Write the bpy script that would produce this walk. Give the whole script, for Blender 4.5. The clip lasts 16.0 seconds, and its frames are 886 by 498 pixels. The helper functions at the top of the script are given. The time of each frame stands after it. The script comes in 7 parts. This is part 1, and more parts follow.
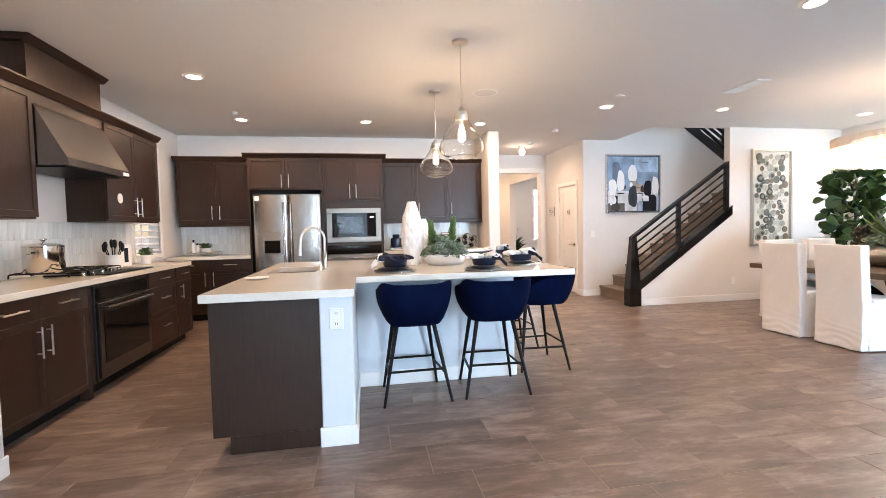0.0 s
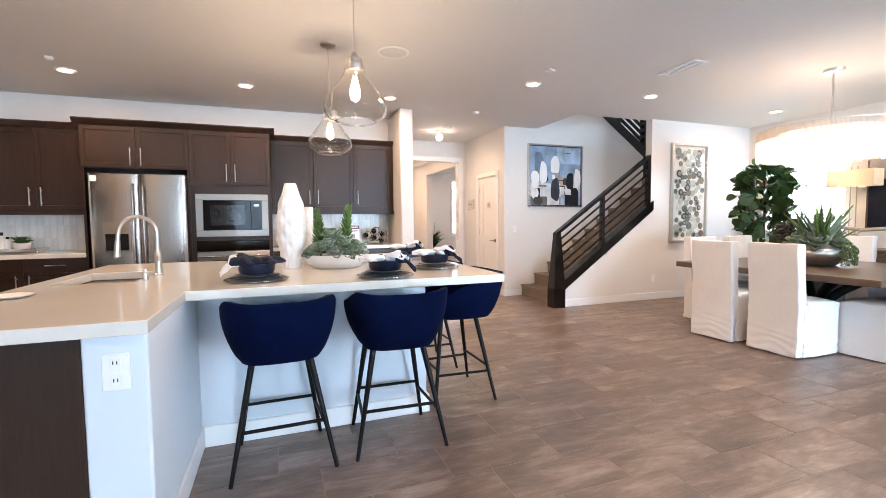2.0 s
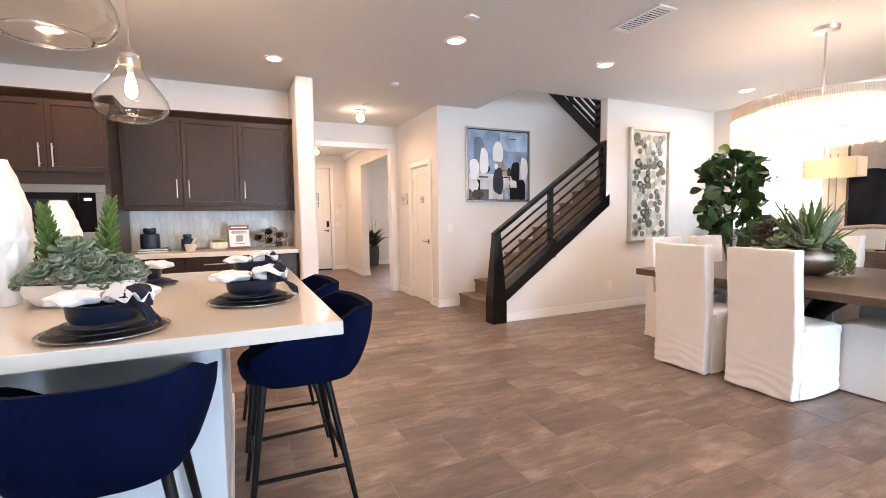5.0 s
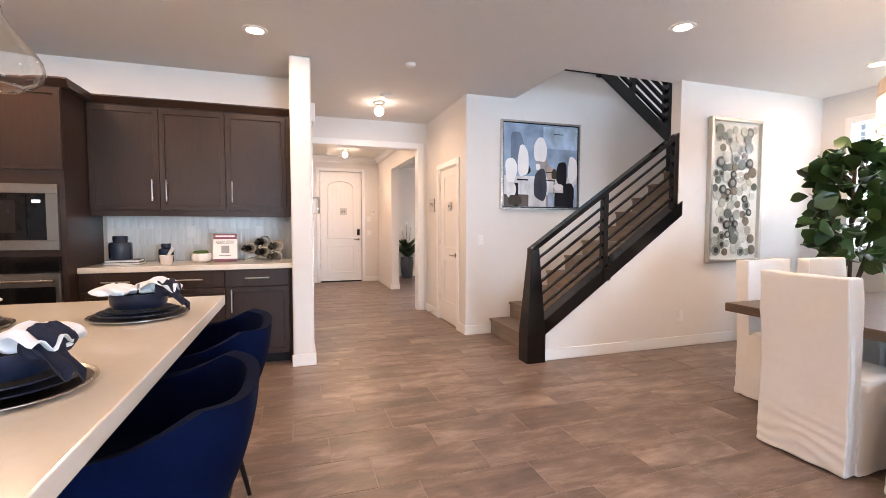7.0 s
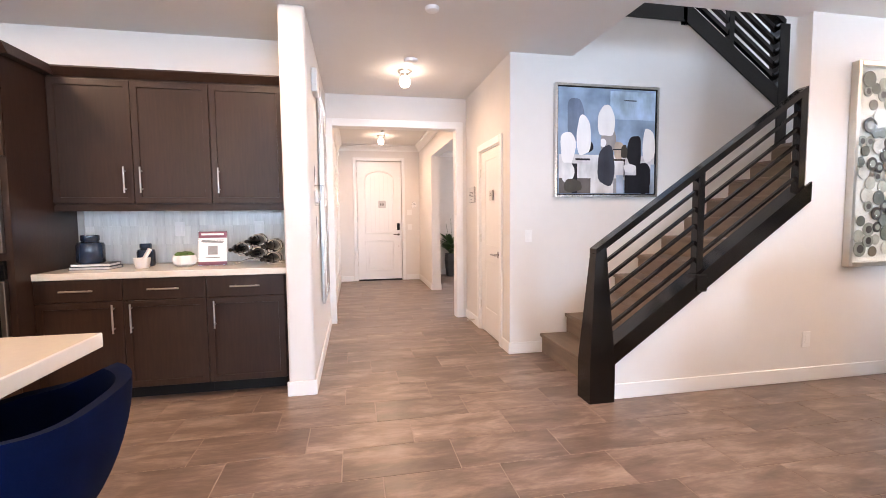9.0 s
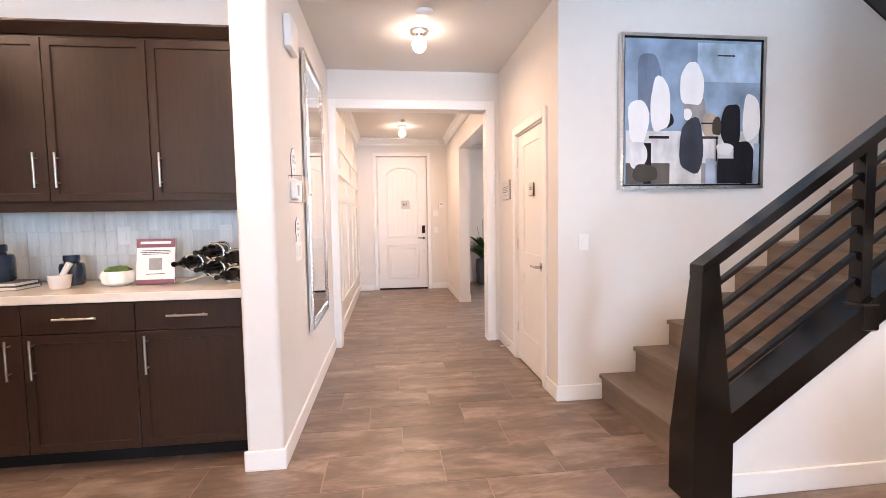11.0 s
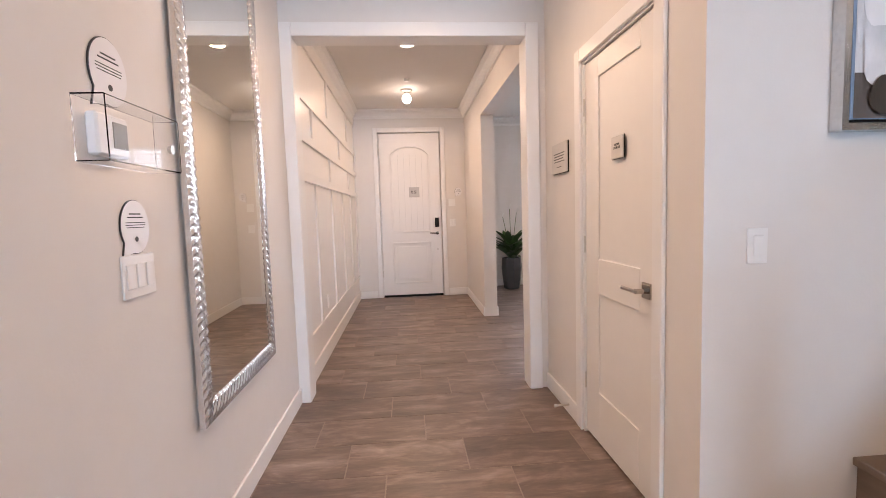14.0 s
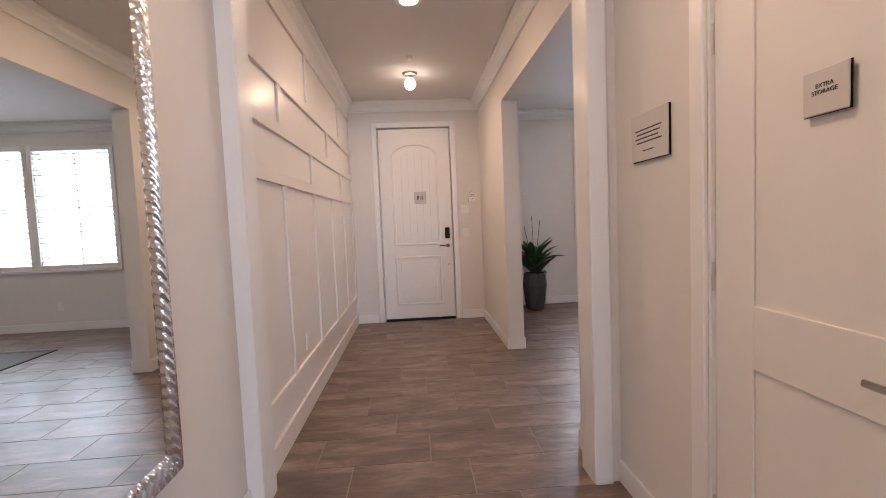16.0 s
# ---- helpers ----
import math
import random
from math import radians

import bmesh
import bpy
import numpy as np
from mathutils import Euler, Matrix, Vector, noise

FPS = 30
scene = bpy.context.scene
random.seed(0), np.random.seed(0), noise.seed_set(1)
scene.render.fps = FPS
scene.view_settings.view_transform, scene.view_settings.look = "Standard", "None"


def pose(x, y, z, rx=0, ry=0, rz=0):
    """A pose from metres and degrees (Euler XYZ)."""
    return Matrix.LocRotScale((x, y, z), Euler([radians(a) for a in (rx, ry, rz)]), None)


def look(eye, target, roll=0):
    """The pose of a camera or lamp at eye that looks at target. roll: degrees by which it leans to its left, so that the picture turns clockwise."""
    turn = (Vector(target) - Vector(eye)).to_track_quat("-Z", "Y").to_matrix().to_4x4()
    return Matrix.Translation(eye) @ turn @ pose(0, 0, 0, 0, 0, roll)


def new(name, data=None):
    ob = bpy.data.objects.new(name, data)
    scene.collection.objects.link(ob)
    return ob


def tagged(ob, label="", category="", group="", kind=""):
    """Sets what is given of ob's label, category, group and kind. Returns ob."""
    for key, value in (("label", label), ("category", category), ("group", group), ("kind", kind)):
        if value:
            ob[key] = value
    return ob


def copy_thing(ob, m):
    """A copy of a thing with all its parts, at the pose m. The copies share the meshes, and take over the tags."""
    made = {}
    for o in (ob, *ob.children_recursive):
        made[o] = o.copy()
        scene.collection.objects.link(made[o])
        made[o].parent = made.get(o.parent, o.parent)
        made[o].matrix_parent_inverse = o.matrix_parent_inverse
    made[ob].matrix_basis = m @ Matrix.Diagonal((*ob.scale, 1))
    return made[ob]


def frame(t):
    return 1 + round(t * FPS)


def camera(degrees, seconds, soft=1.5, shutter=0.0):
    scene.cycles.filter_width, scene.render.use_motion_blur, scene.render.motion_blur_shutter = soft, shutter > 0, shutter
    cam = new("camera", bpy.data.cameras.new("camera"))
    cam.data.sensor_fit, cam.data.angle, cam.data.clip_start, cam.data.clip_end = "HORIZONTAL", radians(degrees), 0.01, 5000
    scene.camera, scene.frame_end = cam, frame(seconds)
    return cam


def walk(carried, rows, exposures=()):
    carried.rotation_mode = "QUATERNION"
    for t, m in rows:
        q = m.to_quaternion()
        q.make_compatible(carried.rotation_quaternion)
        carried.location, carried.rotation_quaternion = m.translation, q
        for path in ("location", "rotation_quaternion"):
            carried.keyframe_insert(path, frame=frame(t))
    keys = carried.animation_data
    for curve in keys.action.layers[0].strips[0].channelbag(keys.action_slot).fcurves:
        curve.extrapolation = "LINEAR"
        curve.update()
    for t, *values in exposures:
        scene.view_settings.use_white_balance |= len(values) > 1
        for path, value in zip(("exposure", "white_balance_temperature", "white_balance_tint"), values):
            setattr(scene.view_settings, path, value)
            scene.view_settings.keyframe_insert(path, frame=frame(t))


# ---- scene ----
cam = camera(89.5, 16.0, soft=0.6)
PATH = [
    (0, (0.319, 0.468, 1.254), (0.663, 2.436, 1.161), -1.2),
    (0.5, (0.352, 0.697, 1.258), (0.814, 2.64, 1.153), -0.7),
    (1, (0.428, 0.898, 1.258), (0.984, 2.815, 1.139), -0.6),
    (1.5, (0.529, 1.151, 1.259), (1.158, 3.045, 1.137), -0.7),
    (2, (0.665, 1.343, 1.238), (1.356, 3.215, 1.113), -0.5),
    (2.5, (0.755, 1.551, 1.26), (1.6, 3.359, 1.129), -0.7),
    (3, (0.919, 1.67, 1.254), (1.813, 3.454, 1.115), -0.9),
    (3.5, (1.092, 1.849, 1.266), (1.994, 3.628, 1.116), -1.0),
    (4, (1.278, 1.975, 1.26), (2.178, 3.753, 1.094), -0.9),
    (6.5, (2.094, 2.808, 1.262), (2.762, 4.69, 1.155), -0.0),
    (7, (2.263, 3.039, 1.277), (2.891, 4.934, 1.167), 0.1),
    (7.5, (2.406, 3.246, 1.256), (2.961, 5.164, 1.148), 0.1),
    (8, (2.542, 3.455, 1.268), (2.992, 5.399, 1.14), -0.3),
    (8.5, (2.64, 3.696, 1.263), (3.063, 5.646, 1.134), -0.1),
    (9, (2.721, 3.908, 1.276), (3.108, 5.865, 1.136), -0.5),
    (11.5, (3.038, 5.157, 1.262), (3.235, 7.144, 1.132), -1.1),
    (12, (3.085, 5.417, 1.252), (3.25, 7.405, 1.112), -1.3),
    (12.5, (3.116, 5.679, 1.246), (3.278, 7.667, 1.098), -1.1),
    (13, (3.146, 5.938, 1.237), (3.311, 7.925, 1.08), -1.4),
    (13.5, (3.173, 6.187, 1.24), (3.338, 8.174, 1.078), -1.5),
    (14, (3.178, 6.449, 1.237), (3.33, 8.437, 1.076), -1.8),
    (14.5, (3.181, 6.692, 1.249), (3.326, 8.68, 1.088), -2.1),
    (15, (3.187, 6.957, 1.239), (3.33, 8.946, 1.091), -2.4),
    (15.5, (3.198, 7.185, 1.247), (3.336, 9.176, 1.108), -2.2),
    (16, (3.205, 7.457, 1.252), (3.325, 9.449, 1.127), -2.4),
]
walk(cam, [(t, look(eye, target, roll)) for t, eye, target, roll in PATH],
     [(0, 0.31, 7200, 22), (2, 0.29, 7000, 22), (3, 0.31, 7250, 24), (4, 0.28, 7500, 27), (7, 0.15, 7300, 26), (8, 0.38, 7150, 26), (9, 0.42, 7050, 27), (12.5, 0.26, 7000, 26), (14.5, -0.18, 6850, 26), (15, -0.17, 6850, 26), (16, -0.60, 6850, 26)])

# ---- light ----
world = bpy.data.worlds.new("sky_world")
scene.world = world
world.use_nodes = True
_wn = world.node_tree.nodes
_sky = _wn.new("ShaderNodeTexSky")
_sky.sky_type = "NISHITA"
_sky.sun_disc = False
_sky.sun_elevation = radians(60)
_sky.sun_rotation = radians(-29)
world.node_tree.links.new(_sky.outputs[0], _wn["Background"].inputs[0])
_wn["Background"].inputs[1].default_value = 0.12

sun = new("sun", bpy.data.lights.new("sun", "SUN"))
sun.data.energy = 3.0
sun.data.angle = radians(0.6)
sun.data.color = (1.0, 0.95, 0.87)
sun.matrix_world = look((-22, 40, 80), (0, 0, 0))


def area_lamp(name, eye, target, w, h, power, colour):
    ob = new(name, bpy.data.lights.new(name, "AREA"))
    ob.data.shape, ob.data.size, ob.data.size_y = "RECTANGLE", w, h
    ob.data.energy, ob.data.color = power, colour
    ob.matrix_world = look(eye, target)
    return ob


DAY = (0.66, 0.84, 1.0)
DAY_LOW = (0.46, 0.74, 1.0)
WARM = (1.0, 0.74, 0.50)
CEIL = 2.745
DE, RN = 8.12, 13.75          # planes of the east dining wall and the north study wall
area_lamp("window_daylight", (-0.15, -4.4, 1.25), (-0.15, 5, 1.1), 1.4, 2.3, 80, DAY_LOW)
area_lamp("window_daylight", (5.3, -4.45, 1.3), (4.8, 5, 1.1), 3.5, 2.4, 420, DAY_LOW)
area_lamp("window_daylight", (DE + 0.45, 5.82, 1.8), (0, 5.82, 1.5), 1.3, 1.5, 90, DAY)
area_lamp("window_daylight", (6.55, RN + 0.55, 1.7), (6.3, 5, 1.2), 2.4, 1.8, 205, DAY)
# added fill lamp inside the stairwell; the wall behind it has no opening
area_lamp("window_daylight", (6.0, 9.4, 4.6), (6.0, 7.2, 2.2), 1.6, 1.0, 60, DAY)

# ---- materials ----
def material(name, colour, rough=0.5, metal=0.0, spread=0.06, grain=12.0, bump=0.0, bump_scale=60.0, stretch=(1, 1, 1),
             per_object=0.0, coat=0.0, spec=0.5, blotch=2.0, sheen=0.0, rough_var=0.0):
    m = bpy.data.materials.new(name)
    m.use_nodes = True
    n, l = m.node_tree.nodes, m.node_tree.links
    b = n["Principled BSDF"]
    b.inputs["Roughness"].default_value = rough
    b.inputs["Metallic"].default_value = metal
    b.inputs["Coat Weight"].default_value = coat
    b.inputs["Specular IOR Level"].default_value = spec
    b.inputs["Sheen Weight"].default_value = sheen
    tc = n.new("ShaderNodeTexCoord")
    mp = n.new("ShaderNodeMapping")
    mp.inputs["Scale"].default_value = stretch
    l.new(tc.outputs["Object"], mp.inputs[0])
    fine = n.new("ShaderNodeTexNoise")
    fine.inputs["Scale"].default_value, fine.inputs["Detail"].default_value = grain, 6
    l.new(mp.outputs[0], fine.inputs["Vector"])
    big = n.new("ShaderNodeTexNoise")
    big.inputs["Scale"].default_value, big.inputs["Detail"].default_value = blotch, 3
    l.new(tc.outputs["Object"], big.inputs["Vector"])
    add = n.new("ShaderNodeMath")
    add.operation = "ADD"
    l.new(fine.outputs[0], add.inputs[0])
    l.new(big.outputs[0], add.inputs[1])
    rng = n.new("ShaderNodeMapRange")
    rng.inputs["From Min"].default_value, rng.inputs["From Max"].default_value = 0.6, 1.4
    rng.inputs["To Min"].default_value, rng.inputs["To Max"].default_value = 1 - spread, 1 + spread
    l.new(add.outputs[0], rng.inputs["Value"])
    value = rng.outputs[0]
    if per_object:
        info = n.new("ShaderNodeObjectInfo")
        r2 = n.new("ShaderNodeMapRange")
        r2.inputs["To Min"].default_value, r2.inputs["To Max"].default_value = 1 - per_object, 1 + per_object
        l.new(info.outputs["Random"], r2.inputs["Value"])
        mul = n.new("ShaderNodeMath")
        mul.operation = "MULTIPLY"
        l.new(value, mul.inputs[0])
        l.new(r2.outputs[0], mul.inputs[1])
        value = mul.outputs[0]
    hsv = n.new("ShaderNodeHueSaturation")
    hsv.inputs["Color"].default_value = (*colour, 1)
    l.new(value, hsv.inputs["Value"])
    l.new(hsv.outputs[0], b.inputs["Base Color"])
    if rough_var:
        rr = n.new("ShaderNodeMapRange")
        rr.inputs["To Min"].default_value, rr.inputs["To Max"].default_value = rough - rough_var, rough + rough_var
        l.new(fine.outputs[0], rr.inputs["Value"])
        l.new(rr.outputs[0], b.inputs["Roughness"])
    if bump:
        bt = n.new("ShaderNodeTexNoise")
        bt.inputs["Scale"].default_value, bt.inputs["Detail"].default_value = bump_scale, 4
        l.new(mp.outputs[0], bt.inputs["Vector"])
        bn = n.new("ShaderNodeBump")
        bn.inputs["Strength"].default_value, bn.inputs["Distance"].default_value = bump, 0.004
        l.new(bt.outputs[0], bn.inputs["Height"])
        l.new(bn.outputs[0], b.inputs["Normal"])
    return m


def glowing(name, colour, strength):
    m = bpy.data.materials.new(name)
    m.use_nodes = True
    b = m.node_tree.nodes["Principled BSDF"]
    b.inputs["Base Color"].default_value = (*colour, 1)
    b.inputs["Emission Color"].default_value = (*colour, 1)
    b.inputs["Emission Strength"].default_value = strength
    return m


def glass(name, colour=(1, 1, 1), rough=0.0, ior=1.45):
    m = bpy.data.materials.new(name)
    m.use_nodes = True
    b = m.node_tree.nodes["Principled BSDF"]
    b.inputs["Base Color"].default_value = (*colour, 1)
    b.inputs["Transmission Weight"].default_value = 1
    b.inputs["Roughness"].default_value, b.inputs["IOR"].default_value = rough, ior
    return m


WALL = material("wall_paint", (0.74, 0.71, 0.675), 0.75, spread=0.02, bump=0.12, bump_scale=90)
CEILING = material("ceiling_paint", (0.74, 0.725, 0.70), 0.85, spread=0.015, bump=0.2, bump_scale=120)
TRIM = material("white_trim_paint", (0.82, 0.81, 0.79), 0.35, spread=0.015)


def tile_material(name, joined):
    """Wood-look porcelain: long soft streaks, cloudy pale patches and fine grain that change from tile to tile."""
    m = bpy.data.materials.new(name)
    m.use_nodes = True
    n, l = m.node_tree.nodes, m.node_tree.links
    b = n["Principled BSDF"]
    tc = n.new("ShaderNodeTexCoord")
    if joined:
        own = n.new("ShaderNodeNewGeometry").outputs["Random Per Island"]
    else:
        own = n.new("ShaderNodeObjectInfo").outputs["Random"]
    jump = n.new("ShaderNodeVectorMath")
    jump.operation = "SCALE"
    jump.inputs[0].default_value = (37.0, 53.0, 19.0)
    l.new(own, jump.inputs["Scale"])
    add = n.new("ShaderNodeVectorMath")
    l.new(tc.outputs["Object"], add.inputs[0])
    l.new(jump.outputs[0], add.inputs[1])

    def layer(scale, stretch, detail, warp):
        mp = n.new("ShaderNodeMapping")
        mp.inputs["Scale"].default_value = stretch
        l.new(add.outputs[0], mp.inputs[0])
        t = n.new("ShaderNodeTexNoise")
        t.inputs["Scale"].default_value, t.inputs["Detail"].default_value, t.inputs["Distortion"].default_value = scale, detail, warp
        t.inputs["Roughness"].default_value = 0.62
        l.new(mp.outputs[0], t.inputs["Vector"])
        return t.outputs[0]

    streak, cloud, grain = layer(2.1, (1.0, 3.4, 1), 6, 0.5), layer(2.6, (1, 1.9, 1), 4, 0.9), layer(34, (0.35, 2.4, 1), 3, 0)
    mix = n.new("ShaderNodeMath")
    mix.operation = "MULTIPLY_ADD"
    mix.inputs[1].default_value = 0.62
    l.new(streak, mix.inputs[0])
    half = n.new("ShaderNodeMath")
    half.operation = "MULTIPLY"
    half.inputs[1].default_value = 0.38
    l.new(cloud, half.inputs[0])
    l.new(half.outputs[0], mix.inputs[2])
    ramp = n.new("ShaderNodeValToRGB")
    e = ramp.color_ramp.elements
    e[0].position, e[0].color = 0.35, (0.102, 0.070, 0.057, 1)
    e[1].position, e[1].color = 0.68, (0.37, 0.285, 0.235, 1)
    mid = e.new(0.50)
    mid.color = (0.182, 0.130, 0.106, 1)
    l.new(mix.outputs[0], ramp.inputs[0])
    tone = n.new("ShaderNodeMapRange")
    tone.inputs["To Min"].default_value, tone.inputs["To Max"].default_value = 0.86, 1.12
    l.new(own, tone.inputs["Value"])
    gr = n.new("ShaderNodeMapRange")
    gr.inputs["From Min"].default_value, gr.inputs["From Max"].default_value = 0.3, 0.7
    gr.inputs["To Min"].default_value, gr.inputs["To Max"].default_value = 0.88, 1.1
    l.new(grain, gr.inputs["Value"])
    vein = n.new("ShaderNodeMapRange")
    vein.inputs["From Min"].default_value, vein.inputs["From Max"].default_value = 0.57, 0.72
    vein.inputs["To Min"].default_value, vein.inputs["To Max"].default_value = 1.0, 1.4
    l.new(layer(4.2, (0.7, 3.6, 1), 7, 1.3), vein.inputs["Value"])
    veined = n.new("ShaderNodeMath")
    veined.operation = "MULTIPLY"
    l.new(tone.outputs[0], veined.inputs[0])
    l.new(vein.outputs[0], veined.inputs[1])
    mul = n.new("ShaderNodeMath")
    mul.operation = "MULTIPLY"
    l.new(veined.outputs[0], mul.inputs[0])
    l.new(gr.outputs[0], mul.inputs[1])
    hsv = n.new("ShaderNodeHueSaturation")
    l.new(ramp.outputs[0], hsv.inputs["Color"])
    l.new(mul.outputs[0], hsv.inputs["Value"])
    l.new(hsv.outputs[0], b.inputs["Base Color"])
    rr = n.new("ShaderNodeMapRange")
    rr.inputs["To Min"].default_value, rr.inputs["To Max"].default_value = 0.26, 0.45
    l.new(cloud, rr.inputs["Value"])
    l.new(rr.outputs[0], b.inputs["Roughness"])
    bn = n.new("ShaderNodeBump")
    bn.inputs["Strength"].default_value, bn.inputs["Distance"].default_value = 0.15, 0.003
    l.new(streak, bn.inputs["Height"])
    l.new(bn.outputs[0], b.inputs["Normal"])
    return m


TILE = tile_material("wood_look_floor_tile", False)
TILE_FAR = tile_material("wood_look_floor_tile_joined", True)
GROUT = material("tile_grout", (0.31, 0.245, 0.21), 0.85, spread=0.1, grain=30)
CABINET = material("dark_espresso_wood", (0.031, 0.0152, 0.0096), 0.38, spec=0.36, spread=0.35, grain=5, stretch=(14, 14, 1.2), bump=0.1,
                   bump_scale=20, per_object=0.06)
KICK = material("black_toe_kick", (0.010, 0.009, 0.009), 0.6, spec=0.2)
QUARTZ = material("cream_quartz", (0.72, 0.66, 0.58), 0.16, spread=0.03, grain=40, coat=0.2)
PANEL = material("pale_island_panel", (0.66, 0.70, 0.735), 0.55, spread=0.02)
STEEL = material("stainless_steel", (0.50, 0.455, 0.41), 0.20, 1.0, spread=0.07, grain=30, stretch=(30, 30, 0.4), bump=0.03, rough_var=0.07)
DARKSTEEL = material("dark_stainless_steel", (0.15, 0.14, 0.135), 0.26, 1.0, spread=0.08, grain=30, stretch=(0.4, 30, 30))
NICKEL = material("brushed_nickel", (0.66, 0.62, 0.57), 0.28, 1.0, spread=0.05, grain=60)
BLACKGLASS = material("black_appliance_glass", (0.006, 0.006, 0.0065), 0.05, spread=0.02, spec=0.22)
BLACK = material("black_metal", (0.006, 0.0055, 0.0055), 0.36, spec=0.16, spread=0.15)
RAIL = material("black_stained_rail_wood", (0.004, 0.003, 0.0027), 0.16, spec=0.42, spread=0.25, stretch=(1, 10, 10), grain=6)
TREAD = material("grey_brown_stair_wood", (0.21, 0.157, 0.12), 0.5, spread=0.3, grain=3, stretch=(6, 1.2, 6), per_object=0.1)
VELVET = material("navy_velvet", (0.0006, 0.0045, 0.024), 0.85, spec=0.06, spread=0.4, grain=9, sheen=0.0, bump=0.15, bump_scale=220)
LINEN = material("white_linen_slipcover", (0.80, 0.79, 0.775), 0.9, spread=0.03, grain=25, bump=0.35, bump_scale=35, sheen=0.1)
WALNUT = material("grey_walnut_table_top", (0.115, 0.078, 0.055), 0.33, spread=0.3, grain=4, stretch=(10, 1, 10))
MIRROR = material("mirror_silver", (0.82, 0.84, 0.82), 0.01, 1.0, spread=0.0)
SILVER = material("hammered_silver_frame", (0.66, 0.66, 0.65), 0.22, 1.0, spread=0.12, grain=60)
LAMPGLOW = glowing("lamp_disc_glow", (1.0, 0.90, 0.76), 14)
BULB = glowing("bulb_glow", (1.0, 0.82, 0.55), 60)
GLASS = glass("clear_glass", (1, 1, 1))
PANE = glass("window_pane_glass", (0.96, 0.99, 0.99), ior=1.1)

# ---- helpers for meshes ----
def box(bm, x0, x1, y0, y1, z0, z1, bev=0.0, seg=1):
    made = bmesh.ops.create_cube(bm, size=1, matrix=Matrix.LocRotScale(
        ((x0 + x1) / 2, (y0 + y1) / 2, (z0 + z1) / 2), None, (abs(x1 - x0), abs(y1 - y0), abs(z1 - z0))))
    if bev:
        edges = list({e for v in made["verts"] for e in v.link_edges})
        bmesh.ops.bevel(bm, geom=edges, offset=bev, segments=seg, profile=0.5, affect="EDGES")
    return bm


def boxes(*items):
    bm = bmesh.new()
    for it in items:
        box(bm, *it)
    return bm


def rod(bm, a, b, r0, r1=None, n=12):
    a, b = Vector(a), Vector(b)
    d = b - a
    m = Matrix.Translation((a + b) / 2) @ d.to_track_quat("Z", "Y").to_matrix().to_4x4()
    bmesh.ops.create_cone(bm, cap_ends=True, segments=n, radius1=r0, radius2=r0 if r1 is None else r1, depth=d.length, matrix=m)
    return bm


def lathe(bm, rows, n=24, sx=1.0, sy=1.0, at=(0, 0, 0), closed=True):
    """Turned shape: rows of (radius, height)."""
    rings = []
    for r, z in rows:
        rings.append([bm.verts.new((at[0] + sx * r * math.cos(2 * math.pi * i / n), at[1] + sy * r * math.sin(2 * math.pi * i / n), at[2] + z))
                      for i in range(n)])
    for p, q in zip(rings, rings[1:]):
        for i in range(n):
            bm.faces.new((p[i], p[(i + 1) % n], q[(i + 1) % n], q[i]))
    if closed:
        bm.faces.new(list(reversed(rings[0])))
        bm.faces.new(rings[-1])
    return bm


def prism(bm, outline, lo, hi, axis="y"):
    """An outline of (u, v) pushed from lo to hi along an axis: y (u=x, v=z), x (u=y, v=z) or z (u=x, v=y)."""
    def at(u, v, w):
        return {"y": (u, w, v), "x": (w, u, v), "z": (u, v, w)}[axis]
    p = [bm.verts.new(at(u, v, lo)) for u, v in outline]
    q = [bm.verts.new(at(u, v, hi)) for u, v in outline]
    bm.faces.new(p)
    bm.faces.new(list(reversed(q)))
    for i in range(len(p)):
        j = (i + 1) % len(p)
        bm.faces.new((p[j], p[i], q[i], q[j]))
    bmesh.ops.recalc_face_normals(bm, faces=bm.faces)
    return bm


def tube(bm, points, r, n=10):
    """A round bar along points."""
    pts = [Vector(p) for p in points]
    rings = []
    for i, p in enumerate(pts):
        d = (pts[min(i + 1, len(pts) - 1)] - pts[max(i - 1, 0)]).normalized()
        q = d.to_track_quat("Z", "Y")
        rings.append([bm.verts.new(p + q @ Vector((r * math.cos(2 * math.pi * k / n), r * math.sin(2 * math.pi * k / n), 0))) for k in range(n)])
    for a, b in zip(rings, rings[1:]):
        best = min(range(n), key=lambda s: sum((a[k].co - b[(k + s) % n].co).length for k in range(n)))
        for k in range(n):
            bm.faces.new((a[k], a[(k + 1) % n], b[(k + 1 + best) % n], b[(k + best) % n]))
    bm.faces.new(list(reversed(rings[0])))
    bm.faces.new(rings[-1])
    return bm


def mesh_of(name, bm, mat, smooth=False):
    me = bpy.data.meshes.new(name)
    bmesh.ops.recalc_face_normals(bm, faces=bm.faces)
    bm.to_mesh(me)
    bm.free()
    for m in (mat if isinstance(mat, (list, tuple)) else [mat]):
        me.materials.append(m)
    if smooth:
        me.shade_smooth()
        me.set_sharp_from_angle(angle=radians(40))
    return me


def part(name, bm, mat, parent, label="", smooth=False, at=None):
    ob = new(name, mesh_of(name, bm, mat, smooth))
    ob.parent = parent
    if at is not None:
        ob.matrix_basis = at
    return tagged(ob, label)


def solid(name, bm, mat, label="", category="", kind="", group="", smooth=False, at=None):
    ob = new(name, mesh_of(name, bm, mat, smooth))
    if at is not None:
        ob.matrix_basis = at
    return tagged(ob, label, category, group, kind)


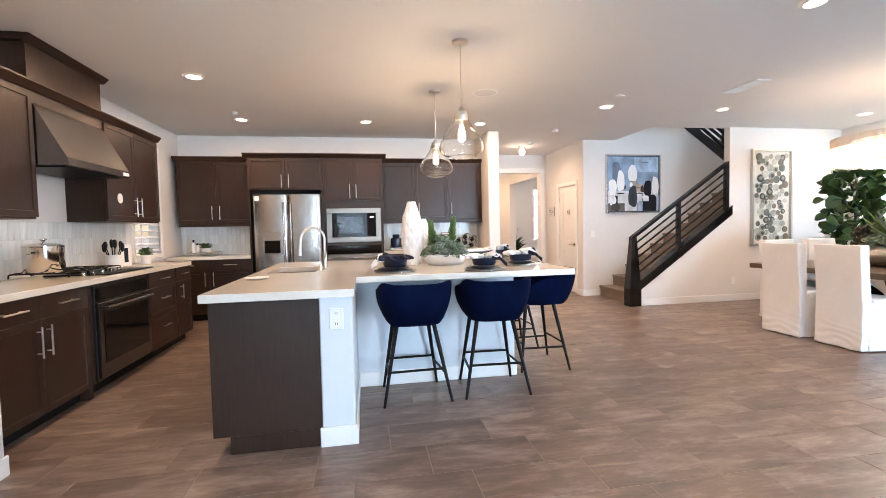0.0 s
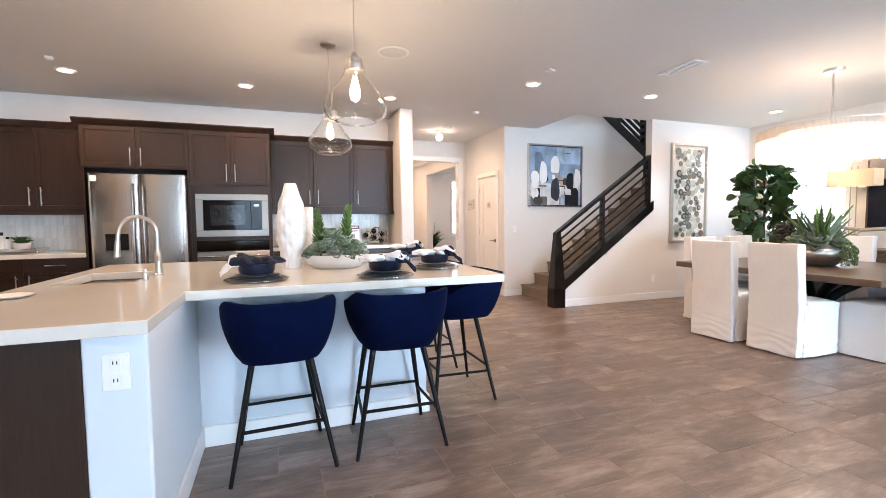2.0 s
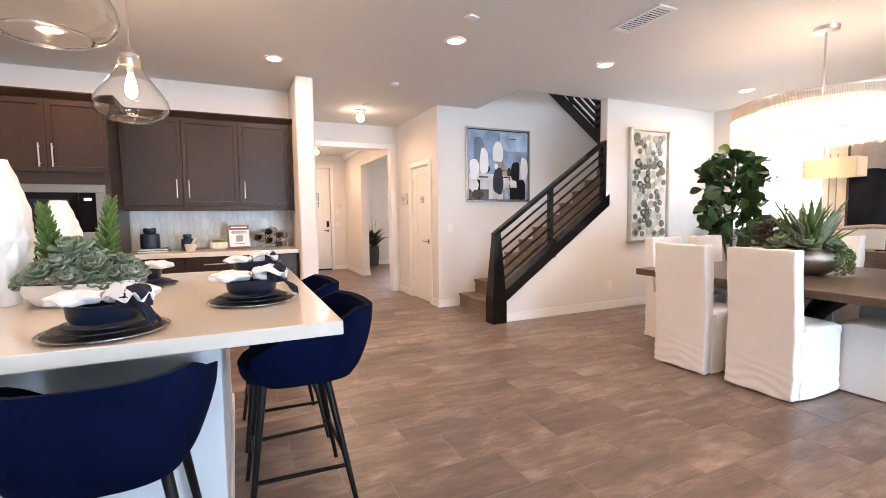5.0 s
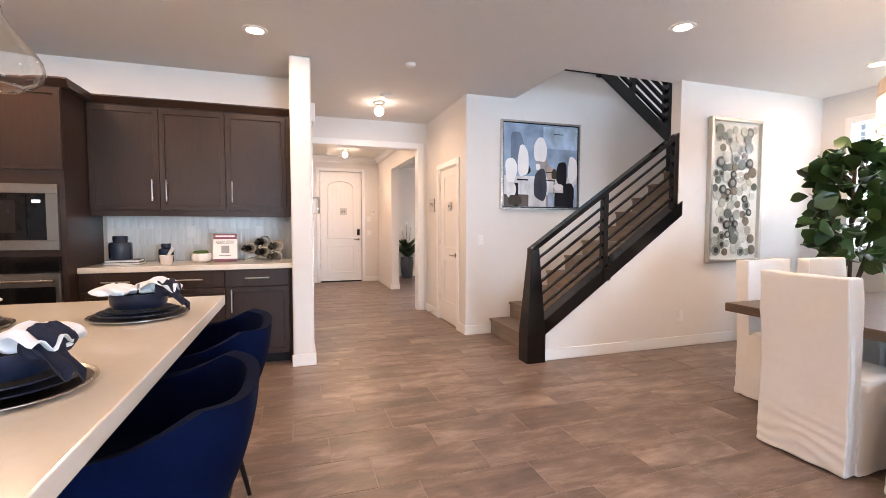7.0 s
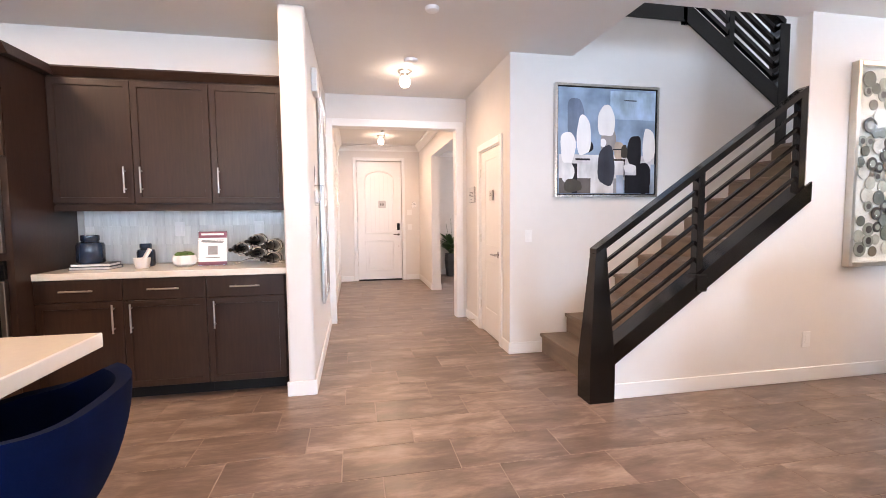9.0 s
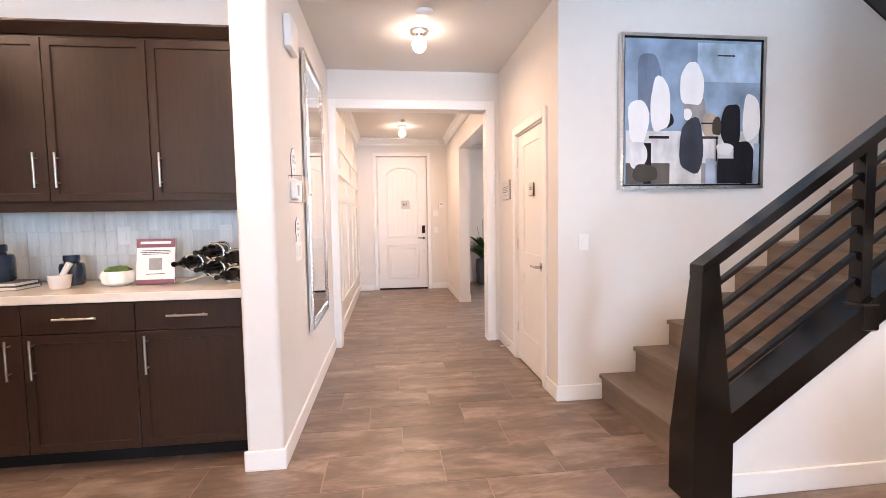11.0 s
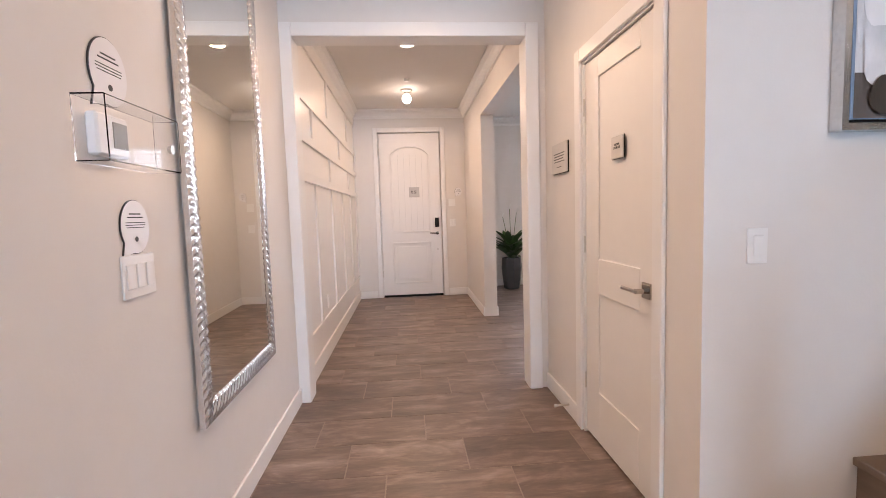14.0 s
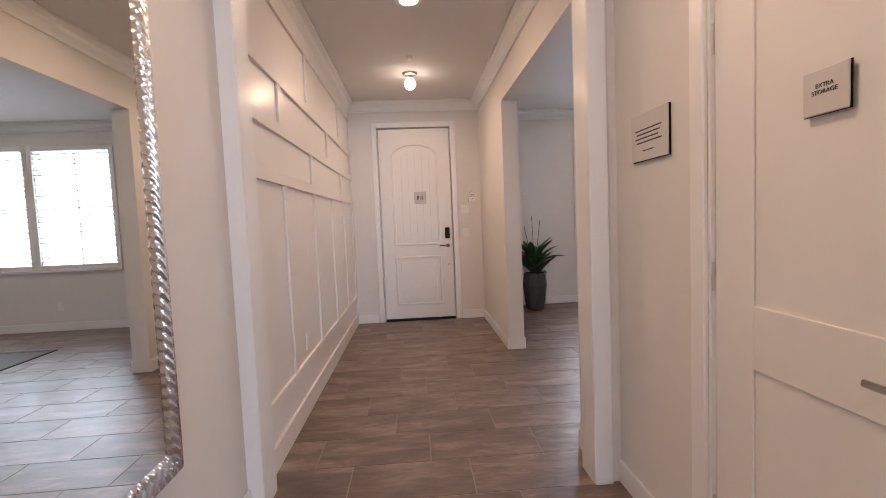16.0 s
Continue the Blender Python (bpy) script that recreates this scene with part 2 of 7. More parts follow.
def thing(name, label, category, at=(0, 0, 0), rz=0.0, group="", kind=""):
    ob = new(name)
    ob.empty_display_size = 0.1
    ob.matrix_basis = pose(*at, 0, 0, rz)
    return tagged(ob, label, category, group, kind)


def structure(name, mat, *items, label="", smooth=False):
    return solid(name, boxes(*items), mat, label, kind="structure", smooth=smooth)


# ---- walls, floor and ceiling ----
T = 0.14
KL, KB = -2.44, 7.90           # kitchen: left and back wall
HL, HR, HE = 2.418, 4.12, 9.43  # hall: left, right and cased end
PW, SW = 7.81, 6.67            # picture wall and stair side wall
FD = 13.10                     # front door wall
SOUTH = -4.0
WN = (6.46, 7.16, 1.00, 2.36)  # kitchen side window: y0 y1 z0 z1
structure("wall_kitchen_west", WALL, (KL - T, KL, SOUTH, WN[0], 0, CEIL), (KL - T, KL, WN[1], KB + T, 0, CEIL),
          (KL - T, KL, WN[0], WN[1], 0, WN[2]), (KL - T, KL, WN[0], WN[1], WN[3], CEIL))
structure("wall_kitchen_stub", WALL, (KL, -1.575, 3.0, 3.14, 0, CEIL, 0.02, 3))
structure("wall_kitchen_north", WALL, (KL, 0.60, KB, KB + T, 0, 2.369), (0.60, 2.235, KB + 0.085, KB + T, 0, 2.369), (KL, 2.235, KB, KB + T, 2.369, CEIL))
structure("wall_hall_west", WALL, (2.235, HL, 7.21, HE, 0, CEIL, 0.025, 4))
structure("wall_hall_end", WALL, (2.28, 2.47, HE, HE + T, 0, CEIL), (4.0, 4.2, HE, HE + T, 0, CEIL), (2.47, 4.0, HE, HE + T, 2.385, CEIL))
CD = (8.085, 8.80, 2.0)        # closet door opening: y0 y1 top
structure("wall_hall_east", WALL, (HR, HR + T, PW, CD[0], 0, CEIL), (HR, HR + T, CD[1], HE, 0, CEIL), (HR, HR + T, CD[0], CD[1], CD[2], CEIL))
structure("wall_stair_picture", WALL, (HR + T, 5.9, PW, PW + T, 0, 3.15))
_bm = bmesh.new()
prism(_bm, [(5.9, 0), (8.12, 0), (8.12, 1.98), (7.05, 1.98), (7.05, 2.33), (5.9, 3.15)], PW, PW + T)
solid("wall_stair_flight", _bm, WALL, kind="structure")
_bm = bmesh.new()
prism(_bm, [(4.44, 0), (DE, 0), (DE, 3.1), (6.02, 3.1), (6.02, 1.36), (4.44, 0.235)], SW, SW + 0.12)
solid("wall_stair_side", _bm, WALL, kind="structure")
WE = (5.28, 6.36, 1.06, 2.40)  # dining window: y0 y1 z0 z1
structure("wall_dining_east", WALL, (DE, DE + T, SOUTH, WE[0], 0, CEIL), (DE, DE + T, WE[1], SW + 0.12, 0, CEIL),
          (DE, DE + T, WE[0], WE[1], 0, WE[2]), (DE, DE + T, WE[0], WE[1], WE[3], CEIL))
SG = ((-0.8, 0.5), (3.6, 7.0), 2.40)   # glazed openings in the south wall: x ranges and top
structure("wall_south", WALL, (KL - T, SG[0][0], SOUTH - T, SOUTH, 0, CEIL), (SG[0][1], SG[1][0], SOUTH - T, SOUTH, 0, CEIL),
          (SG[1][1], DE + T, SOUTH - T, SOUTH, 0, CEIL), (SG[0][0], SG[0][1], SOUTH - T, SOUTH, SG[2], CEIL), (SG[1][0], SG[1][1], SOUTH - T, SOUTH, SG[2], CEIL))
structure("wall_foyer_west", WALL, (2.28, 2.42, HE + T, FD + T, 0, CEIL))
structure("wall_foyer_east", WALL, (4.05, 4.20, 11.62, FD, 0, CEIL), (4.05, 4.20, HE + T, 9.76, 0, CEIL), (4.05, 4.20, 9.76, 11.62, 2.34, CEIL))
structure("wall_foyer_north", WALL, (2.42, 2.775, FD, FD + T, 0, CEIL), (3.685, 4.20, FD, FD + T, 0, CEIL), (2.775, 3.685, FD, FD + T, 2.425, CEIL))
W1, W2 = (5.55, 6.50), (6.62, 7.57)
RZ = (0.88, 2.38)
structure("wall_study_north", WALL, (4.06, W1[0], RN, RN + T, 0, CEIL), (W1[1], W2[0], RN, RN + T, 0, CEIL), (W2[1], 8.4, RN, RN + T, 0, CEIL),
          (W1[0], W1[1], RN, RN + T, 0, RZ[0]), (W2[0], W2[1], RN, RN + T, 0, RZ[0]),
          (W1[0], W1[1], RN, RN + T, RZ[1], CEIL), (W2[0], W2[1], RN, RN + T, RZ[1], CEIL))
structure("wall_study_east", WALL, (8.4, 8.54, 9.0, RN + T, 0, CEIL))
structure("wall_study_south", WALL, (4.26, 8.4, HE, HE + 0.12, 0, CEIL))
structure("wall_study_west", WALL, (4.06, 4.20, FD + T, RN, 0, CEIL))
structure("wall_closet", WALL, (4.26, 5.2, 8.95, 9.05, 0, CEIL), (5.1, 5.2, PW + T + 0.02, 8.95, 0, CEIL))
# upper storey round the stairwell
structure("wall_upper_north", WALL, (3.6, 8.3, 9.55, 9.65, 3.04, 5.5))
structure("wall_upper_south", WALL, (3.6, 8.3, 6.55, 6.65, 3.1, 5.5))
structure("wall_upper_west", WALL, (3.5, 3.6, 6.55, 9.65, 3.04, 5.5))
structure("wall_upper_east", WALL, (8.12, 8.24, SW + 0.12, 9.65, 0, 5.5))
structure("ceiling_upper", CEILING, (3.5, 8.3, 6.5, 9.7, 5.5, 5.6))
# ceiling with the stairwell left open
structure("ceiling", CEILING, (KL - T, DE + T, SOUTH - T, SW + 0.10, CEIL, CEIL + 0.28), (KL - T, 4.72, SW + 0.10, PW, CEIL, CEIL + 0.28),
          (KL - T, HR + T, PW, 9.6, CEIL, CEIL + 0.28), (HR + T, 5.86, PW + T, 9.6, CEIL, CEIL + 0.28), (5.86, 8.6, 8.95, 9.6, CEIL, CEIL + 0.28), (2.2, 8.6, 9.6, RN + T, CEIL, CEIL + 0.28))

# ---- kitchen cabinets ----
def bar_handle(parent, x, z, length, upright, y=-0.02):
    bm = bmesh.new()
    h = length / 2
    a, b = ((x, y - 0.032, z - h), (x, y - 0.032, z + h)) if upright else ((x - h, y - 0.032, z), (x + h, y - 0.032, z))
    rod(bm, a, b, 0.006)
    for s in (-0.7, 0.7):
        px, pz = (x, z + s * h) if upright else (x + s * h, z)
        rod(bm, (px, y, pz), (px, y - 0.032, pz), 0.005, n=8)
    return part("handle", bm, NICKEL, parent, "brushed nickel bar handle", smooth=True)


def shaker(parent, name, x0, x1, z0, z1, mat=None):
    """A door or drawer front with a raised frame round a sunk panel."""
    g, f = 0.002, 0.058
    x0, x1, z0, z1 = x0 + g, x1 - g, z0 + g, z1 - g
    bm = bmesh.new()
    if z1 - z0 < 0.2:
        box(bm, x0, x1, -0.02, -0.001, z0, z1, 0.003)
    else:
        box(bm, x0, x1, -0.02, -0.001, z0, z1, 0.002)
        face = min(bm.faces, key=lambda q: q.calc_center_median().y - q.calc_area())
        bmesh.ops.inset_region(bm, faces=[face], thickness=f, depth=0.0)
        bmesh.ops.inset_region(bm, faces=[face], thickness=0.004, depth=-0.009)
    return part(name, bm, mat or CABINET, parent)


def cabinet(name, label, at, rz, w, d, z0, z1, fronts, toe=False, category="cabinet", group="kitchen cabinets"):
    """fronts: (name, x0, x1, z0, z1, handle x, handle z, handle length, upright)."""
    ob = thing(name, label, category, at, rz, group)
    part("body", boxes((0, w, 0, d, z0, z1)), CABINET, ob)
    if toe:
        part("toe_kick", boxes((0, w, 0.07, d, 0, z0)), KICK, ob, "black recessed toe kick")
    for nm, x0, x1, a, b, hx, hz, hl, up in fronts:
        p = shaker(ob, nm, x0, x1, a, b)
        if hl:
            bar_handle(p, hx, hz, hl, up)
    return ob


BZ0, BZ1 = 0.10, 0.875
DR = 0.72  # lower edge of the top drawers
# west run, faces +x
XF = -1.775
cabinet("base_cabinet", "dark espresso two-door base cabinet with two drawers", (XF, 3.245, 0), 90, 0.99, 0.655, BZ0, BZ1,
        [("drawer", 0.0, 0.495, DR, BZ1, 0.247, 0.80, 0.2, False), ("drawer", 0.495, 0.99, DR, BZ1, 0.742, 0.80, 0.2, False),
         ("door", 0.0, 0.495, BZ0, DR, 0.45, 0.575, 0.2, True), ("door", 0.495, 0.99, BZ0, DR, 0.54, 0.575, 0.2, True)], True)
structure("filler_west", CABINET, (-2.43, XF - 0.004, 3.145, 3.243, 0, 0.875), (-2.43, XF - 0.004, 4.237, 4.288, 0, 0.875), label="dark espresso filler strip")
_ov = cabinet("oven_cabinet", "dark espresso base cabinet round a built-in oven", (XF, 4.29, 0), 90, 0.92, 0.655, BZ0, BZ1, [], True)
cabinet("base_cabinet", "dark espresso base cabinet with three drawers", (XF, 5.22, 0), 90, 0.62, 0.655, BZ0, BZ1,
        [("drawer", 0, 0.62, DR, BZ1, 0.31, 0.80, 0.18, False), ("drawer", 0, 0.62, 0.42, DR, 0.31, 0.60, 0.18, False),
         ("drawer", 0, 0.62, BZ0, 0.42, 0.31, 0.31, 0.18, False)], True)
cabinet("base_cabinet", "narrow dark espresso base cabinet with a drawer above a door", (XF, 5.85, 0), 90, 0.42, 0.655, BZ0, BZ1,
        [("drawer", 0, 0.42, DR, BZ1, 0.21, 0.80, 0.14, False), ("door", 0, 0.42, BZ0, DR, 0.11, 0.6, 0.16, True)], True)
_c = structure("worktop_west", QUARTZ, (KL, XF + 0.03, 3.145, 6.29, 0.876, 0.922, 0.004, 2), label="cream quartz worktop")
# oven under the cooktop
oven = thing("oven", "built-in stainless oven with black glass door", "oven", (XF, 4.32, 0), 90)
part("front_frame", boxes((0, 0.86, -0.024, -0.002, 0.11, 0.86, 0.004)), DARKSTEEL, oven)
part("control_panel", boxes((0.02, 0.84, -0.030, -0.024, 0.74, 0.845, 0.002)), BLACKGLASS, oven)
_d = part("door", boxes((0.01, 0.85, -0.045, -0.024, 0.13, 0.725, 0.005)), DARKSTEEL, oven)
part("window", boxes((0.07, 0.79, -0.049, -0.045, 0.24, 0.64, 0.002)), BLACKGLASS, _d, "black glass oven window")
_bm = bmesh.new()
rod(_bm, (0.05, -0.085, 0.685), (0.81, -0.085, 0.685), 0.011)
for _x in (0.09, 0.77):
    rod(_bm, (_x, -0.045, 0.685), (_x, -0.085, 0.685), 0.008)
part("handle", _bm, STEEL, _d, smooth=True)

# north run, faces -y
YF = 7.275
cabinet("base_cabinet", "dark espresso two-door base cabinet with two drawers", (-2.42, YF, 0), 0, 1.13, 0.62, BZ0, BZ1,
        [("drawer", 0.0, 0.565, DR, BZ1, 0.28, 0.80, 0.18, False), ("drawer", 0.565, 1.13, DR, BZ1, 0.85, 0.80, 0.18, False),
         ("door", 0.0, 0.565, BZ0, DR, 0.51, 0.6, 0.2, True), ("door", 0.565, 1.13, BZ0, DR, 0.62, 0.6, 0.2, True)], True)
structure("worktop_north", QUARTZ, (-2.43, -1.285, YF - 0.03, KB - 0.001, 0.876, 0.922, 0.004, 2), label="cream quartz worktop")
BX, BD = 0.605, 0.085      # buffet: west end, and how far it stands back from the north run
for _i, (_hx, _ux) in enumerate(((0.478, 0.476), (0.055, 0.055), (0.055, 0.055))):
    cabinet("base_cabinet", "dark espresso base cabinet with a drawer above a door", (BX + 0.534 * _i, YF + BD, 0), 0, 0.533, 0.62, BZ0, BZ1,
            [("drawer", 0, 0.533, DR, BZ1, 0.266, 0.80, 0.20, False), ("door", 0, 0.533, BZ0, DR, _hx, 0.60, 0.2, True)], True)
    cabinet("wall_cabinet", "dark espresso shaker wall cabinet", (BX + 0.53 * _i, 7.545 + BD, 0), 0, 0.529, 0.35, 1.385, 2.305,
            [("door", 0, 0.529, 1.40, 2.29, _ux, 1.572, 0.19, True)])
structure("filler_strip", CABINET, (2.196, 2.234, 7.545 + BD, 7.98, 1.385, 2.305), (2.21, 2.234, YF + BD, 7.975, 0.0, 0.875))
structure("worktop_buffet", QUARTZ, (BX, 2.234, YF + BD - 0.03, KB + BD - 0.001, 0.876, 0.922, 0.004, 2), label="cream quartz buffet worktop")
_w = cabinet("wall_cabinet", "dark espresso two-door shaker wall cabinet", (-2.33, 7.545, 0), 0, 1.035, 0.35, 1.385, 2.305,
             [("door", 0, 0.517, 1.40, 2.29, 0.465, 1.545, 0.2, True), ("door", 0.517, 1.035, 1.40, 2.29, 0.57, 1.545, 0.2, True)])
# tall units with fridge and ovens
TF = 7.20
cabinet("fridge_cabinet", "dark espresso cabinet above the fridge", (-1.285, TF, 0), 0, 1.02, 0.69, 1.845, 2.305,
        [("door", 0, 0.51, 1.855, 2.295, 0.46, 1.97, 0.19, True), ("door", 0.51, 1.02, 1.855, 2.295, 0.56, 1.97, 0.19, True)])
structure("fridge_side_panel", CABINET, (-1.285, -1.262, TF, 7.89, 0, 1.845), (-0.29, -0.268, TF, 7.89, 0, 1.845))
tower = cabinet("oven_tower", "tall dark espresso cabinet holding a microwave and an oven", (-0.265, TF, 0), 0, 0.868, 0.69, 0.1, 2.305,
                [("door", 0.0, 0.434, 1.68, 2.295, 0.388, 1.82, 0.2, True), ("door", 0.434, 0.868, 1.68, 2.295, 0.48, 1.82, 0.2, True),
                 ("drawer", 0, 0.868, 0.1, 0.34, 0.434, 0.27, 0.2, False)], True)


def crown(name, x0, x1, y, z, back):
    bm = bmesh.new()
    prism(bm, [(y, z), (y - 0.012, z), (y - 0.055, z + 0.05), (y - 0.055, z + 0.062), (back, z + 0.062), (back, z)], x0, x1, axis="x")
    return solid(name, bm, CABINET, "dark espresso cabinet crown moulding", kind="structure")


crown("cabinet_crown", -2.38, -1.285, 7.545, 2.305, 7.89)
crown("cabinet_crown", -1.34, BX + 0.055, TF, 2.305, 7.89)
crown("cabinet_crown", BX + 0.055, 2.234, 7.545 + BD, 2.305, 7.97)
structure("light_rail", CABINET, (-2.33, -1.29, 7.53, 7.55, 1.345, 1.385), (BX, 2.234, 7.53 + BD, 7.55 + BD, 1.345, 1.385))

# fridge
fr = thing("fridge", "stainless french-door fridge with water dispenser", "fridge", (-1.2, 7.09, 0))
part("body", boxes((0, 0.905, 0.06, 0.78, 0.02, 1.765, 0.006)), BLACK, fr, "dark grey fridge body")


def bowed_front(x0, x1, z0, z1, bow, n=24):
    """A steel front whose face bulges a little across its width and rolls over at both sides."""
    bm = bmesh.new()
    line = []
    for i in range(n + 1):
        u = -1 + 2 * i / n
        line.append(((x0 + x1) / 2 + (x1 - x0) / 2 * u, -bow * (1 - u * u) + 0.014 * abs(u) ** 14))
    line += [(x1, 0.06), (x0, 0.06)]
    prism(bm, [(x, y) for x, y in line], z0, z1, "z")
    return bm


_l = part("door", bowed_front(0.0, 0.45, 0.70, 1.775, 0.007), STEEL, fr, smooth=True)
_r = part("door", bowed_front(0.455, 0.905, 0.70, 1.775, 0.007), STEEL, fr, smooth=True)
part("freezer_drawer", bowed_front(0.0, 0.905, 0.06, 0.69, 0.007), STEEL, fr, smooth=True)
for _p, _x in ((_l, 0.405), (_r, 0.50)):
    _bm = bmesh.new()
    tube(_bm, [(_x, 0, 1.66), (_x, -0.05, 1.64), (_x, -0.055, 1.2), (_x, -0.05, 0.80), (_x, 0, 0.78)], 0.013)
    part("handle", _bm, STEEL, _p, smooth=True)
_dp = part("dispenser", boxes((0.11, 0.37, -0.015, 0.005, 0.93, 1.26, 0.004)), STEEL, _l, "water dispenser with dark recess")
part("recess", boxes((0.135, 0.345, -0.017, -0.015, 0.95, 1.13)), BLACKGLASS, _l)
part("energy_label", boxes((0.02, 0.085, -0.004, 0.0, 1.69, 1.755)), TRIM, _l, "white paper label")

# microwave and oven in the tower
OVENTRIM = material("brushed_oven_trim", (0.30, 0.265, 0.235), 0.28, 1.0, spread=0.08, grain=30, stretch=(0.4, 30, 30))
mw = thing("microwave", "built-in stainless microwave with black glass door", "microwave", (-0.215, TF - 0.001, 1.078))
part("trim_frame", boxes((0, 0.78, -0.03, 0, 0, 0.075, 0.003), (0, 0.78, -0.03, 0, 0.425, 0.497, 0.003), (0, 0.075, -0.03, 0, 0.075, 0.425, 0.003),
                         (0.705, 0.78, -0.03, 0, 0.075, 0.425, 0.003)), OVENTRIM, mw)
part("door", boxes((0.075, 0.585, -0.027, 0, 0.075, 0.425, 0.003)), BLACKGLASS, mw)
part("window", boxes((0.15, 0.52, -0.029, -0.027, 0.13, 0.37)), material("dark_microwave_mesh", (0.012, 0.012, 0.013), 0.10, spec=0.45), mw)
_cp = part("control_panel", boxes((0.587, 0.705, -0.027, 0, 0.075, 0.425, 0.003)), BLACKGLASS, mw)
part("display", boxes((0.62, 0.675, -0.0285, -0.027, 0.355, 0.378)), glowing("pale_display", (0.8, 0.9, 1.0), 0.5), _cp)
wo = thing("wall_oven", "built-in stainless wall oven with black glass front", "oven", (-0.215, TF - 0.001, 0.36))
part("control_panel", boxes((0, 0.78, -0.028, 0, 0.55, 0.67, 0.003)), BLACKGLASS, wo)
_d = part("door", boxes((0, 0.78, -0.04, 0, 0.0, 0.54, 0.005)), OVENTRIM, wo)
part("window", boxes((0.03, 0.75, -0.044, -0.04, 0.03, 0.44, 0.002)), BLACKGLASS, _d)
_bm = bmesh.new()
rod(_bm, (0.02, -0.085, 0.49), (0.76, -0.085, 0.49), 0.012)
for _x in (0.06, 0.72):
    rod(_bm, (_x, -0.04, 0.49), (_x, -0.085, 0.49), 0.008)
part("handle", _bm, STEEL, _d, smooth=True)

# west wall cabinets, hood and the box above it
cabinet("wall_cabinet", "dark espresso shaker wall cabinet beside the hood", (-2.105, 3.145, 0), 90, 1.165, 0.335, 1.385, 2.345,
        [("door", 0, 0.5825, 1.40, 2.33, 0.535, 1.545, 0.2, True), ("door", 0.5825, 1.165, 1.40, 2.33, 0.63, 1.545, 0.2, True)])
_wc = cabinet("wall_cabinet", "dark espresso two-door wall cabinet beside the hood", (-2.105, 5.24, 0), 90, 1.10, 0.335, 1.385, 2.345,
              [("door", 0, 0.55, 1.40, 2.33, 0.50, 1.545, 0.2, True), ("door", 0.55, 1.10, 1.40, 2.33, 0.60, 1.545, 0.2, True)])
part("round_sticker", rod(bmesh.new(), (0.22, -0.0215, 1.62), (0.22, -0.023, 1.62), 0.05, n=24), TRIM, _wc, "white round paper sticker")
structure("hood_surround", CABINET, (-2.43, -2.105, 4.312, 5.238, 2.256, 2.345), (-2.43, -2.105, 4.30, 5.25, 2.407, 2.69), label="dark espresso boxed surround above the hood")
_bm = bmesh.new()
prism(_bm, [(-2.105, 2.345), (-2.09, 2.345), (-2.05, 2.395), (-2.05, 2.407), (-2.43, 2.407), (-2.43, 2.345)], 3.145, 6.385, axis="y")
solid("cabinet_crown", _bm, CABINET, "dark espresso cabinet crown moulding", kind="structure")
_bm = bmesh.new()
prism(_bm, [(-2.105, 2.69), (-2.09, 2.69), (-2.05, 2.73), (-2.05, 2.743), (-2.43, 2.743), (-2.43, 2.69)], 4.255, 5.295, axis="y")
solid("cabinet_crown", _bm, CABINET, "dark espresso cabinet crown moulding", kind="structure")
hood = thing("range_hood", "tapered stainless range hood above the cooktop", "range hood", (-2.43, 4.775, 1.795))
_bm = bmesh.new()
_lo = [(0, -0.455), (0.55, -0.455), (0.55, 0.455), (0, 0.455)]
_hi = [(0, -0.455), (0.335, -0.455), (0.335, 0.455), (0, 0.455)]
_r0 = [_bm.verts.new((x, y, 0.0)) for x, y in _lo]
_r1 = [_bm.verts.new((x, y, 0.055)) for x, y in _lo]
_r2 = [_bm.verts.new((x, y, 0.46)) for x, y in _hi]
for _p, _q in ((_r0, _r1), (_r1, _r2)):
    for _i in range(4):
        _bm.faces.new((_p[_i], _p[(_i + 1) % 4], _q[(_i + 1) % 4], _q[_i]))
_bm.faces.new(_r2)
_bm.faces.new(list(reversed(_r0)))
part("canopy", _bm, STEEL, hood)
part("filter", boxes((0.06, 0.50, -0.40, 0.40, -0.012, -0.001)), BLACK, hood, "dark grease filter")
part("control_strip", boxes((0.55, 0.554, 0.34, 0.44, 0.012, 0.042)), TRIM, hood)

# backsplash of narrow upright glazed tiles with an uneven face
GLAZE = material("pale_glazed_tile", (0.74, 0.745, 0.715), 0.07, spread=0.16, grain=3, stretch=(14, 14, 1.5), bump=1.0, bump_scale=3, per_object=0.07, coat=0.5)
MORTAR = material("pale_mortar", (0.60, 0.605, 0.58), 0.4)
_tm = []
for _k in range(4):
    _bm = bmesh.new()
    box(_bm, 0.0004, 0.0646, -0.0045, 0, 0.0004, 0.1521, 0.0015)
    for _v in _bm.verts:
        if _v.co.y < -0.004:
            _v.co.y += random.uniform(-0.0018, 0.0018)
    _tm.append(mesh_of("backsplash_tile", _bm, GLAZE))


def backsplash(name, m, length):
    bm = bmesh.new()
    box(bm, 0, length, -0.003, 0, 0, 0.457)
    ob = solid(name, bm, MORTAR, "pale grey-white glossy upright tile backsplash", kind="structure", at=m)
    for c in range(int(length / 0.065)):
        for r in range(3):
            t = new("backsplash_tile", _tm[(c * 7 + r * 5) % 4])
            t.parent = ob
            t.matrix_basis = pose(c * 0.065, -0.002, r * 0.1525, random.uniform(-0.6, 0.6), 0, random.uniform(-1.3, 1.3))
    return ob


backsplash("backsplash_buffet", pose(BX, KB + BD - 0.001, 0.924), 1.626)
backsplash("backsplash_north", pose(-2.43, KB - 0.001, 0.924), 1.14)
backsplash("backsplash_west", pose(KL + 0.001, 3.145, 0.924, 0, 0, 90), 3.12)

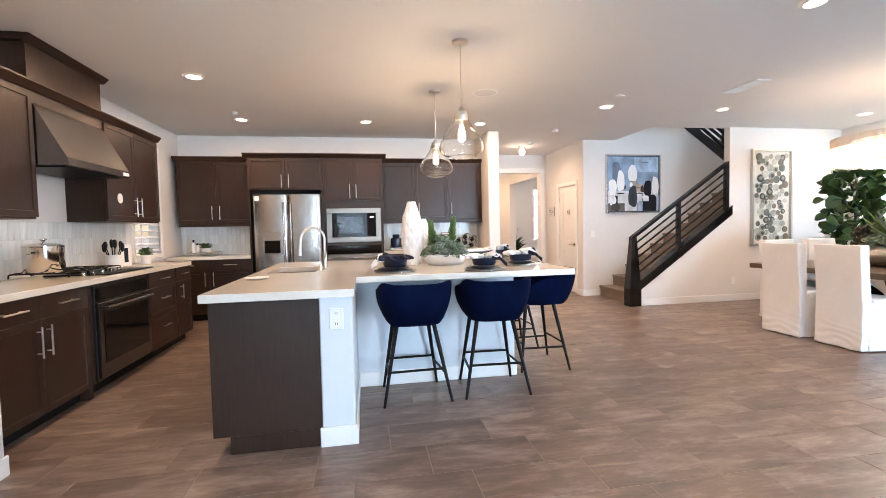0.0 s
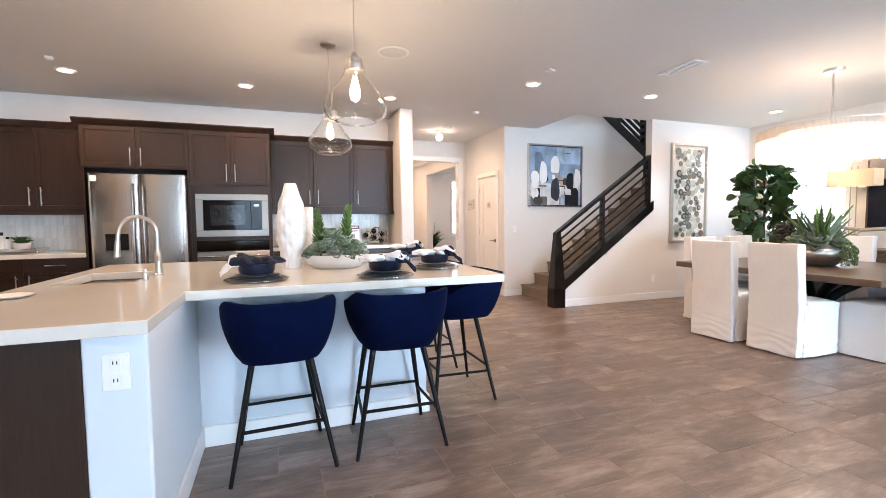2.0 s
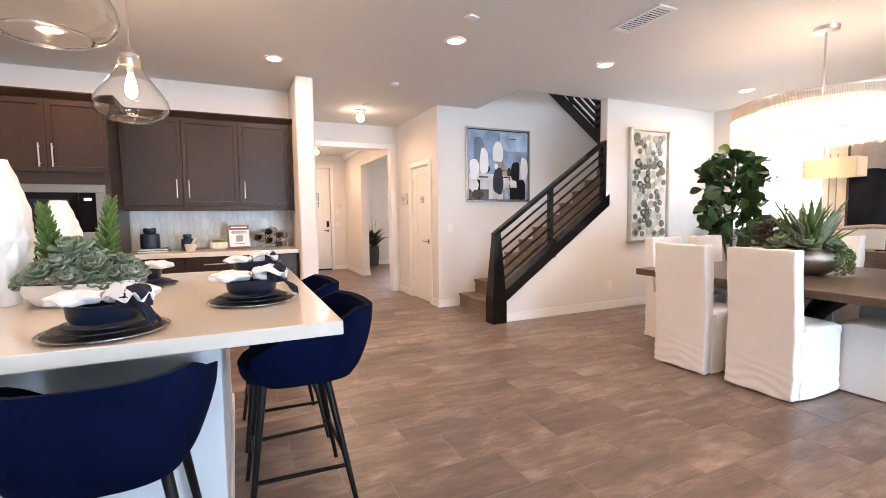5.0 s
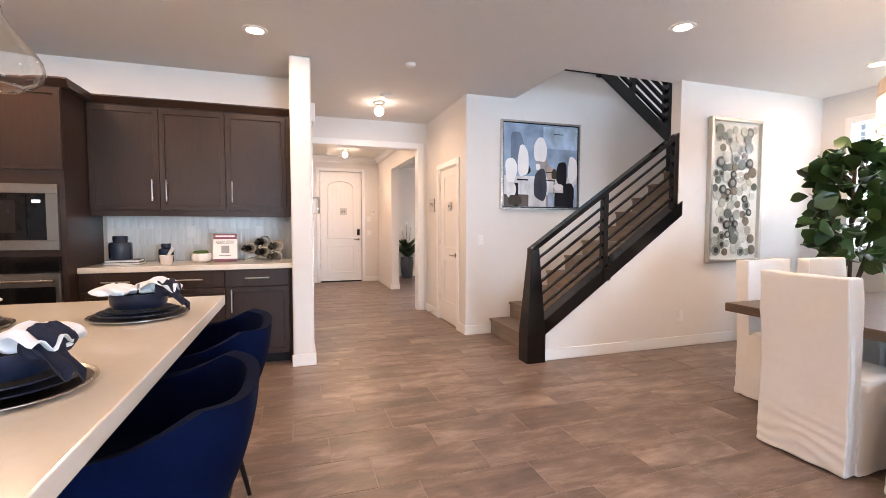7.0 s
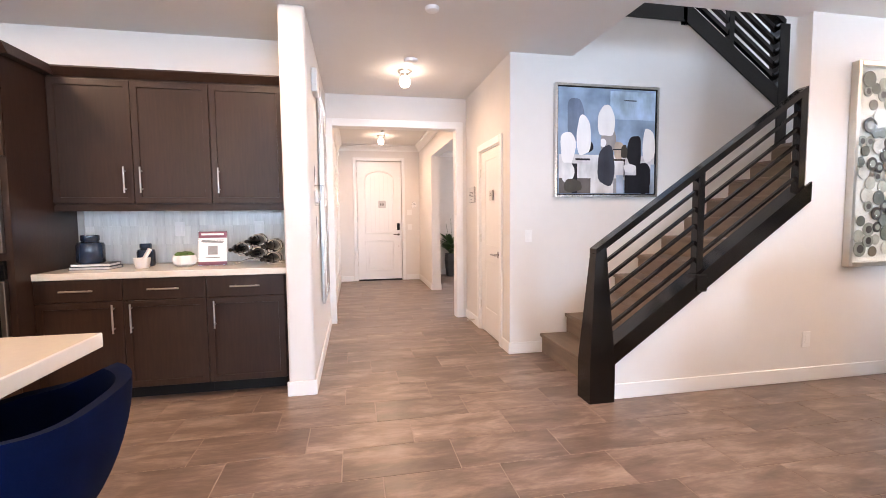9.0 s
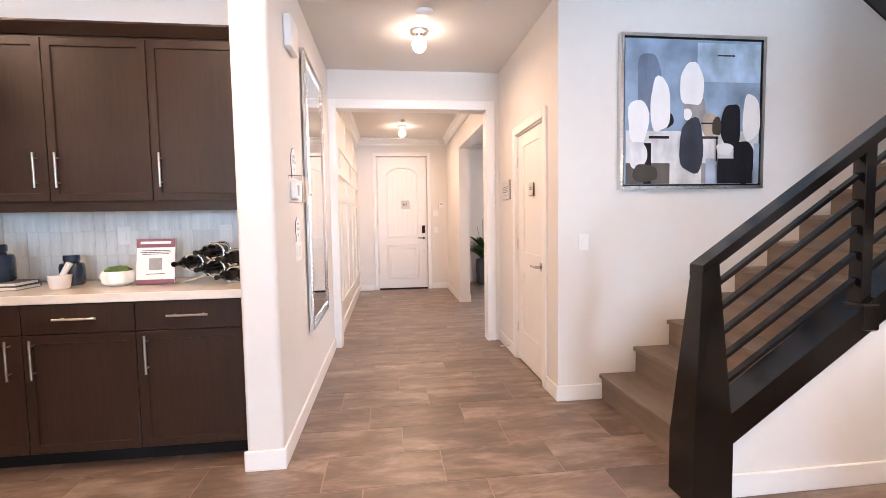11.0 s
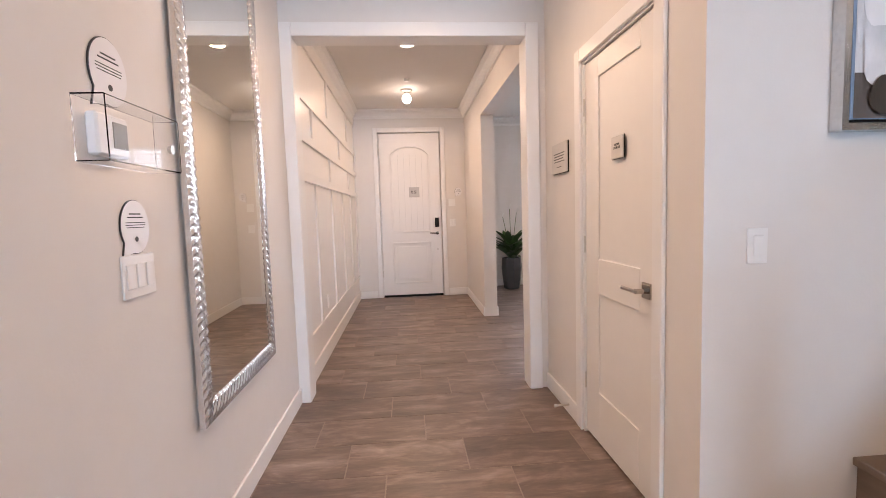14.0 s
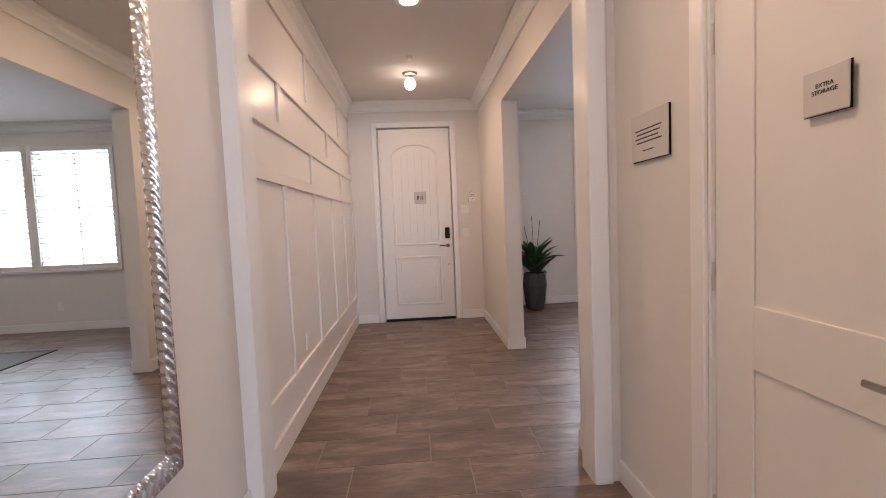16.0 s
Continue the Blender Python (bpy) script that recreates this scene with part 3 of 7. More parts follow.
# ---- island ----
IZ = 0.92
island = thing("kitchen_island", "L-shaped kitchen island with pale panels and dark end panel", "kitchen island", (0, 0, 0))
part("cabinet_block", boxes((-0.535, 0.045, 3.12, 5.43, 0.1, 0.87)), CABINET, island, "dark espresso island cabinets")
part("toe_kick", boxes((-0.455, 0.045, 3.13, 5.40, 0.0, 0.1)), KICK, island)
part("end_panel", boxes((-0.545, 0.047, 3.10, 3.12, 0.105, 0.872, 0.002), (-0.455, 0.047, 3.101, 3.119, 0.004, 0.105)), CABINET, island, "dark espresso end panel")
part("pony_wall", boxes((0.048, 0.238, 3.098, 5.43, 0, 0.872, 0.012, 3)), PANEL, island, "pale blue-white painted end post")
part("back_panel", boxes((0.238, 1.545, 4.06, 5.43, 0, 0.872, 0.004)), PANEL, island, "pale blue-white painted back panel")
for _b in ((0.253, 1.56, 4.045, 4.06, 0, 0.115, 0.003), (1.545, 1.56, 4.06, 5.43, 0, 0.115, 0.003), (0.238, 0.253, 3.098, 4.06, 0, 0.115, 0.003), (0.036, 0.253, 3.085, 3.098, 0, 0.115, 0.003)):
    part("baseboard", boxes(_b), TRIM, island, "white baseboard")
SK = (-0.47, -0.085, 4.22, 4.82)  # sink cut-out: x0 x1 y0 y1
_xs, _ys = (-0.577, SK[0], SK[1], 0.252, 1.925), (3.05, 3.70, SK[2], SK[3], 5.50)
_bm = bmesh.new()
_grid = {(i, j): _bm.verts.new((x, y, IZ)) for i, x in enumerate(_xs) for j, y in enumerate(_ys)}
for _i in range(4):
    for _j in range(4):
        if (_i, _j) in ((3, 0), (1, 2)):
            continue
        _bm.faces.new((_grid[_i, _j], _grid[_i + 1, _j], _grid[_i + 1, _j + 1], _grid[_i, _j + 1]))
_bm.verts.ensure_lookup_table()
bmesh.ops.delete(_bm, geom=[v for v in _bm.verts if not v.link_faces], context="VERTS")
_ex = bmesh.ops.extrude_face_region(_bm, geom=list(_bm.faces))
bmesh.ops.translate(_bm, vec=(0, 0, -0.047), verts=[g for g in _ex["geom"] if isinstance(g, bmesh.types.BMVert)])
bmesh.ops.recalc_face_normals(_bm, faces=_bm.faces)
bmesh.ops.bevel(_bm, geom=[e for e in _bm.edges if len(e.link_faces) == 2 and e.calc_face_angle() > 1.0], offset=0.004, segments=2, profile=0.5, affect="EDGES")
part("countertop", _bm, QUARTZ, island, "cream quartz countertop")
_bm = boxes((SK[0] - 0.01, SK[0] + 0.004, SK[2] - 0.01, SK[3] + 0.01, 0.68, 0.872), (SK[1] - 0.004, SK[1] + 0.01, SK[2] - 0.01, SK[3] + 0.01, 0.68, 0.872),
            (SK[0], SK[1], SK[2] - 0.01, SK[2] + 0.004, 0.68, 0.872), (SK[0], SK[1], SK[3] - 0.004, SK[3] + 0.01, 0.68, 0.872),
            (SK[0], SK[1], SK[2], SK[3], 0.672, 0.68))
rod(_bm, (-0.28, 4.5, 0.68), (-0.28, 4.5, 0.686), 0.045, n=20)
part("sink", _bm, STEEL, island, "undermount stainless sink")
_o = part("outlet", boxes((0.105, 0.185, 3.090, 3.098, 0.682, 0.807, 0.003)), TRIM, island, "white double socket plate")
part("socket_face", boxes((0.128, 0.162, 3.087, 3.090, 0.694, 0.735, 0.002), (0.128, 0.162, 3.087, 3.090, 0.754, 0.795, 0.002)), TRIM, _o)
for _x in (0.138, 0.149):
    for _z in (0.712, 0.772):
        part("slot", boxes((_x, _x + 0.003, 3.0862, 3.087, _z, _z + 0.012)), BLACK, _o)
fau = thing("faucet", "brushed nickel gooseneck kitchen faucet", "faucet", (-0.03, 4.52, IZ))
_bm = bmesh.new()
lathe(_bm, [(0.028, 0), (0.028, 0.008), (0.019, 0.014), (0.019, 0.14), (0.0125, 0.15)], n=16)
part("base", _bm, NICKEL, fau, smooth=True)
_bm = bmesh.new()
tube(_bm, [(0, 0, 0.14), (0, 0, 0.26)] + [(-0.1 + 0.1 * math.cos(a), 0, 0.26 + 0.1 * math.sin(a)) for a in np.linspace(0.2, math.pi, 12)] + [(-0.205, 0, 0.21)], 0.0115)
part("neck", _bm, NICKEL, fau, smooth=True)
part("spray_head", rod(bmesh.new(), (-0.205, 0, 0.215), (-0.212, 0, 0.12), 0.0155, 0.018), NICKEL, fau, smooth=True)
part("lever", rod(bmesh.new(), (0.0, -0.018, 0.09), (0.02, -0.09, 0.125), 0.006, 0.004), NICKEL, fau, smooth=True)
_bm = bmesh.new()
lathe(_bm, [(0.017, 0), (0.017, 0.04), (0.008, 0.045), (0.008, 0.06)], n=14)
solid("soap_dispenser", _bm, NICKEL, "small brushed nickel soap dispenser cap on the island", "soap dispenser", smooth=True, at=pose(-0.05, 4.31, IZ))

# ---- stairs ----
RISE, GO, X0 = 0.18, 0.25, 4.44
stairs = thing("staircase", "straight flight of grey-brown wooden stairs with black rail", "staircase", (0, 0, 0), kind="structure")
for _k in range(11):
    z, x = (_k + 1) * RISE, X0 + _k * GO
    y0 = SW + 0.06 if _k > 0 else SW + 0.03
    xe = x + GO + 0.005 if _k < 10 else 8.12
    if x < 6.02:
        y0 = SW + 0.112 if _k > 0 else SW + 0.10
    else:
        y0 = SW + 0.121
    part("tread", boxes((x - 0.022, xe, y0, PW - 0.001, z - 0.03, z, 0.006, 2)), TREAD, stairs)
    part("riser", boxes((x, x + 0.018, y0, PW - 0.001, z - RISE, z - 0.03)), TREAD, stairs)
# second flight behind the picture wall
up = thing("upper_staircase", "upper flight of wooden stairs with black railing", "staircase", (0, 0, 0), kind="structure")
for _k in range(6):
    z, x = 1.98 + (_k + 1) * RISE, 7.10 - _k * GO
    part("tread", boxes((x - GO - 0.005, x + 0.022, PW + T + 0.002, 8.94, z - 0.03, z)), TREAD, up)
    part("riser", boxes((x - 0.018, x, PW + T + 0.002, 8.94, z - RISE, z - 0.03)), TREAD, up)
structure("upper_landing_wall", WALL, (5.86, 8.12, 8.95, 9.05, 1.9, 3.04))


def slope_board(bm, xa, za, xb, zb, height, y0, y1):
    return prism(bm, [(xa, za), (xb, zb), (xb, zb + height), (xa, za + height)], y0, y1)


rail = thing("stair_railing", "black-stained stair railing with tapered newel post", "railing", (0, 0, 0))
_bm = bmesh.new()
_n0 = [(4.262, SW - 0.055), (4.448, SW - 0.055), (4.448, SW + 0.112), (4.262, SW + 0.112)]
_n1 = [(4.315, SW - 0.015), (4.392, SW - 0.015), (4.392, SW + 0.062), (4.315, SW + 0.062)]
_a = [_bm.verts.new((x, y, 0)) for x, y in _n0]
_m = [_bm.verts.new((x, y, 0.27)) for x, y in _n0]
_b = [_bm.verts.new((x, y, 1.02 + (x - 4.315) * 0.70)) for x, y in _n1]
for _p, _q in ((_a, _m), (_m, _b)):
    for _i in range(4):
        _bm.faces.new((_p[_i], _p[(_i + 1) % 4], _q[(_i + 1) % 4], _q[_i]))
_bm.faces.new(list(reversed(_a)))
_bm.faces.new(_b)
part("newel_post", _bm, RAIL, rail, "square black newel post, tapered upward")
_bm = bmesh.new()
slope_board(_bm, 4.35, 0.165, 6.06, 1.375, 0.145, SW - 0.018, SW + 0.125)
part("stringer_cap", _bm, RAIL, rail)
_bm = bmesh.new()
slope_board(_bm, 4.32, 1.005, 6.0, 2.165, 0.05, SW - 0.012, SW + 0.075)
part("handrail", _bm, RAIL, rail)
for _k, _dz in enumerate((0.115, 0.235, 0.355, 0.475, 0.595)):
    _bm = bmesh.new()
    slope_board(_bm, 4.38, 1.045 - _dz, 5.98, 2.15 - _dz, 0.021, SW + 0.016, SW + 0.046)
    part("rail_bar", _bm, RAIL, rail)
part("post", boxes((5.11, 5.165, SW + 0.0, SW + 0.062, 0.80, 1.585, 0.003)), RAIL, rail)
_bm = boxes((5.09, 5.19, SW - 0.026, SW + 0.072, 0.73, 0.86, 0.01))
part("post_shoe", _bm, RAIL, rail)
part("post", boxes((5.955, 6.015, SW + 0.0, SW + 0.062, 1.42, 2.19, 0.003)), RAIL, rail)

rail2 = thing("upper_railing", "black-stained railing of the upper stair flight", "railing", (0, 0, 0))
_ya, _yb = PW - 0.015, PW + T + 0.01
_bm = bmesh.new()
slope_board(_bm, 5.86, 3.155, 7.06, 2.31, 0.19, _ya, _yb)
part("stringer", _bm, RAIL, rail2)
part("floor_edge", boxes((4.55, 5.90, _ya, _yb, 3.135, 3.30)), RAIL, rail2)
for _k, _dz in enumerate((0.10, 0.22, 0.34, 0.46, 0.58)):
    _bm = bmesh.new()
    slope_board(_bm, 5.90, 3.31 + _dz, 7.02, 2.515 + _dz, 0.045, PW + 0.02, PW + 0.06)
    part("rail_bar", _bm, RAIL, rail2)
    part("rail_bar", boxes((4.6, 5.88, PW + 0.02, PW + 0.06, 3.30 + _dz, 3.345 + _dz)), RAIL, rail2)
_bm = bmesh.new()
slope_board(_bm, 5.90, 4.0, 7.05, 3.185, 0.06, PW - 0.005, PW + 0.085)
part("handrail", _bm, RAIL, rail2)
part("newel_post", boxes((6.97, 7.09, PW - 0.02, PW + 0.10, 1.985, 3.20, 0.004)), RAIL, rail2)
part("post", boxes((5.84, 5.92, PW, PW + 0.08, 3.1, 4.05, 0.004)), RAIL, rail2)
part("post", boxes((6.40, 6.46, PW + 0.01, PW + 0.07, 2.75, 3.6, 0.004)), RAIL, rail2)

# added upstairs window on the closed wall; its pane glows to light the stairwell
structure("window_upper", TRIM, (5.2, 7.2, 9.50, 9.55, 3.72, 3.80), (5.2, 7.2, 9.50, 9.55, 5.02, 5.10), (5.2, 5.28, 9.50, 9.55, 3.80, 5.02), (7.12, 7.2, 9.50, 9.55, 3.80, 5.02))
structure("window_upper_pane", glowing("glowing_fill_pane", (0.62, 0.82, 1.0), 2.5), (5.28, 7.12, 9.53, 9.545, 3.8, 5.02))

# ---- trim ----
def baseboard(name, *runs):
    bm = bmesh.new()
    for x0, x1, y0, y1 in runs:
        box(bm, x0, x1, y0, y1, 0, 0.108, 0.004)
    return solid(name, bm, TRIM, "white painted baseboard", kind="structure")


B = 0.014
baseboard("baseboard_dining", (4.45, DE, SW - B, SW), (DE - B, DE, SOUTH, SW - B))
baseboard("baseboard_hall", (HR - B, 4.438, PW - B, PW), (HR - B, HR, PW, CD[0] - 0.075), (HR - B, HR, CD[1] + 0.075, HE),
          (2.225, HL + B, 7.21 - B, 7.21), (HL, HL + B, 7.21, HE))
baseboard("baseboard_foyer", (2.42, 2.70, FD - B, FD), (3.76, 4.05, FD - B, FD), (4.05 - B, 4.05, 11.62, FD - B), (4.05 - B, 4.05, HE + T, 9.76),
          (4.20, 8.4, RN - B, RN), (4.20, 4.20 + B, 11.62, RN))
baseboard("baseboard_stub", (KL, -1.561, 2.986, 3.0), (-1.575, -1.561, 3.0, 3.14))


def casing(name, axis, face, side, u0, u1, top, w=0.085, d=0.018, low=0.0):
    """A flat board frame round an opening: legs and head, on a wall face."""
    bm = bmesh.new()
    a, b = (face, face + side * d)
    a, b = min(a, b), max(a, b)
    for p0, p1, z0, z1 in ((u0 - w, u0, low, top + w), (u1, u1 + w, low, top + w), (u0, u1, top, top + w)):
        if axis == "y":
            box(bm, p0, p1, a, b, z0, z1, 0.004)
        else:
            box(bm, a, b, p0, p1, z0, z1, 0.004)
    return bm


bm = casing("", "y", HE, -1, 2.49, 3.985, 2.37, 0.087, 0.022)
for _b in ((2.47, 2.49, HE - 0.002, HE + T + 0.002, 0, 2.385), (3.985, 4.005, HE - 0.002, HE + T + 0.002, 0, 2.385), (2.49, 3.985, HE - 0.002, HE + T + 0.002, 2.37, 2.39)):
    box(bm, *_b)
solid("trim_cased_opening", bm, TRIM, "white cased opening between hall and foyer", kind="structure")
# front door
FDX0, FDX1, FDT = 2.79, 3.675, 2.415
bm = casing("", "y", FD, -1, FDX0 - 0.012, FDX1 + 0.012, FDT + 0.012, 0.065, 0.02)
solid("trim_front_door", bm, TRIM, kind="structure")
DOORPAINT = material("white_door_paint", (0.80, 0.775, 0.74), 0.38, spread=0.02)
fdoor = thing("door_front", "white two-panel front door with arched upper panel", "door", (FDX0, FD + 0.025, 0), kind="structure")
W = FDX1 - FDX0
part("slab", boxes((0, W, 0, 0.045, 0.012, FDT, 0.003)), DOORPAINT, fdoor)
_bm = bmesh.new()
for _b in ((0.15, 0.18, 0.985, 2.10), (W - 0.18, W - 0.15, 0.985, 2.10), (0.15, W - 0.15, 0.96, 0.985)):
    box(_bm, _b[0], _b[1], -0.012, 0, _b[2], _b[3], 0.004)
_arc = [(W / 2 + (W / 2 - 0.165) * math.sin(a), 2.10 + 0.12 * (math.cos(a) - math.cos(1.2)) / (1 - math.cos(1.2))) for a in np.linspace(-1.2, 1.2, 15)]
_sc = (W / 2 - 0.165) / ((W / 2 - 0.165) * math.sin(1.2))
_arc = [(W / 2 + (u - W / 2) * _sc, v) for u, v in _arc]
for _p, _q in zip(_arc, _arc[1:]):
    rod(_bm, (_p[0], -0.002, _p[1]), (_q[0], -0.002, _q[1]), 0.013, n=8)
part("upper_panel_moulding", _bm, DOORPAINT, fdoor)
# no cut grooves: thin strips whose darker colour holds the groove's shade
part("plank_grooves", boxes(*[(0.18 + 0.0875 * k, 0.183 + 0.0875 * k, -0.0015, 0.0, 1.0, 2.12) for k in range(1, 6)]), material("groove_shadow_paint", (0.62, 0.60, 0.57), 0.5), fdoor)
_bm = bmesh.new()
for _b in ((0.15, 0.175, 0.20, 0.82), (W - 0.175, W - 0.15, 0.20, 0.82), (0.175, W - 0.175, 0.20, 0.225), (0.175, W - 0.175, 0.795, 0.82)):
    box(_bm, _b[0], _b[1], -0.012, 0, _b[2], _b[3], 0.004)
box(_bm, 0.215, W - 0.215, -0.008, 0, 0.265, 0.755, 0.006)
part("lower_panel_moulding", _bm, DOORPAINT, fdoor)
part("keypad_lock", boxes((W - 0.095, W - 0.035, -0.022, 0, 1.03, 1.17, 0.008, 2)), BLACK, fdoor, "black keypad deadbolt")
_bm = bmesh.new()
rod(_bm, (W - 0.062, 0, 0.94), (W - 0.062, -0.05, 0.94), 0.026, 0.018)
rod(_bm, (W - 0.055, -0.05, 0.94), (W - 0.17, -0.05, 0.945), 0.009)
part("lever_handle", _bm, material("aged_bronze_lever", (0.20, 0.17, 0.14), 0.25, 1.0, spread=0.1), fdoor, smooth=True)
part("small_lock", rod(bmesh.new(), (W - 0.062, 0, 0.70), (W - 0.062, -0.01, 0.70), 0.014), NICKEL, fdoor)
part("sign", boxes((W / 2 - 0.02, W / 2 + 0.13, -0.008, 0, 1.48, 1.63, 0.002)), material("grey_door_plaque", (0.50, 0.48, 0.46), 0.45), fdoor, "small grey door plaque")
part("sign_lettering", boxes(*[(W / 2 + 0.0 + 0.015 * k, W / 2 + 0.008 + 0.015 * k, -0.0095, -0.008, 1.53, 1.58) for k in (1, 2, 4, 5)]), BLACK, fdoor)
# black strip drawn where the gap under the door lies in shade
part("sweep", boxes((0, W, -0.02, 0.0, 0.0, 0.03)), BLACK, fdoor, "black strip for the dark gap under the door")
part("hinge", boxes((-0.008, 0.004, -0.008, 0.003, 2.1, 2.2)), NICKEL, fdoor)
part("hinge", boxes((-0.008, 0.004, -0.008, 0.003, 1.2, 1.3)), NICKEL, fdoor)
part("hinge", boxes((-0.008, 0.004, -0.008, 0.003, 0.3, 0.4)), NICKEL, fdoor)
structure("door_outside_board", DOORPAINT, (FDX0 - 0.015, FDX1 + 0.01, FD + 0.075, FD + T, 0, FDT + 0.01))

# closet door in the hall's east wall, faces -x
CW = CD[1] - CD[0]
bm = casing("", "x", HR, -1, CD[0], CD[1], CD[2], 0.07, 0.018)
for _b in ((HR - 0.002, HR + T, CD[0], CD[0] + 0.012, 0, CD[2]), (HR - 0.002, HR + T, CD[1] - 0.012, CD[1], 0, CD[2]), (HR - 0.002, HR + T, CD[0] + 0.012, CD[1] - 0.012, CD[2] - 0.012, CD[2])):
    box(bm, *_b)
solid("trim_closet_door", bm, TRIM, kind="structure")
cdoor = thing("door_closet", "white two-panel closet door with nickel lever", "door", (HR + 0.012, CD[1] - 0.014, 0), -90, kind="structure")
W = CW - 0.028
part("slab", boxes((0, W, 0.008, 0.04, 0.012, CD[2] - 0.014, 0.003)), DOORPAINT, cdoor)
for _z0, _z1 in ((0.012, 0.28), (0.80, 0.98), (1.88, CD[2] - 0.014)):
    part("rail", boxes((0.155, W - 0.13, 0.0, 0.008, _z0, _z1, 0.002)), DOORPAINT, cdoor)
for _x0, _x1 in ((0.0, 0.155), (W - 0.13, W)):
    part("stile", boxes((_x0, _x1, 0.0, 0.008, 0.012, CD[2] - 0.014, 0.002)), DOORPAINT, cdoor)
CHROME = material("polished_chrome", (0.50, 0.48, 0.46), 0.07, 1.0, spread=0.03)
part("rosette", boxes((W - 0.095, W - 0.03, -0.01, 0, 0.865, 0.93, 0.002)), CHROME, cdoor)
_bm = bmesh.new()
rod(_bm, (W - 0.062, 0, 0.897), (W - 0.062, -0.055, 0.897), 0.011)
box(_bm, W - 0.175, W - 0.05, -0.062, -0.050, 0.889, 0.905, 0.004)
part("lever_handle", _bm, CHROME, cdoor)
for _z in (0.25, 1.0, 1.72):
    part("hinge", rod(bmesh.new(), (-0.004, -0.006, _z), (-0.004, -0.006, _z + 0.09), 0.006), NICKEL, cdoor)
PLAQUE = material("silver_grey_plaque", (0.62, 0.60, 0.57), 0.4, spread=0.05)
INK = material("dark_ink", (0.03, 0.03, 0.032), 0.5)


def text_part(parent, words, size, m, mat=None, name="lettering"):
    cu = bpy.data.curves.new(name, "FONT")
    cu.body, cu.size, cu.align_x, cu.align_y, cu.extrude = words, size, "CENTER", "CENTER", 0.0006
    cu.materials.append(mat or INK)
    tmp = bpy.data.objects.new(name, cu)
    scene.collection.objects.link(tmp)
    dg = bpy.context.evaluated_depsgraph_get()
    me = bpy.data.meshes.new_from_object(tmp.evaluated_get(dg))
    bpy.data.objects.remove(tmp)
    ob = new(name, me)
    ob.parent = parent
    ob.matrix_basis = m
    return ob


sg = thing("storage_sign", "square grey plaque reading EXTRA STORAGE on the closet door", "sign", (HR + 0.0078, 8.41, 1.505), -90)
part("plate", boxes((-0.056, 0.056, -0.006, 0.0, -0.05, 0.05, 0.002)), PLAQUE, sg)
part("edge", boxes((-0.057, 0.0575, 0.0, 0.0025, -0.051, 0.0505)), BLACK, sg, "black backing block")
text_part(sg, "EXTRA\nSTORAGE", 0.0145, pose(0, -0.0065, 0.006, 90, 0, 0))
sg2 = thing("hall_sign", "grey plaque with small dark lettering on the hall wall", "sign", (HR - 0.001, 9.13, 1.545), -90)
part("plate", boxes((-0.13, 0.13, -0.014, -0.006, -0.09, 0.09, 0.002)), PLAQUE, sg2)
part("edge", boxes((-0.129, 0.132, -0.006, 0.0, -0.092, 0.09)), BLACK, sg2, "black backing block")
part("lettering", boxes(*[(-0.095 + 0.01 * (k % 2), 0.095 - 0.012 * (k % 3), -0.0146, -0.014, 0.025 - 0.016 * k, 0.030 - 0.016 * k) for k in range(4)],
                        (-0.04, 0.04, -0.0146, -0.014, -0.055, -0.051)), INK, sg2)
# door stop
_bm = bmesh.new()
rod(_bm, (HR - B, 9.0, 0.06), (HR - B - 0.075, 9.0, 0.058), 0.006)
rod(_bm, (HR - B - 0.075, 9.0, 0.058), (HR - B - 0.09, 9.0, 0.058), 0.01)
solid("door_stop", _bm, NICKEL, "small nickel door stop on the baseboard", "door stop")

# board-and-batten wall in the foyer
batten = thing("board_and_batten", "white board-and-batten panelling on the foyer wall", "panelling", (2.42, 0, 0), kind="structure")
WHITEPANEL = material("white_panel_paint", (0.80, 0.775, 0.745), 0.28, spread=0.015)
part("backing", boxes((0.001, 0.008, HE + T + 0.001, FD - 0.001, 0.0, 2.64)), WHITEPANEL, batten)
for _z0, _z1 in ((0.0, 0.13), (0.30, 0.36), (1.50, 1.57), (1.79, 1.86), (2.09, 2.165), (2.52, 2.64)):
    part("rail", boxes((0.008, 0.026, HE + T + 0.001, FD - 0.001, _z0, _z1, 0.002)), WHITEPANEL, batten)
for _ys, _z0, _z1 in (((9.58, 10.19, 10.97, 11.70, 12.40, 13.03), 0.36, 1.50), ((9.58, 10.93, 12.28), 1.57, 1.79), ((9.58, 10.16, 11.60, 13.03), 1.86, 2.09), ((9.58, 10.90, 12.28), 2.165, 2.52)):
    for y in _ys:
        part("batten", boxes((0.008, 0.024, y, y + 0.065, _z0, _z1, 0.002)), WHITEPANEL, batten)


def crown_run(bm, a, b, inward):
    """Stepped crown moulding under the ceiling from a to b, growing towards inward."""
    a, b, n = Vector(a), Vector(b), Vector(inward)
    prof = [(0, -0.125), (0.016, -0.125), (0.02, -0.10), (0.045, -0.07), (0.055, -0.04), (0.085, -0.022), (0.085, 0), (0, 0)]
    p = [bm.verts.new((a.x + n.x * u, a.y + n.y * u, CEIL + v)) for u, v in prof]
    q = [bm.verts.new((b.x + n.x * u, b.y + n.y * u, CEIL + v)) for u, v in prof]
    for i in range(len(p)):
        j = (i + 1) % len(p)
        bm.faces.new((p[i], p[j], q[j], q[i]))
    bm.faces.new(p)
    bm.faces.new(list(reversed(q)))


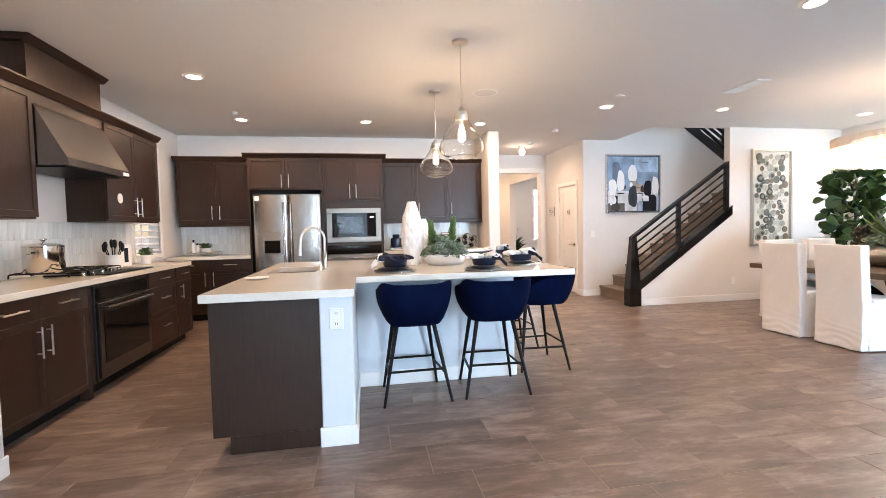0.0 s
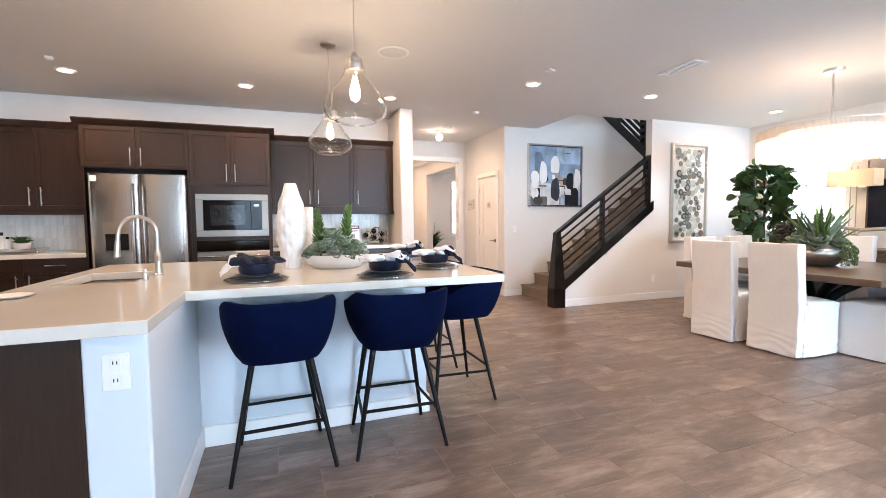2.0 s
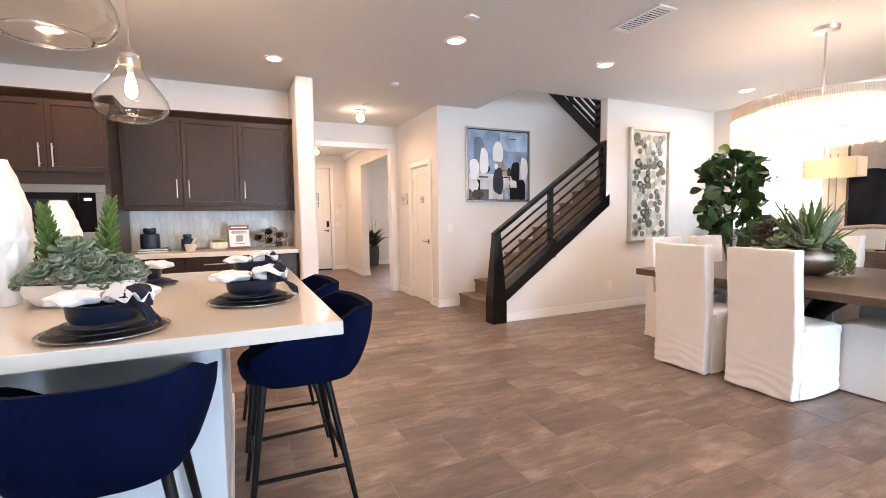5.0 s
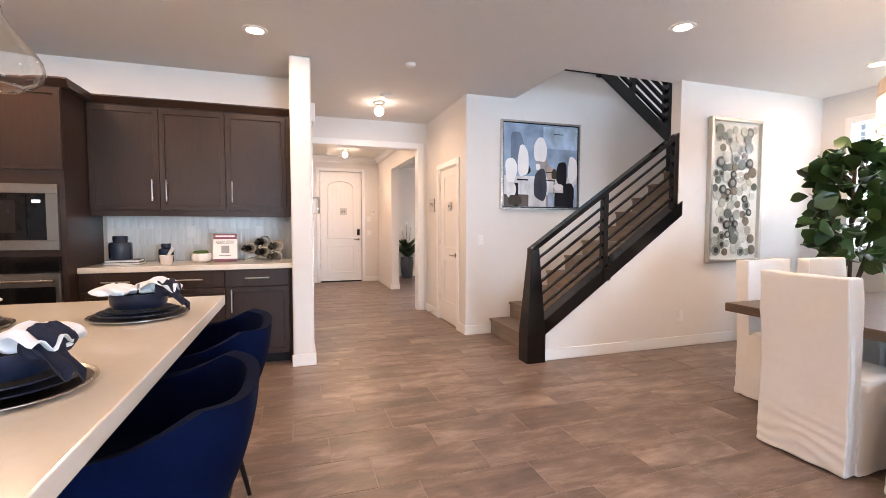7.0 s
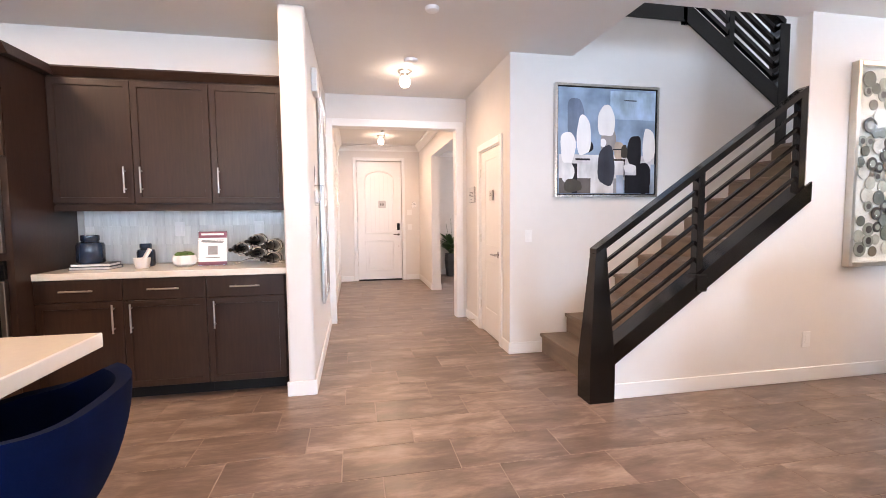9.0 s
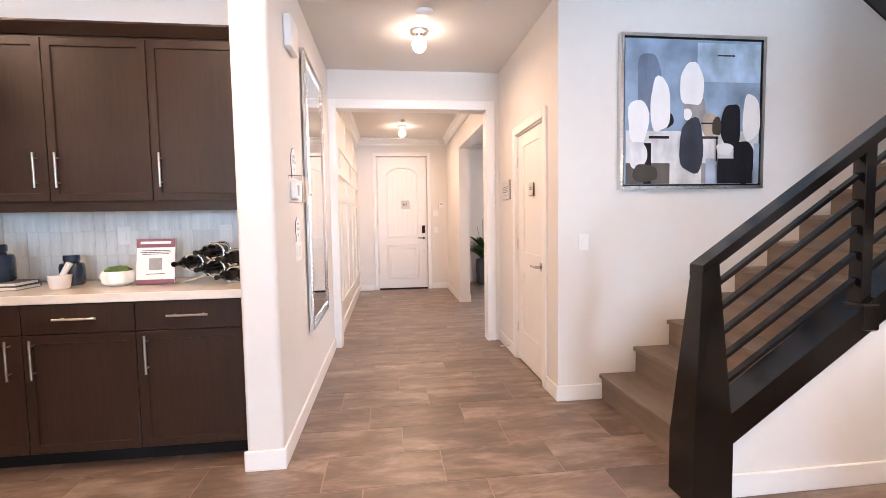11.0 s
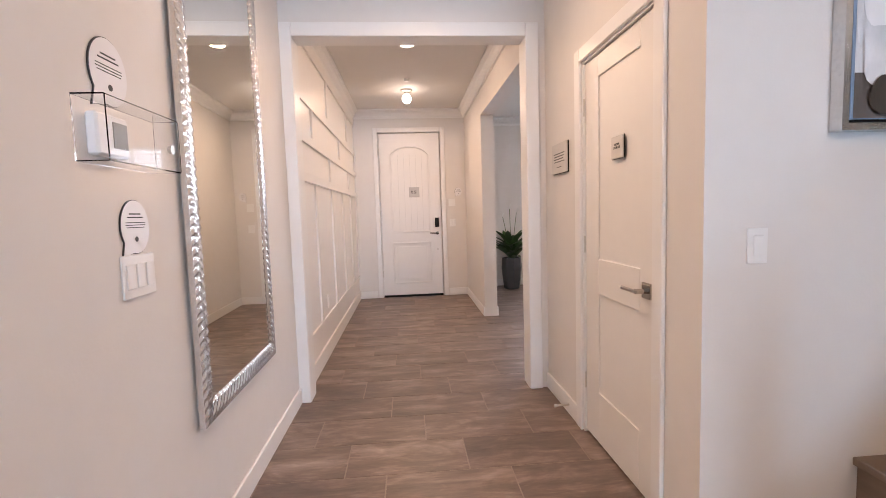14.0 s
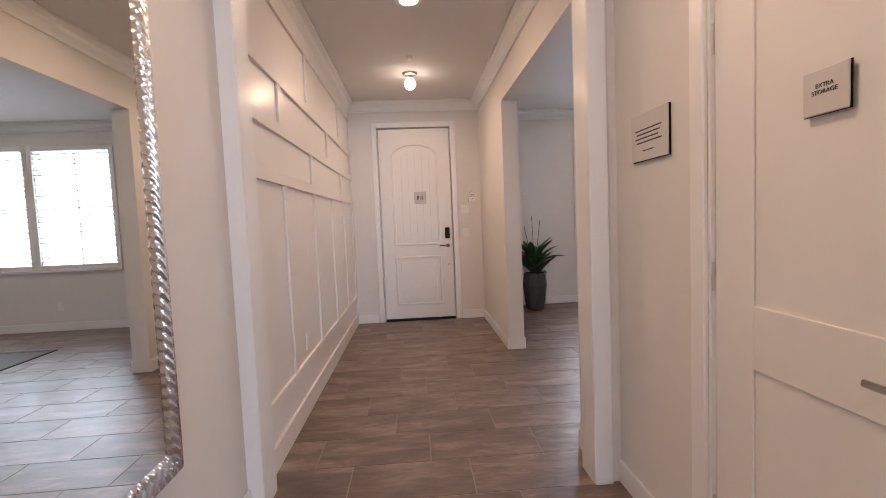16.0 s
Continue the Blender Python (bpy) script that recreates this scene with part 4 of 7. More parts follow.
bm = bmesh.new()
crown_run(bm, (2.43, HE + T), (2.43, FD), (1, 0))
crown_run(bm, (4.05, HE + T), (4.05, FD), (-1, 0))
crown_run(bm, (2.43, FD), (4.05, FD), (0, -1))
crown_run(bm, (4.2, RN), (8.4, RN), (0, -1))
crown_run(bm, (4.2, HE + T), (4.2, RN), (1, 0))
crown_run(bm, (2.43, HE + T), (4.05, HE + T), (0, 1))
solid("trim_crown", bm, TRIM, "white crown moulding", kind="structure")


# ---- windows ----
def shuttered_window(name, m, w, h, slats, label):
    """Window in local x (width), z (height); the room is towards -y."""
    ob = thing(name, label, "window", kind="structure")
    ob.matrix_basis = m
    fw = 0.06
    part("window_frame", boxes((-fw, 0, -0.02, 0.02, -fw, h + fw, 0.004), (w, w + fw, -0.02, 0.02, -fw, h + fw, 0.004),
                               (0, w, -0.02, 0.02, h, h + fw, 0.004), (0, w, -0.02, 0.02, -fw, 0, 0.004)), TRIM, ob)
    part("window_sill", boxes((-fw - 0.01, w + fw + 0.01, -0.04, 0.0, -fw - 0.03, -fw, 0.004)), TRIM, ob)
    pn = part("pane", boxes((0, w, 0.08, 0.086, 0, h)), PANE, ob)
    pn.visible_shadow = False
    part("muntin", boxes((w / 2 - 0.012, w / 2 + 0.012, 0.06, 0.08, 0, h), (0, w, 0.06, 0.08, h * 0.5 - 0.012, h * 0.5 + 0.012)), TRIM, ob)
    for k in range(slats):
        z = (k + 0.5) * h / slats
        bm = bmesh.new()
        box(bm, 0.004, w - 0.004, -0.028, 0.028, -0.0035, 0.0035)
        part("slat", bm, TRIM, ob, at=pose(0, 0.02, z, 22, 0, 0))
    return ob


shuttered_window("window_study", pose(W1[0], RN, RZ[0]), W1[1] - W1[0], RZ[1] - RZ[0], 22, "white window with open plantation shutters")
shuttered_window("window_study", pose(W2[0], RN, RZ[0]), W2[1] - W2[0], RZ[1] - RZ[0], 22, "white window with open plantation shutters")
shuttered_window("window_dining", pose(DE, WE[1], WE[2], 0, 0, -90), WE[1] - WE[0], WE[3] - WE[2], 20, "bright white-framed dining window with open shutters")
shuttered_window("window_kitchen", pose(KL, WN[0], WN[2], 0, 0, 90), WN[1] - WN[0], WN[3] - WN[2], 16, "white kitchen side window with open shutters")
for _x0, _x1, _count in ((*SG[0], 1), (*SG[1], 2)):
    patio = thing("door_patio", "white-framed sliding glass patio door", "door", (_x0, SOUTH - 0.07, 0), kind="structure")
    _pw = (_x1 - _x0) / _count
    for _k in range(_count):
        x0 = _k * _pw
        part("door_frame", boxes((x0, x0 + 0.07, 0, 0.05, 0.0, 2.4), (x0 + _pw - 0.07, x0 + _pw, 0, 0.05, 0.0, 2.4), (x0 + 0.07, x0 + _pw - 0.07, 0, 0.05, 0, 0.09), (x0 + 0.07, x0 + _pw - 0.07, 0, 0.05, 2.32, 2.4)), TRIM, patio)
        part("pane", boxes((x0 + 0.07, x0 + _pw - 0.07, 0.02, 0.026, 0.09, 2.32)), PANE, patio).visible_shadow = False
ground = solid("ground", boxes((-400, 400, -400, 400, -0.6, -0.15)), material("pale_paving", (0.42, 0.40, 0.37), 0.9, spread=0.15, grain=3), kind="structure")

# ---- lamps and ceiling fittings ----
def point_lamp(name, at, power, colour, size=0.03):
    ob = new(name, bpy.data.lights.new(name, "POINT"))
    ob.data.energy, ob.data.color, ob.data.shadow_soft_size = power, colour, size
    ob.location = at
    return ob


CAN_POWER = 15.0
# (6.1, 12.35) is added to brighten the study; the two below y=2 are unseen fill
for _x, _y in ((-1.24, 5.13), (-1.24, 6.82), (0.38, 6.80), (2.0, 6.78), (3.37, 5.74), (5.02, 5.71), (7.33, 5.74), (3.40, 3.11), (-1.24, 3.40), (0.4, 1.2), (5.0, 1.6), (3.23, 10.57), (6.1, 12.35)):
    can = thing("recessed_light", "round white recessed ceiling light, switched on", "ceiling light", (_x, _y, CEIL), group="recessed lights")
    bm = bmesh.new()
    lathe(bm, [(0.062, -0.001), (0.062, -0.008), (0.085, -0.006), (0.09, -0.001)], n=28, closed=False)
    part("trim_ring", bm, TRIM, can, smooth=True)
    # wider than the ring's hole: the extra glowing edge stands for glare
    part("lens", rod(bmesh.new(), (0, 0, -0.001), (0, 0, -0.0065), 0.07, n=28), LAMPGLOW, can, "glowing warm white lens")
    ob = new("recessed_lamp", bpy.data.lights.new("recessed_lamp", "AREA"))
    ob.data.shape, ob.data.size, ob.data.energy, ob.data.color = "DISK", 0.12, CAN_POWER, WARM
    ob.matrix_world = look((_x, _y, CEIL - 0.012), (_x, _y + 0.0001, 0))

PENDANTGLASS = glass("faintly_smoked_glass", (0.99, 0.975, 0.95))
# two clear glass pendants over the island
for _x, _y in ((1.115, 4.03), (1.11, 5.32)):
    pd = thing("pendant_lamp", "clear glass teardrop pendant lamp with nickel fittings", "pendant lamp", (_x, _y, CEIL), group="pendants over the island")
    part("canopy", lathe(bmesh.new(), [(0.065, 0), (0.065, -0.018), (0.058, -0.024), (0.012, -0.026)][::-1], n=24), NICKEL, pd, smooth=True)
    part("cord", rod(bmesh.new(), (0, 0, -0.02), (0, 0, -0.53), 0.004, n=8), NICKEL, pd)
    part("socket_cap", lathe(bmesh.new(), [(0.03, -0.632), (0.051, -0.628), (0.053, -0.615), (0.053, -0.588), (0.046, -0.582), (0.046, -0.56), (0.026, -0.545), (0.012, -0.52)], n=20), NICKEL, pd, smooth=True)
    prof = [(0.114, -0.918), (0.150, -0.903), (0.176, -0.876), (0.185, -0.845), (0.177, -0.806), (0.152, -0.764), (0.115, -0.715), (0.083, -0.672), (0.062, -0.635), (0.0555, -0.60)]
    inner = [(r - 0.0025, z) for r, z in reversed(prof)]
    sh = part("shade", lathe(bmesh.new(), prof + inner + prof[:1], n=48, closed=False), PENDANTGLASS, pd, "clear blown glass shade", smooth=True)
    rim = part("glass_rim", tube(bmesh.new(), [(0.113 * math.cos(a), 0.113 * math.sin(a), -0.919) for a in np.linspace(0, 2 * math.pi, 49)], 0.0045, n=8), PENDANTGLASS, pd, smooth=True)
    rim.visible_shadow = False
    sh.visible_shadow = False
    part("socket", rod(bmesh.new(), (0, 0, -0.625), (0, 0, -0.665), 0.016, n=12), NICKEL, pd, smooth=True)
    bl = part("bulb", lathe(bmesh.new(), [(0.012, -0.66), (0.016, -0.68), (0.028, -0.725), (0.031, -0.76), (0.025, -0.787), (0.008, -0.80)][::-1], n=20), BULB, pd, "glowing filament bulb", smooth=True)
    bl.visible_shadow = False
    point_lamp("pendant_light", (_x, _y, CEIL - 0.75), 4.5, (1.0, 0.78, 0.52), 0.03)

# small glass ceiling lights in hall and foyer
for _x, _y in ((3.25, 8.48), (3.22, 12.05)):
    fl = thing("flush_light", "small glass ceiling light with glowing round bulb", "ceiling light", (_x, _y, CEIL), group="flush lights")
    part("canopy", lathe(bmesh.new(), [(0.03, -0.05), (0.035, -0.028), (0.07, -0.02), (0.075, 0)], n=24), NICKEL, fl, smooth=True)
    part("globe", lathe(bmesh.new(), [(0.004, -0.165), (0.03, -0.158), (0.05, -0.135), (0.056, -0.108), (0.05, -0.08), (0.03, -0.056), (0.02, -0.05)], n=20),
         glowing("globe_glow", (1.0, 0.88, 0.72), 16), fl, "glowing opal globe", smooth=True).visible_shadow = False
    prof = [(0.07, -0.17), (0.085, -0.14), (0.088, -0.10), (0.078, -0.06), (0.06, -0.03)]
    ob = new("flush_lamp", bpy.data.lights.new("flush_lamp", "AREA"))
    ob.data.shape, ob.data.size, ob.data.energy, ob.data.color = "DISK", 0.10, 13.0, WARM
    ob.matrix_world = look((_x, _y, CEIL - 0.172), (_x, _y + 0.0001, 0))

# chandelier
ch = thing("chandelier", "large round drum chandelier of hanging strands and glowing crystals", "chandelier", (6.02, 4.32, CEIL))
part("canopy", lathe(bmesh.new(), [(0.02, -0.04), (0.085, -0.03), (0.09, 0)], n=28), NICKEL, ch, smooth=True)
part("stem", rod(bmesh.new(), (0, 0, -0.03), (0, 0, -0.62), 0.010), NICKEL, ch)
STRAND = material("pale_beige_strands", (0.70, 0.56, 0.44), 0.55, spread=0.2)
CRYSTAL = bpy.data.materials.new("frosted_crystal_own_glow")
CRYSTAL.use_nodes = True
_n, _l = CRYSTAL.node_tree.nodes, CRYSTAL.node_tree.links
_tr = _n.new("ShaderNodeBsdfTranslucent")
_tr.inputs[0].default_value = (0.95, 0.93, 0.9, 1)
_mx = _n.new("ShaderNodeMixShader")
_mx.inputs[0].default_value = 0.7
_n["Principled BSDF"].inputs["Base Color"].default_value = (0.9, 0.89, 0.87, 1)
_n["Principled BSDF"].inputs["Roughness"].default_value = 0.15
# own glow in place of the bulb light that the crystals catch
_n["Principled BSDF"].inputs["Emission Color"].default_value = (1.0, 0.89, 0.76, 1)
_n["Principled BSDF"].inputs["Emission Strength"].default_value = 1.0
_l.new(_n["Principled BSDF"].outputs[0], _mx.inputs[1])
_l.new(_tr.outputs[0], _mx.inputs[2])
_l.new(_mx.outputs[0], _n["Material Output"].inputs[0])


def ring(bm, r, z, t):
    lathe(bm, [(r - t, z - t), (r + t, z - t), (r + t, z + t), (r - t, z + t), (r - t, z - t)], n=56, closed=False)


bm = bmesh.new()
for _r, _z in ((0.63, -0.595), (0.63, -0.884), (0.45, -0.62)):
    ring(bm, _r, _z, 0.004)
for _k in range(4):
    a = _k * math.pi / 2
    rod(bm, (0, 0, -0.595), (0.63 * math.cos(a), 0.63 * math.sin(a), -0.595), 0.005, n=6)
part("hoop_frame", bm, NICKEL, ch, "thin wire hoops")


def strands(count, r, z0, z1, w, mat, name, label, jitter=0.0):
    v, f = [], []
    for k in range(count):
        a = 2 * math.pi * k / count
        c, s = math.cos(a), math.sin(a)
        lo = z0 - random.uniform(0, jitter)
        b = len(v)
        for z in (lo, z1):
            for du, dr in ((-w, -w * 0.6), (w, -w * 0.6), (w, w * 0.6), (-w, w * 0.6)):
                v.append(((r + dr) * c - du * s, (r + dr) * s + du * c, z))
        f += [(b, b + 1, b + 2, b + 3), (b + 4, b + 5, b + 6, b + 7)] + [(b + i, b + (i + 1) % 4, b + 4 + (i + 1) % 4, b + 4 + i) for i in range(4)]
    me = bpy.data.meshes.new(name)
    me.from_pydata(v, [], f)
    me.materials.append(mat)
    ob = new(name, me)
    ob.parent = ch
    return tagged(ob, label, kind="stuff")


strands(460, 0.63, -0.70, -0.595, 0.0017, STRAND, "beige_fringe", "pale beige hanging strands")
strands(280, 0.632, -0.872, -0.695, 0.0046, CRYSTAL, "crystal_fringe", "glowing frosted crystal strands", 0.03)
strands(220, 0.45, -0.86, -0.62, 0.0048, CRYSTAL, "inner_fringe", "glowing frosted crystal strands", 0.03)
for _k in range(6):
    a = _k * math.pi / 3 + 0.3
    p = (0.28 * math.cos(a), 0.28 * math.sin(a), -0.75)
    part("bulb", lathe(bmesh.new(), [(0.006, -0.05), (0.024, -0.02), (0.024, 0.01), (0.01, 0.05)], n=12, at=p), BULB, ch, "glowing bulb", smooth=True)
point_lamp("chandelier_light", (6.02, 4.32, CEIL - 0.78), 7.5, (1.0, 0.72, 0.48), 0.2)

# small ceiling fittings
for _x, _y, _r in ((3.29, 7.10, 0.05), (3.27, 8.15, 0.065), (7.28, 4.35, 0.03), (-1.22, 6.44, 0.035), (3.22, 11.6, 0.03)):
    bm = bmesh.new()
    lathe(bm, [(_r * 0.6, -0.03), (_r * 0.9, -0.022), (_r, -0.008), (_r, 0)], n=24)
    solid("smoke_detector", bm, TRIM, "small round white ceiling detector", "smoke detector", smooth=True, at=pose(_x, _y, CEIL))
sp = thing("ceiling_speaker", "round white flush ceiling speaker grille", "speaker", (1.68, 5.33, CEIL))
part("grille", lathe(bmesh.new(), [(0.10, -0.008), (0.125, -0.006), (0.125, 0)], n=32), material("speaker_mesh", (0.66, 0.65, 0.63), 0.7, grain=300, spread=0.15), sp)
part("rim", lathe(bmesh.new(), [(0.125, -0.001), (0.125, -0.009), (0.14, -0.006), (0.142, -0.001)], n=32, closed=False), TRIM, sp, smooth=True)
solid("wall_sensor", boxes((-0.045, 0.045, -0.035, 0.035, -0.012, 0)), TRIM, "small white square ceiling sensor", "sensor", at=pose(3.28, 5.28, CEIL, 0, 0, 20))
vt = thing("ceiling_vent", "white rectangular ceiling air vent with slats", "vent", (4.50, 4.80, CEIL))
part("frame", boxes((-0.09, 0.09, -0.23, -0.205, -0.012, 0), (-0.09, 0.09, 0.205, 0.23, -0.012, 0), (-0.09, -0.07, -0.205, 0.205, -0.012, 0), (0.07, 0.09, -0.205, 0.205, -0.012, 0)), TRIM, vt)
# dark sheet on the closed ceiling stands for the shaded duct
part("backing", boxes((-0.07, 0.07, -0.205, 0.205, -0.003, -0.001)), material("vent_duct_shade", (0.10, 0.10, 0.10), 0.8), vt)
for _k in range(14):
    part("slat", boxes((-0.07, 0.07, -0.004, 0.004, -0.008, 0.0)), TRIM, vt, at=pose(0, -0.19 + _k * 0.0292, -0.004, -40, 0, 0))

# ---- seats ----
def bar_stool():
    ob = thing("bar_stool", "navy velvet bucket bar stool with slim black legs", "bar stool", group="stools at the island")
    nu, nv = 29, 9
    bm = bmesh.new()
    sheets = []
    for off in (0.0, 0.032):
        grid = []
        for i in range(nu):
            u = -1 + 2 * i / (nu - 1)
            a = math.radians(-90 + u * 128)
            top = 0.875 + 0.012 * min(1, abs(u) / 0.4) ** 2 - 0.32 * max(0, abs(u) - 0.43) ** 1.15
            low = 0.57
            col = []
            for j in range(nv):
                v = j / (nv - 1)
                flare = math.sin(v * math.pi / 2) ** 0.75
                rx, ry = 0.190 + 0.082 * flare - off, 0.205 + 0.095 * flare - off
                z = low + (top - low) * v + (off * 0.9 if j == 0 else 0) - (0.006 if (off and j == nv - 1) else 0)
                ca_, sa_ = math.cos(a), math.sin(a)
                col.append(bm.verts.new((rx * math.copysign(abs(ca_) ** 0.62, ca_), ry * math.copysign(abs(sa_) ** 0.62, sa_) - 0.035, z)))
            grid.append(col)
        sheets.append(grid)
    o, n_ = sheets
    for i in range(nu - 1):
        for j in range(nv - 1):
            bm.faces.new((o[i][j], o[i + 1][j], o[i + 1][j + 1], o[i][j + 1]))
            bm.faces.new((n_[i][j], n_[i][j + 1], n_[i + 1][j + 1], n_[i + 1][j]))
        bm.faces.new((o[i][nv - 1], o[i + 1][nv - 1], n_[i + 1][nv - 1], n_[i][nv - 1]))
        bm.faces.new((o[i + 1][0], o[i][0], n_[i][0], n_[i + 1][0]))
    for i in (0, nu - 1):
        for j in range(nv - 1):
            bm.faces.new((o[i][j], o[i][j + 1], n_[i][j + 1], n_[i][j]))
    shell = part("backrest", bm, VELVET, ob, "curved navy velvet back and arms", smooth=True)
    bm = bmesh.new()
    lathe(bm, [(0.15, 0.572), (0.185, 0.58), (0.20, 0.61), (0.205, 0.65), (0.19, 0.672), (0.12, 0.682)], n=32, sx=1.06, sy=1.05, at=(0, 0.02, 0))
    part("seat", bm, VELVET, ob, smooth=True)
    tops, feet = [(-0.13, -0.11), (0.13, -0.11), (0.13, 0.14), (-0.13, 0.14)], [(-0.245, -0.215), (0.245, -0.215), (0.215, 0.215), (-0.215, 0.215)]
    for (tx, ty), (fx, fy) in zip(tops, feet):
        lg = part("leg", rod(bmesh.new(), (fx, fy, 0), (tx, ty, 0.59), 0.010, 0.017, n=12), BLACK, ob, smooth=True)
    def on(k, z):
        s = z / 0.59
        return (feet[k][0] + (tops[k][0] - feet[k][0]) * s, feet[k][1] + (tops[k][1] - feet[k][1]) * s, z)
    for a, b, z in ((0, 1, 0.235), (1, 2, 0.20), (2, 3, 0.235), (3, 0, 0.20)):
        part("footrest", rod(bmesh.new(), on(a, z), on(b, z), 0.009, n=10), BLACK, ob, smooth=True)
    return ob


st = bar_stool()
st.matrix_basis = pose(0.66, 3.80, 0, 0, 0, 2)
copy_thing(st, pose(1.27, 3.81, 0, 0, 0, -2))
copy_thing(st, pose(1.83, 4.30, 0, 0, 0, 90))
copy_thing(st, pose(1.83, 5.02, 0, 0, 0, 91))


def crumple(bm, amount, scale, seed):
    for v in bm.verts:
        n = noise.noise_vector(v.co * scale + Vector((seed, seed * 1.7, 0)))
        v.co += n * amount


def cloth_box(x0, x1, y0, y1, z0, z1, cuts, bev, amount, seed):
    bm = bmesh.new()
    box(bm, x0, x1, y0, y1, z0, z1)
    bmesh.ops.subdivide_edges(bm, edges=list(bm.edges), cuts=cuts, use_grid_fill=True)
    edge = [e for e in bm.edges if len(e.link_faces) == 2 and e.calc_face_angle() > 1.0]
    bmesh.ops.bevel(bm, geom=edge, offset=bev, segments=3, profile=0.5, affect="EDGES")
    crumple(bm, amount, 7.0, seed)
    return bm


def slip_chair(seed):
    ob = thing("dining_chair", "parsons dining chair in a floor-length white linen slipcover", "dining chair", group="chairs round the dining table")
    bm = cloth_box(-0.225, 0.225, -0.272, -0.175, 0.010, 1.012, 25, 0.010, 0.008, seed)
    low = [e for e in bm.edges if max(v.co.z for v in e.verts) < 0.36 and abs(e.verts[0].co.z - e.verts[1].co.z) > 0.02]
    bmesh.ops.subdivide_edges(bm, edges=low, cuts=3, use_grid_fill=True)
    for v in bm.verts:
        v.co.y -= max(0, v.co.z - 0.47) * 0.06 + 0.0036 * math.sin(v.co.z * 95 + seed + 9 * v.co.x + 4.5 * noise.noise(v.co * 5)) * max(0, 1 - v.co.z / 0.27) ** 0.5 + 0.012 * max(0, 0.4 - v.co.z)
        v.co.x *= 1 + 0.02 * max(0, 0.4 - v.co.z) - 0.03 * max(0, v.co.z - 0.6)
    part("backrest", bm, LINEN, ob, smooth=True)
    bm = cloth_box(-0.235, 0.235, -0.16, 0.272, 0.42, 0.495, 9, 0.034, 0.008, seed + 3)
    for v in bm.verts:
        if v.co.z > 0.46:
            v.co.z += 0.012 * (1 - (v.co.x / 0.24) ** 2) - 0.02 * max(0, (v.co.y - 0.1) / 0.17) ** 2
    part("seat", bm, LINEN, ob, smooth=True)
    bm = bmesh.new()
    n, rows = 88, 14
    rings = []
    for j in range(rows):
        z = 0.455 * (1 - j / (rows - 1)) + 0.012
        ring_v = []
        for i in range(n):
            s = 4 * i / n
            k, f = int(s), s - int(s)
            hx, y0, y1 = 0.226, -0.19, 0.262
            x, y = ((-hx + 2 * hx * f, y0), (hx, y0 + (y1 - y0) * f), (hx - 2 * hx * f, y1), (-hx, y1 - (y1 - y0) * f))[k]
            drop = 1 - z / 0.46
            fold = 0.0025 * drop * math.sin(i * 0.55 + seed) + 0.010 * drop
            pucker = 0.006 * math.sin(z * 80 + seed + 1.5 * math.sin(i * 0.25)) * (1 if z < 0.17 else 0.15)
            c = Vector((x, y - 0.0, 0)).normalized()
            ring_v.append(bm.verts.new((x + c.x * (fold + pucker), y + c.y * (fold + pucker), z)))
        rings.append(ring_v)
    for p, q in zip(rings, rings[1:]):
        for i in range(n):
            bm.faces.new((p[i], p[(i + 1) % n], q[(i + 1) % n], q[i]))
    bm.faces.new(rings[0])
    part("skirt", bm, LINEN, ob, "pleated linen skirt with turned hem", smooth=True)
    for sx in (-0.2, 0.2):
        for y in (-0.23, 0.22):
            part("leg", boxes((sx - 0.02, sx + 0.02, y - 0.02, y + 0.02, 0, 0.2)), WALNUT, ob)
    return ob


ca, cb = slip_chair(1.0), slip_chair(5.3)
ca.matrix_basis = pose(5.13, 4.69, 0, 0, 0, -90)
cb.matrix_basis = pose(5.15, 4.09, 0, 0, 0, -91)
copy_thing(ca, pose(5.665, 3.62, 0, 0, 0, 0))
copy_thing(cb, pose(6.32, 3.60, 0, 0, 0, 1))
copy_thing(ca, pose(5.65, 5.24, 0, 0, 0, 180))
copy_thing(cb, pose(6.32, 5.25, 0, 0, 0, 181))
copy_thing(ca, pose(6.98, 4.72, 0, 0, 0, 90))
copy_thing(cb, pose(6.98, 4.06, 0, 0, 0, 89))

# dining table
table = thing("dining_table", "square dark walnut dining table on curved black base", "dining table", (6.03, 4.40, 0))
part("tabletop", boxes((-0.91, 0.91, -0.97, 0.97, 0.675, 0.735, 0.006, 2)), WALNUT, table)
part("apron", boxes((-0.5, 0.5, -0.5, 0.5, 0.63, 0.675)), BLACK, table)
for _k in range(4):
    a = math.radians(45 + 90 * _k)
    pts = []
    for s in np.linspace(0, 1, 14):
        r = 0.10 + 0.42 * (abs(s - 0.5) * 2) ** 1.7
        pts.append((r * math.cos(a), r * math.sin(a), 0.02 + 0.62 * s))
    part("leg", tube(bmesh.new(), pts, 0.045, n=10), BLACK, table, "curved black pedestal arm", smooth=True)
part("foot_plate", lathe(bmesh.new(), [(0.5, 0), (0.5, 0.015), (0.46, 0.022)], n=32), BLACK, table)


# ---- plants ----
LEAF = material("glossy_fig_leaf", (0.042, 0.098, 0.028), 0.38, spread=0.4, grain=5, per_object=0.35, spec=0.4)
SUCC = material("grey_green_succulent", (0.165, 0.225, 0.155), 0.55, spread=0.35, grain=8, per_object=0.25)
GREEN = material("mid_green_leaf", (0.075, 0.155, 0.035), 0.5, spread=0.35, grain=8, per_object=0.3)
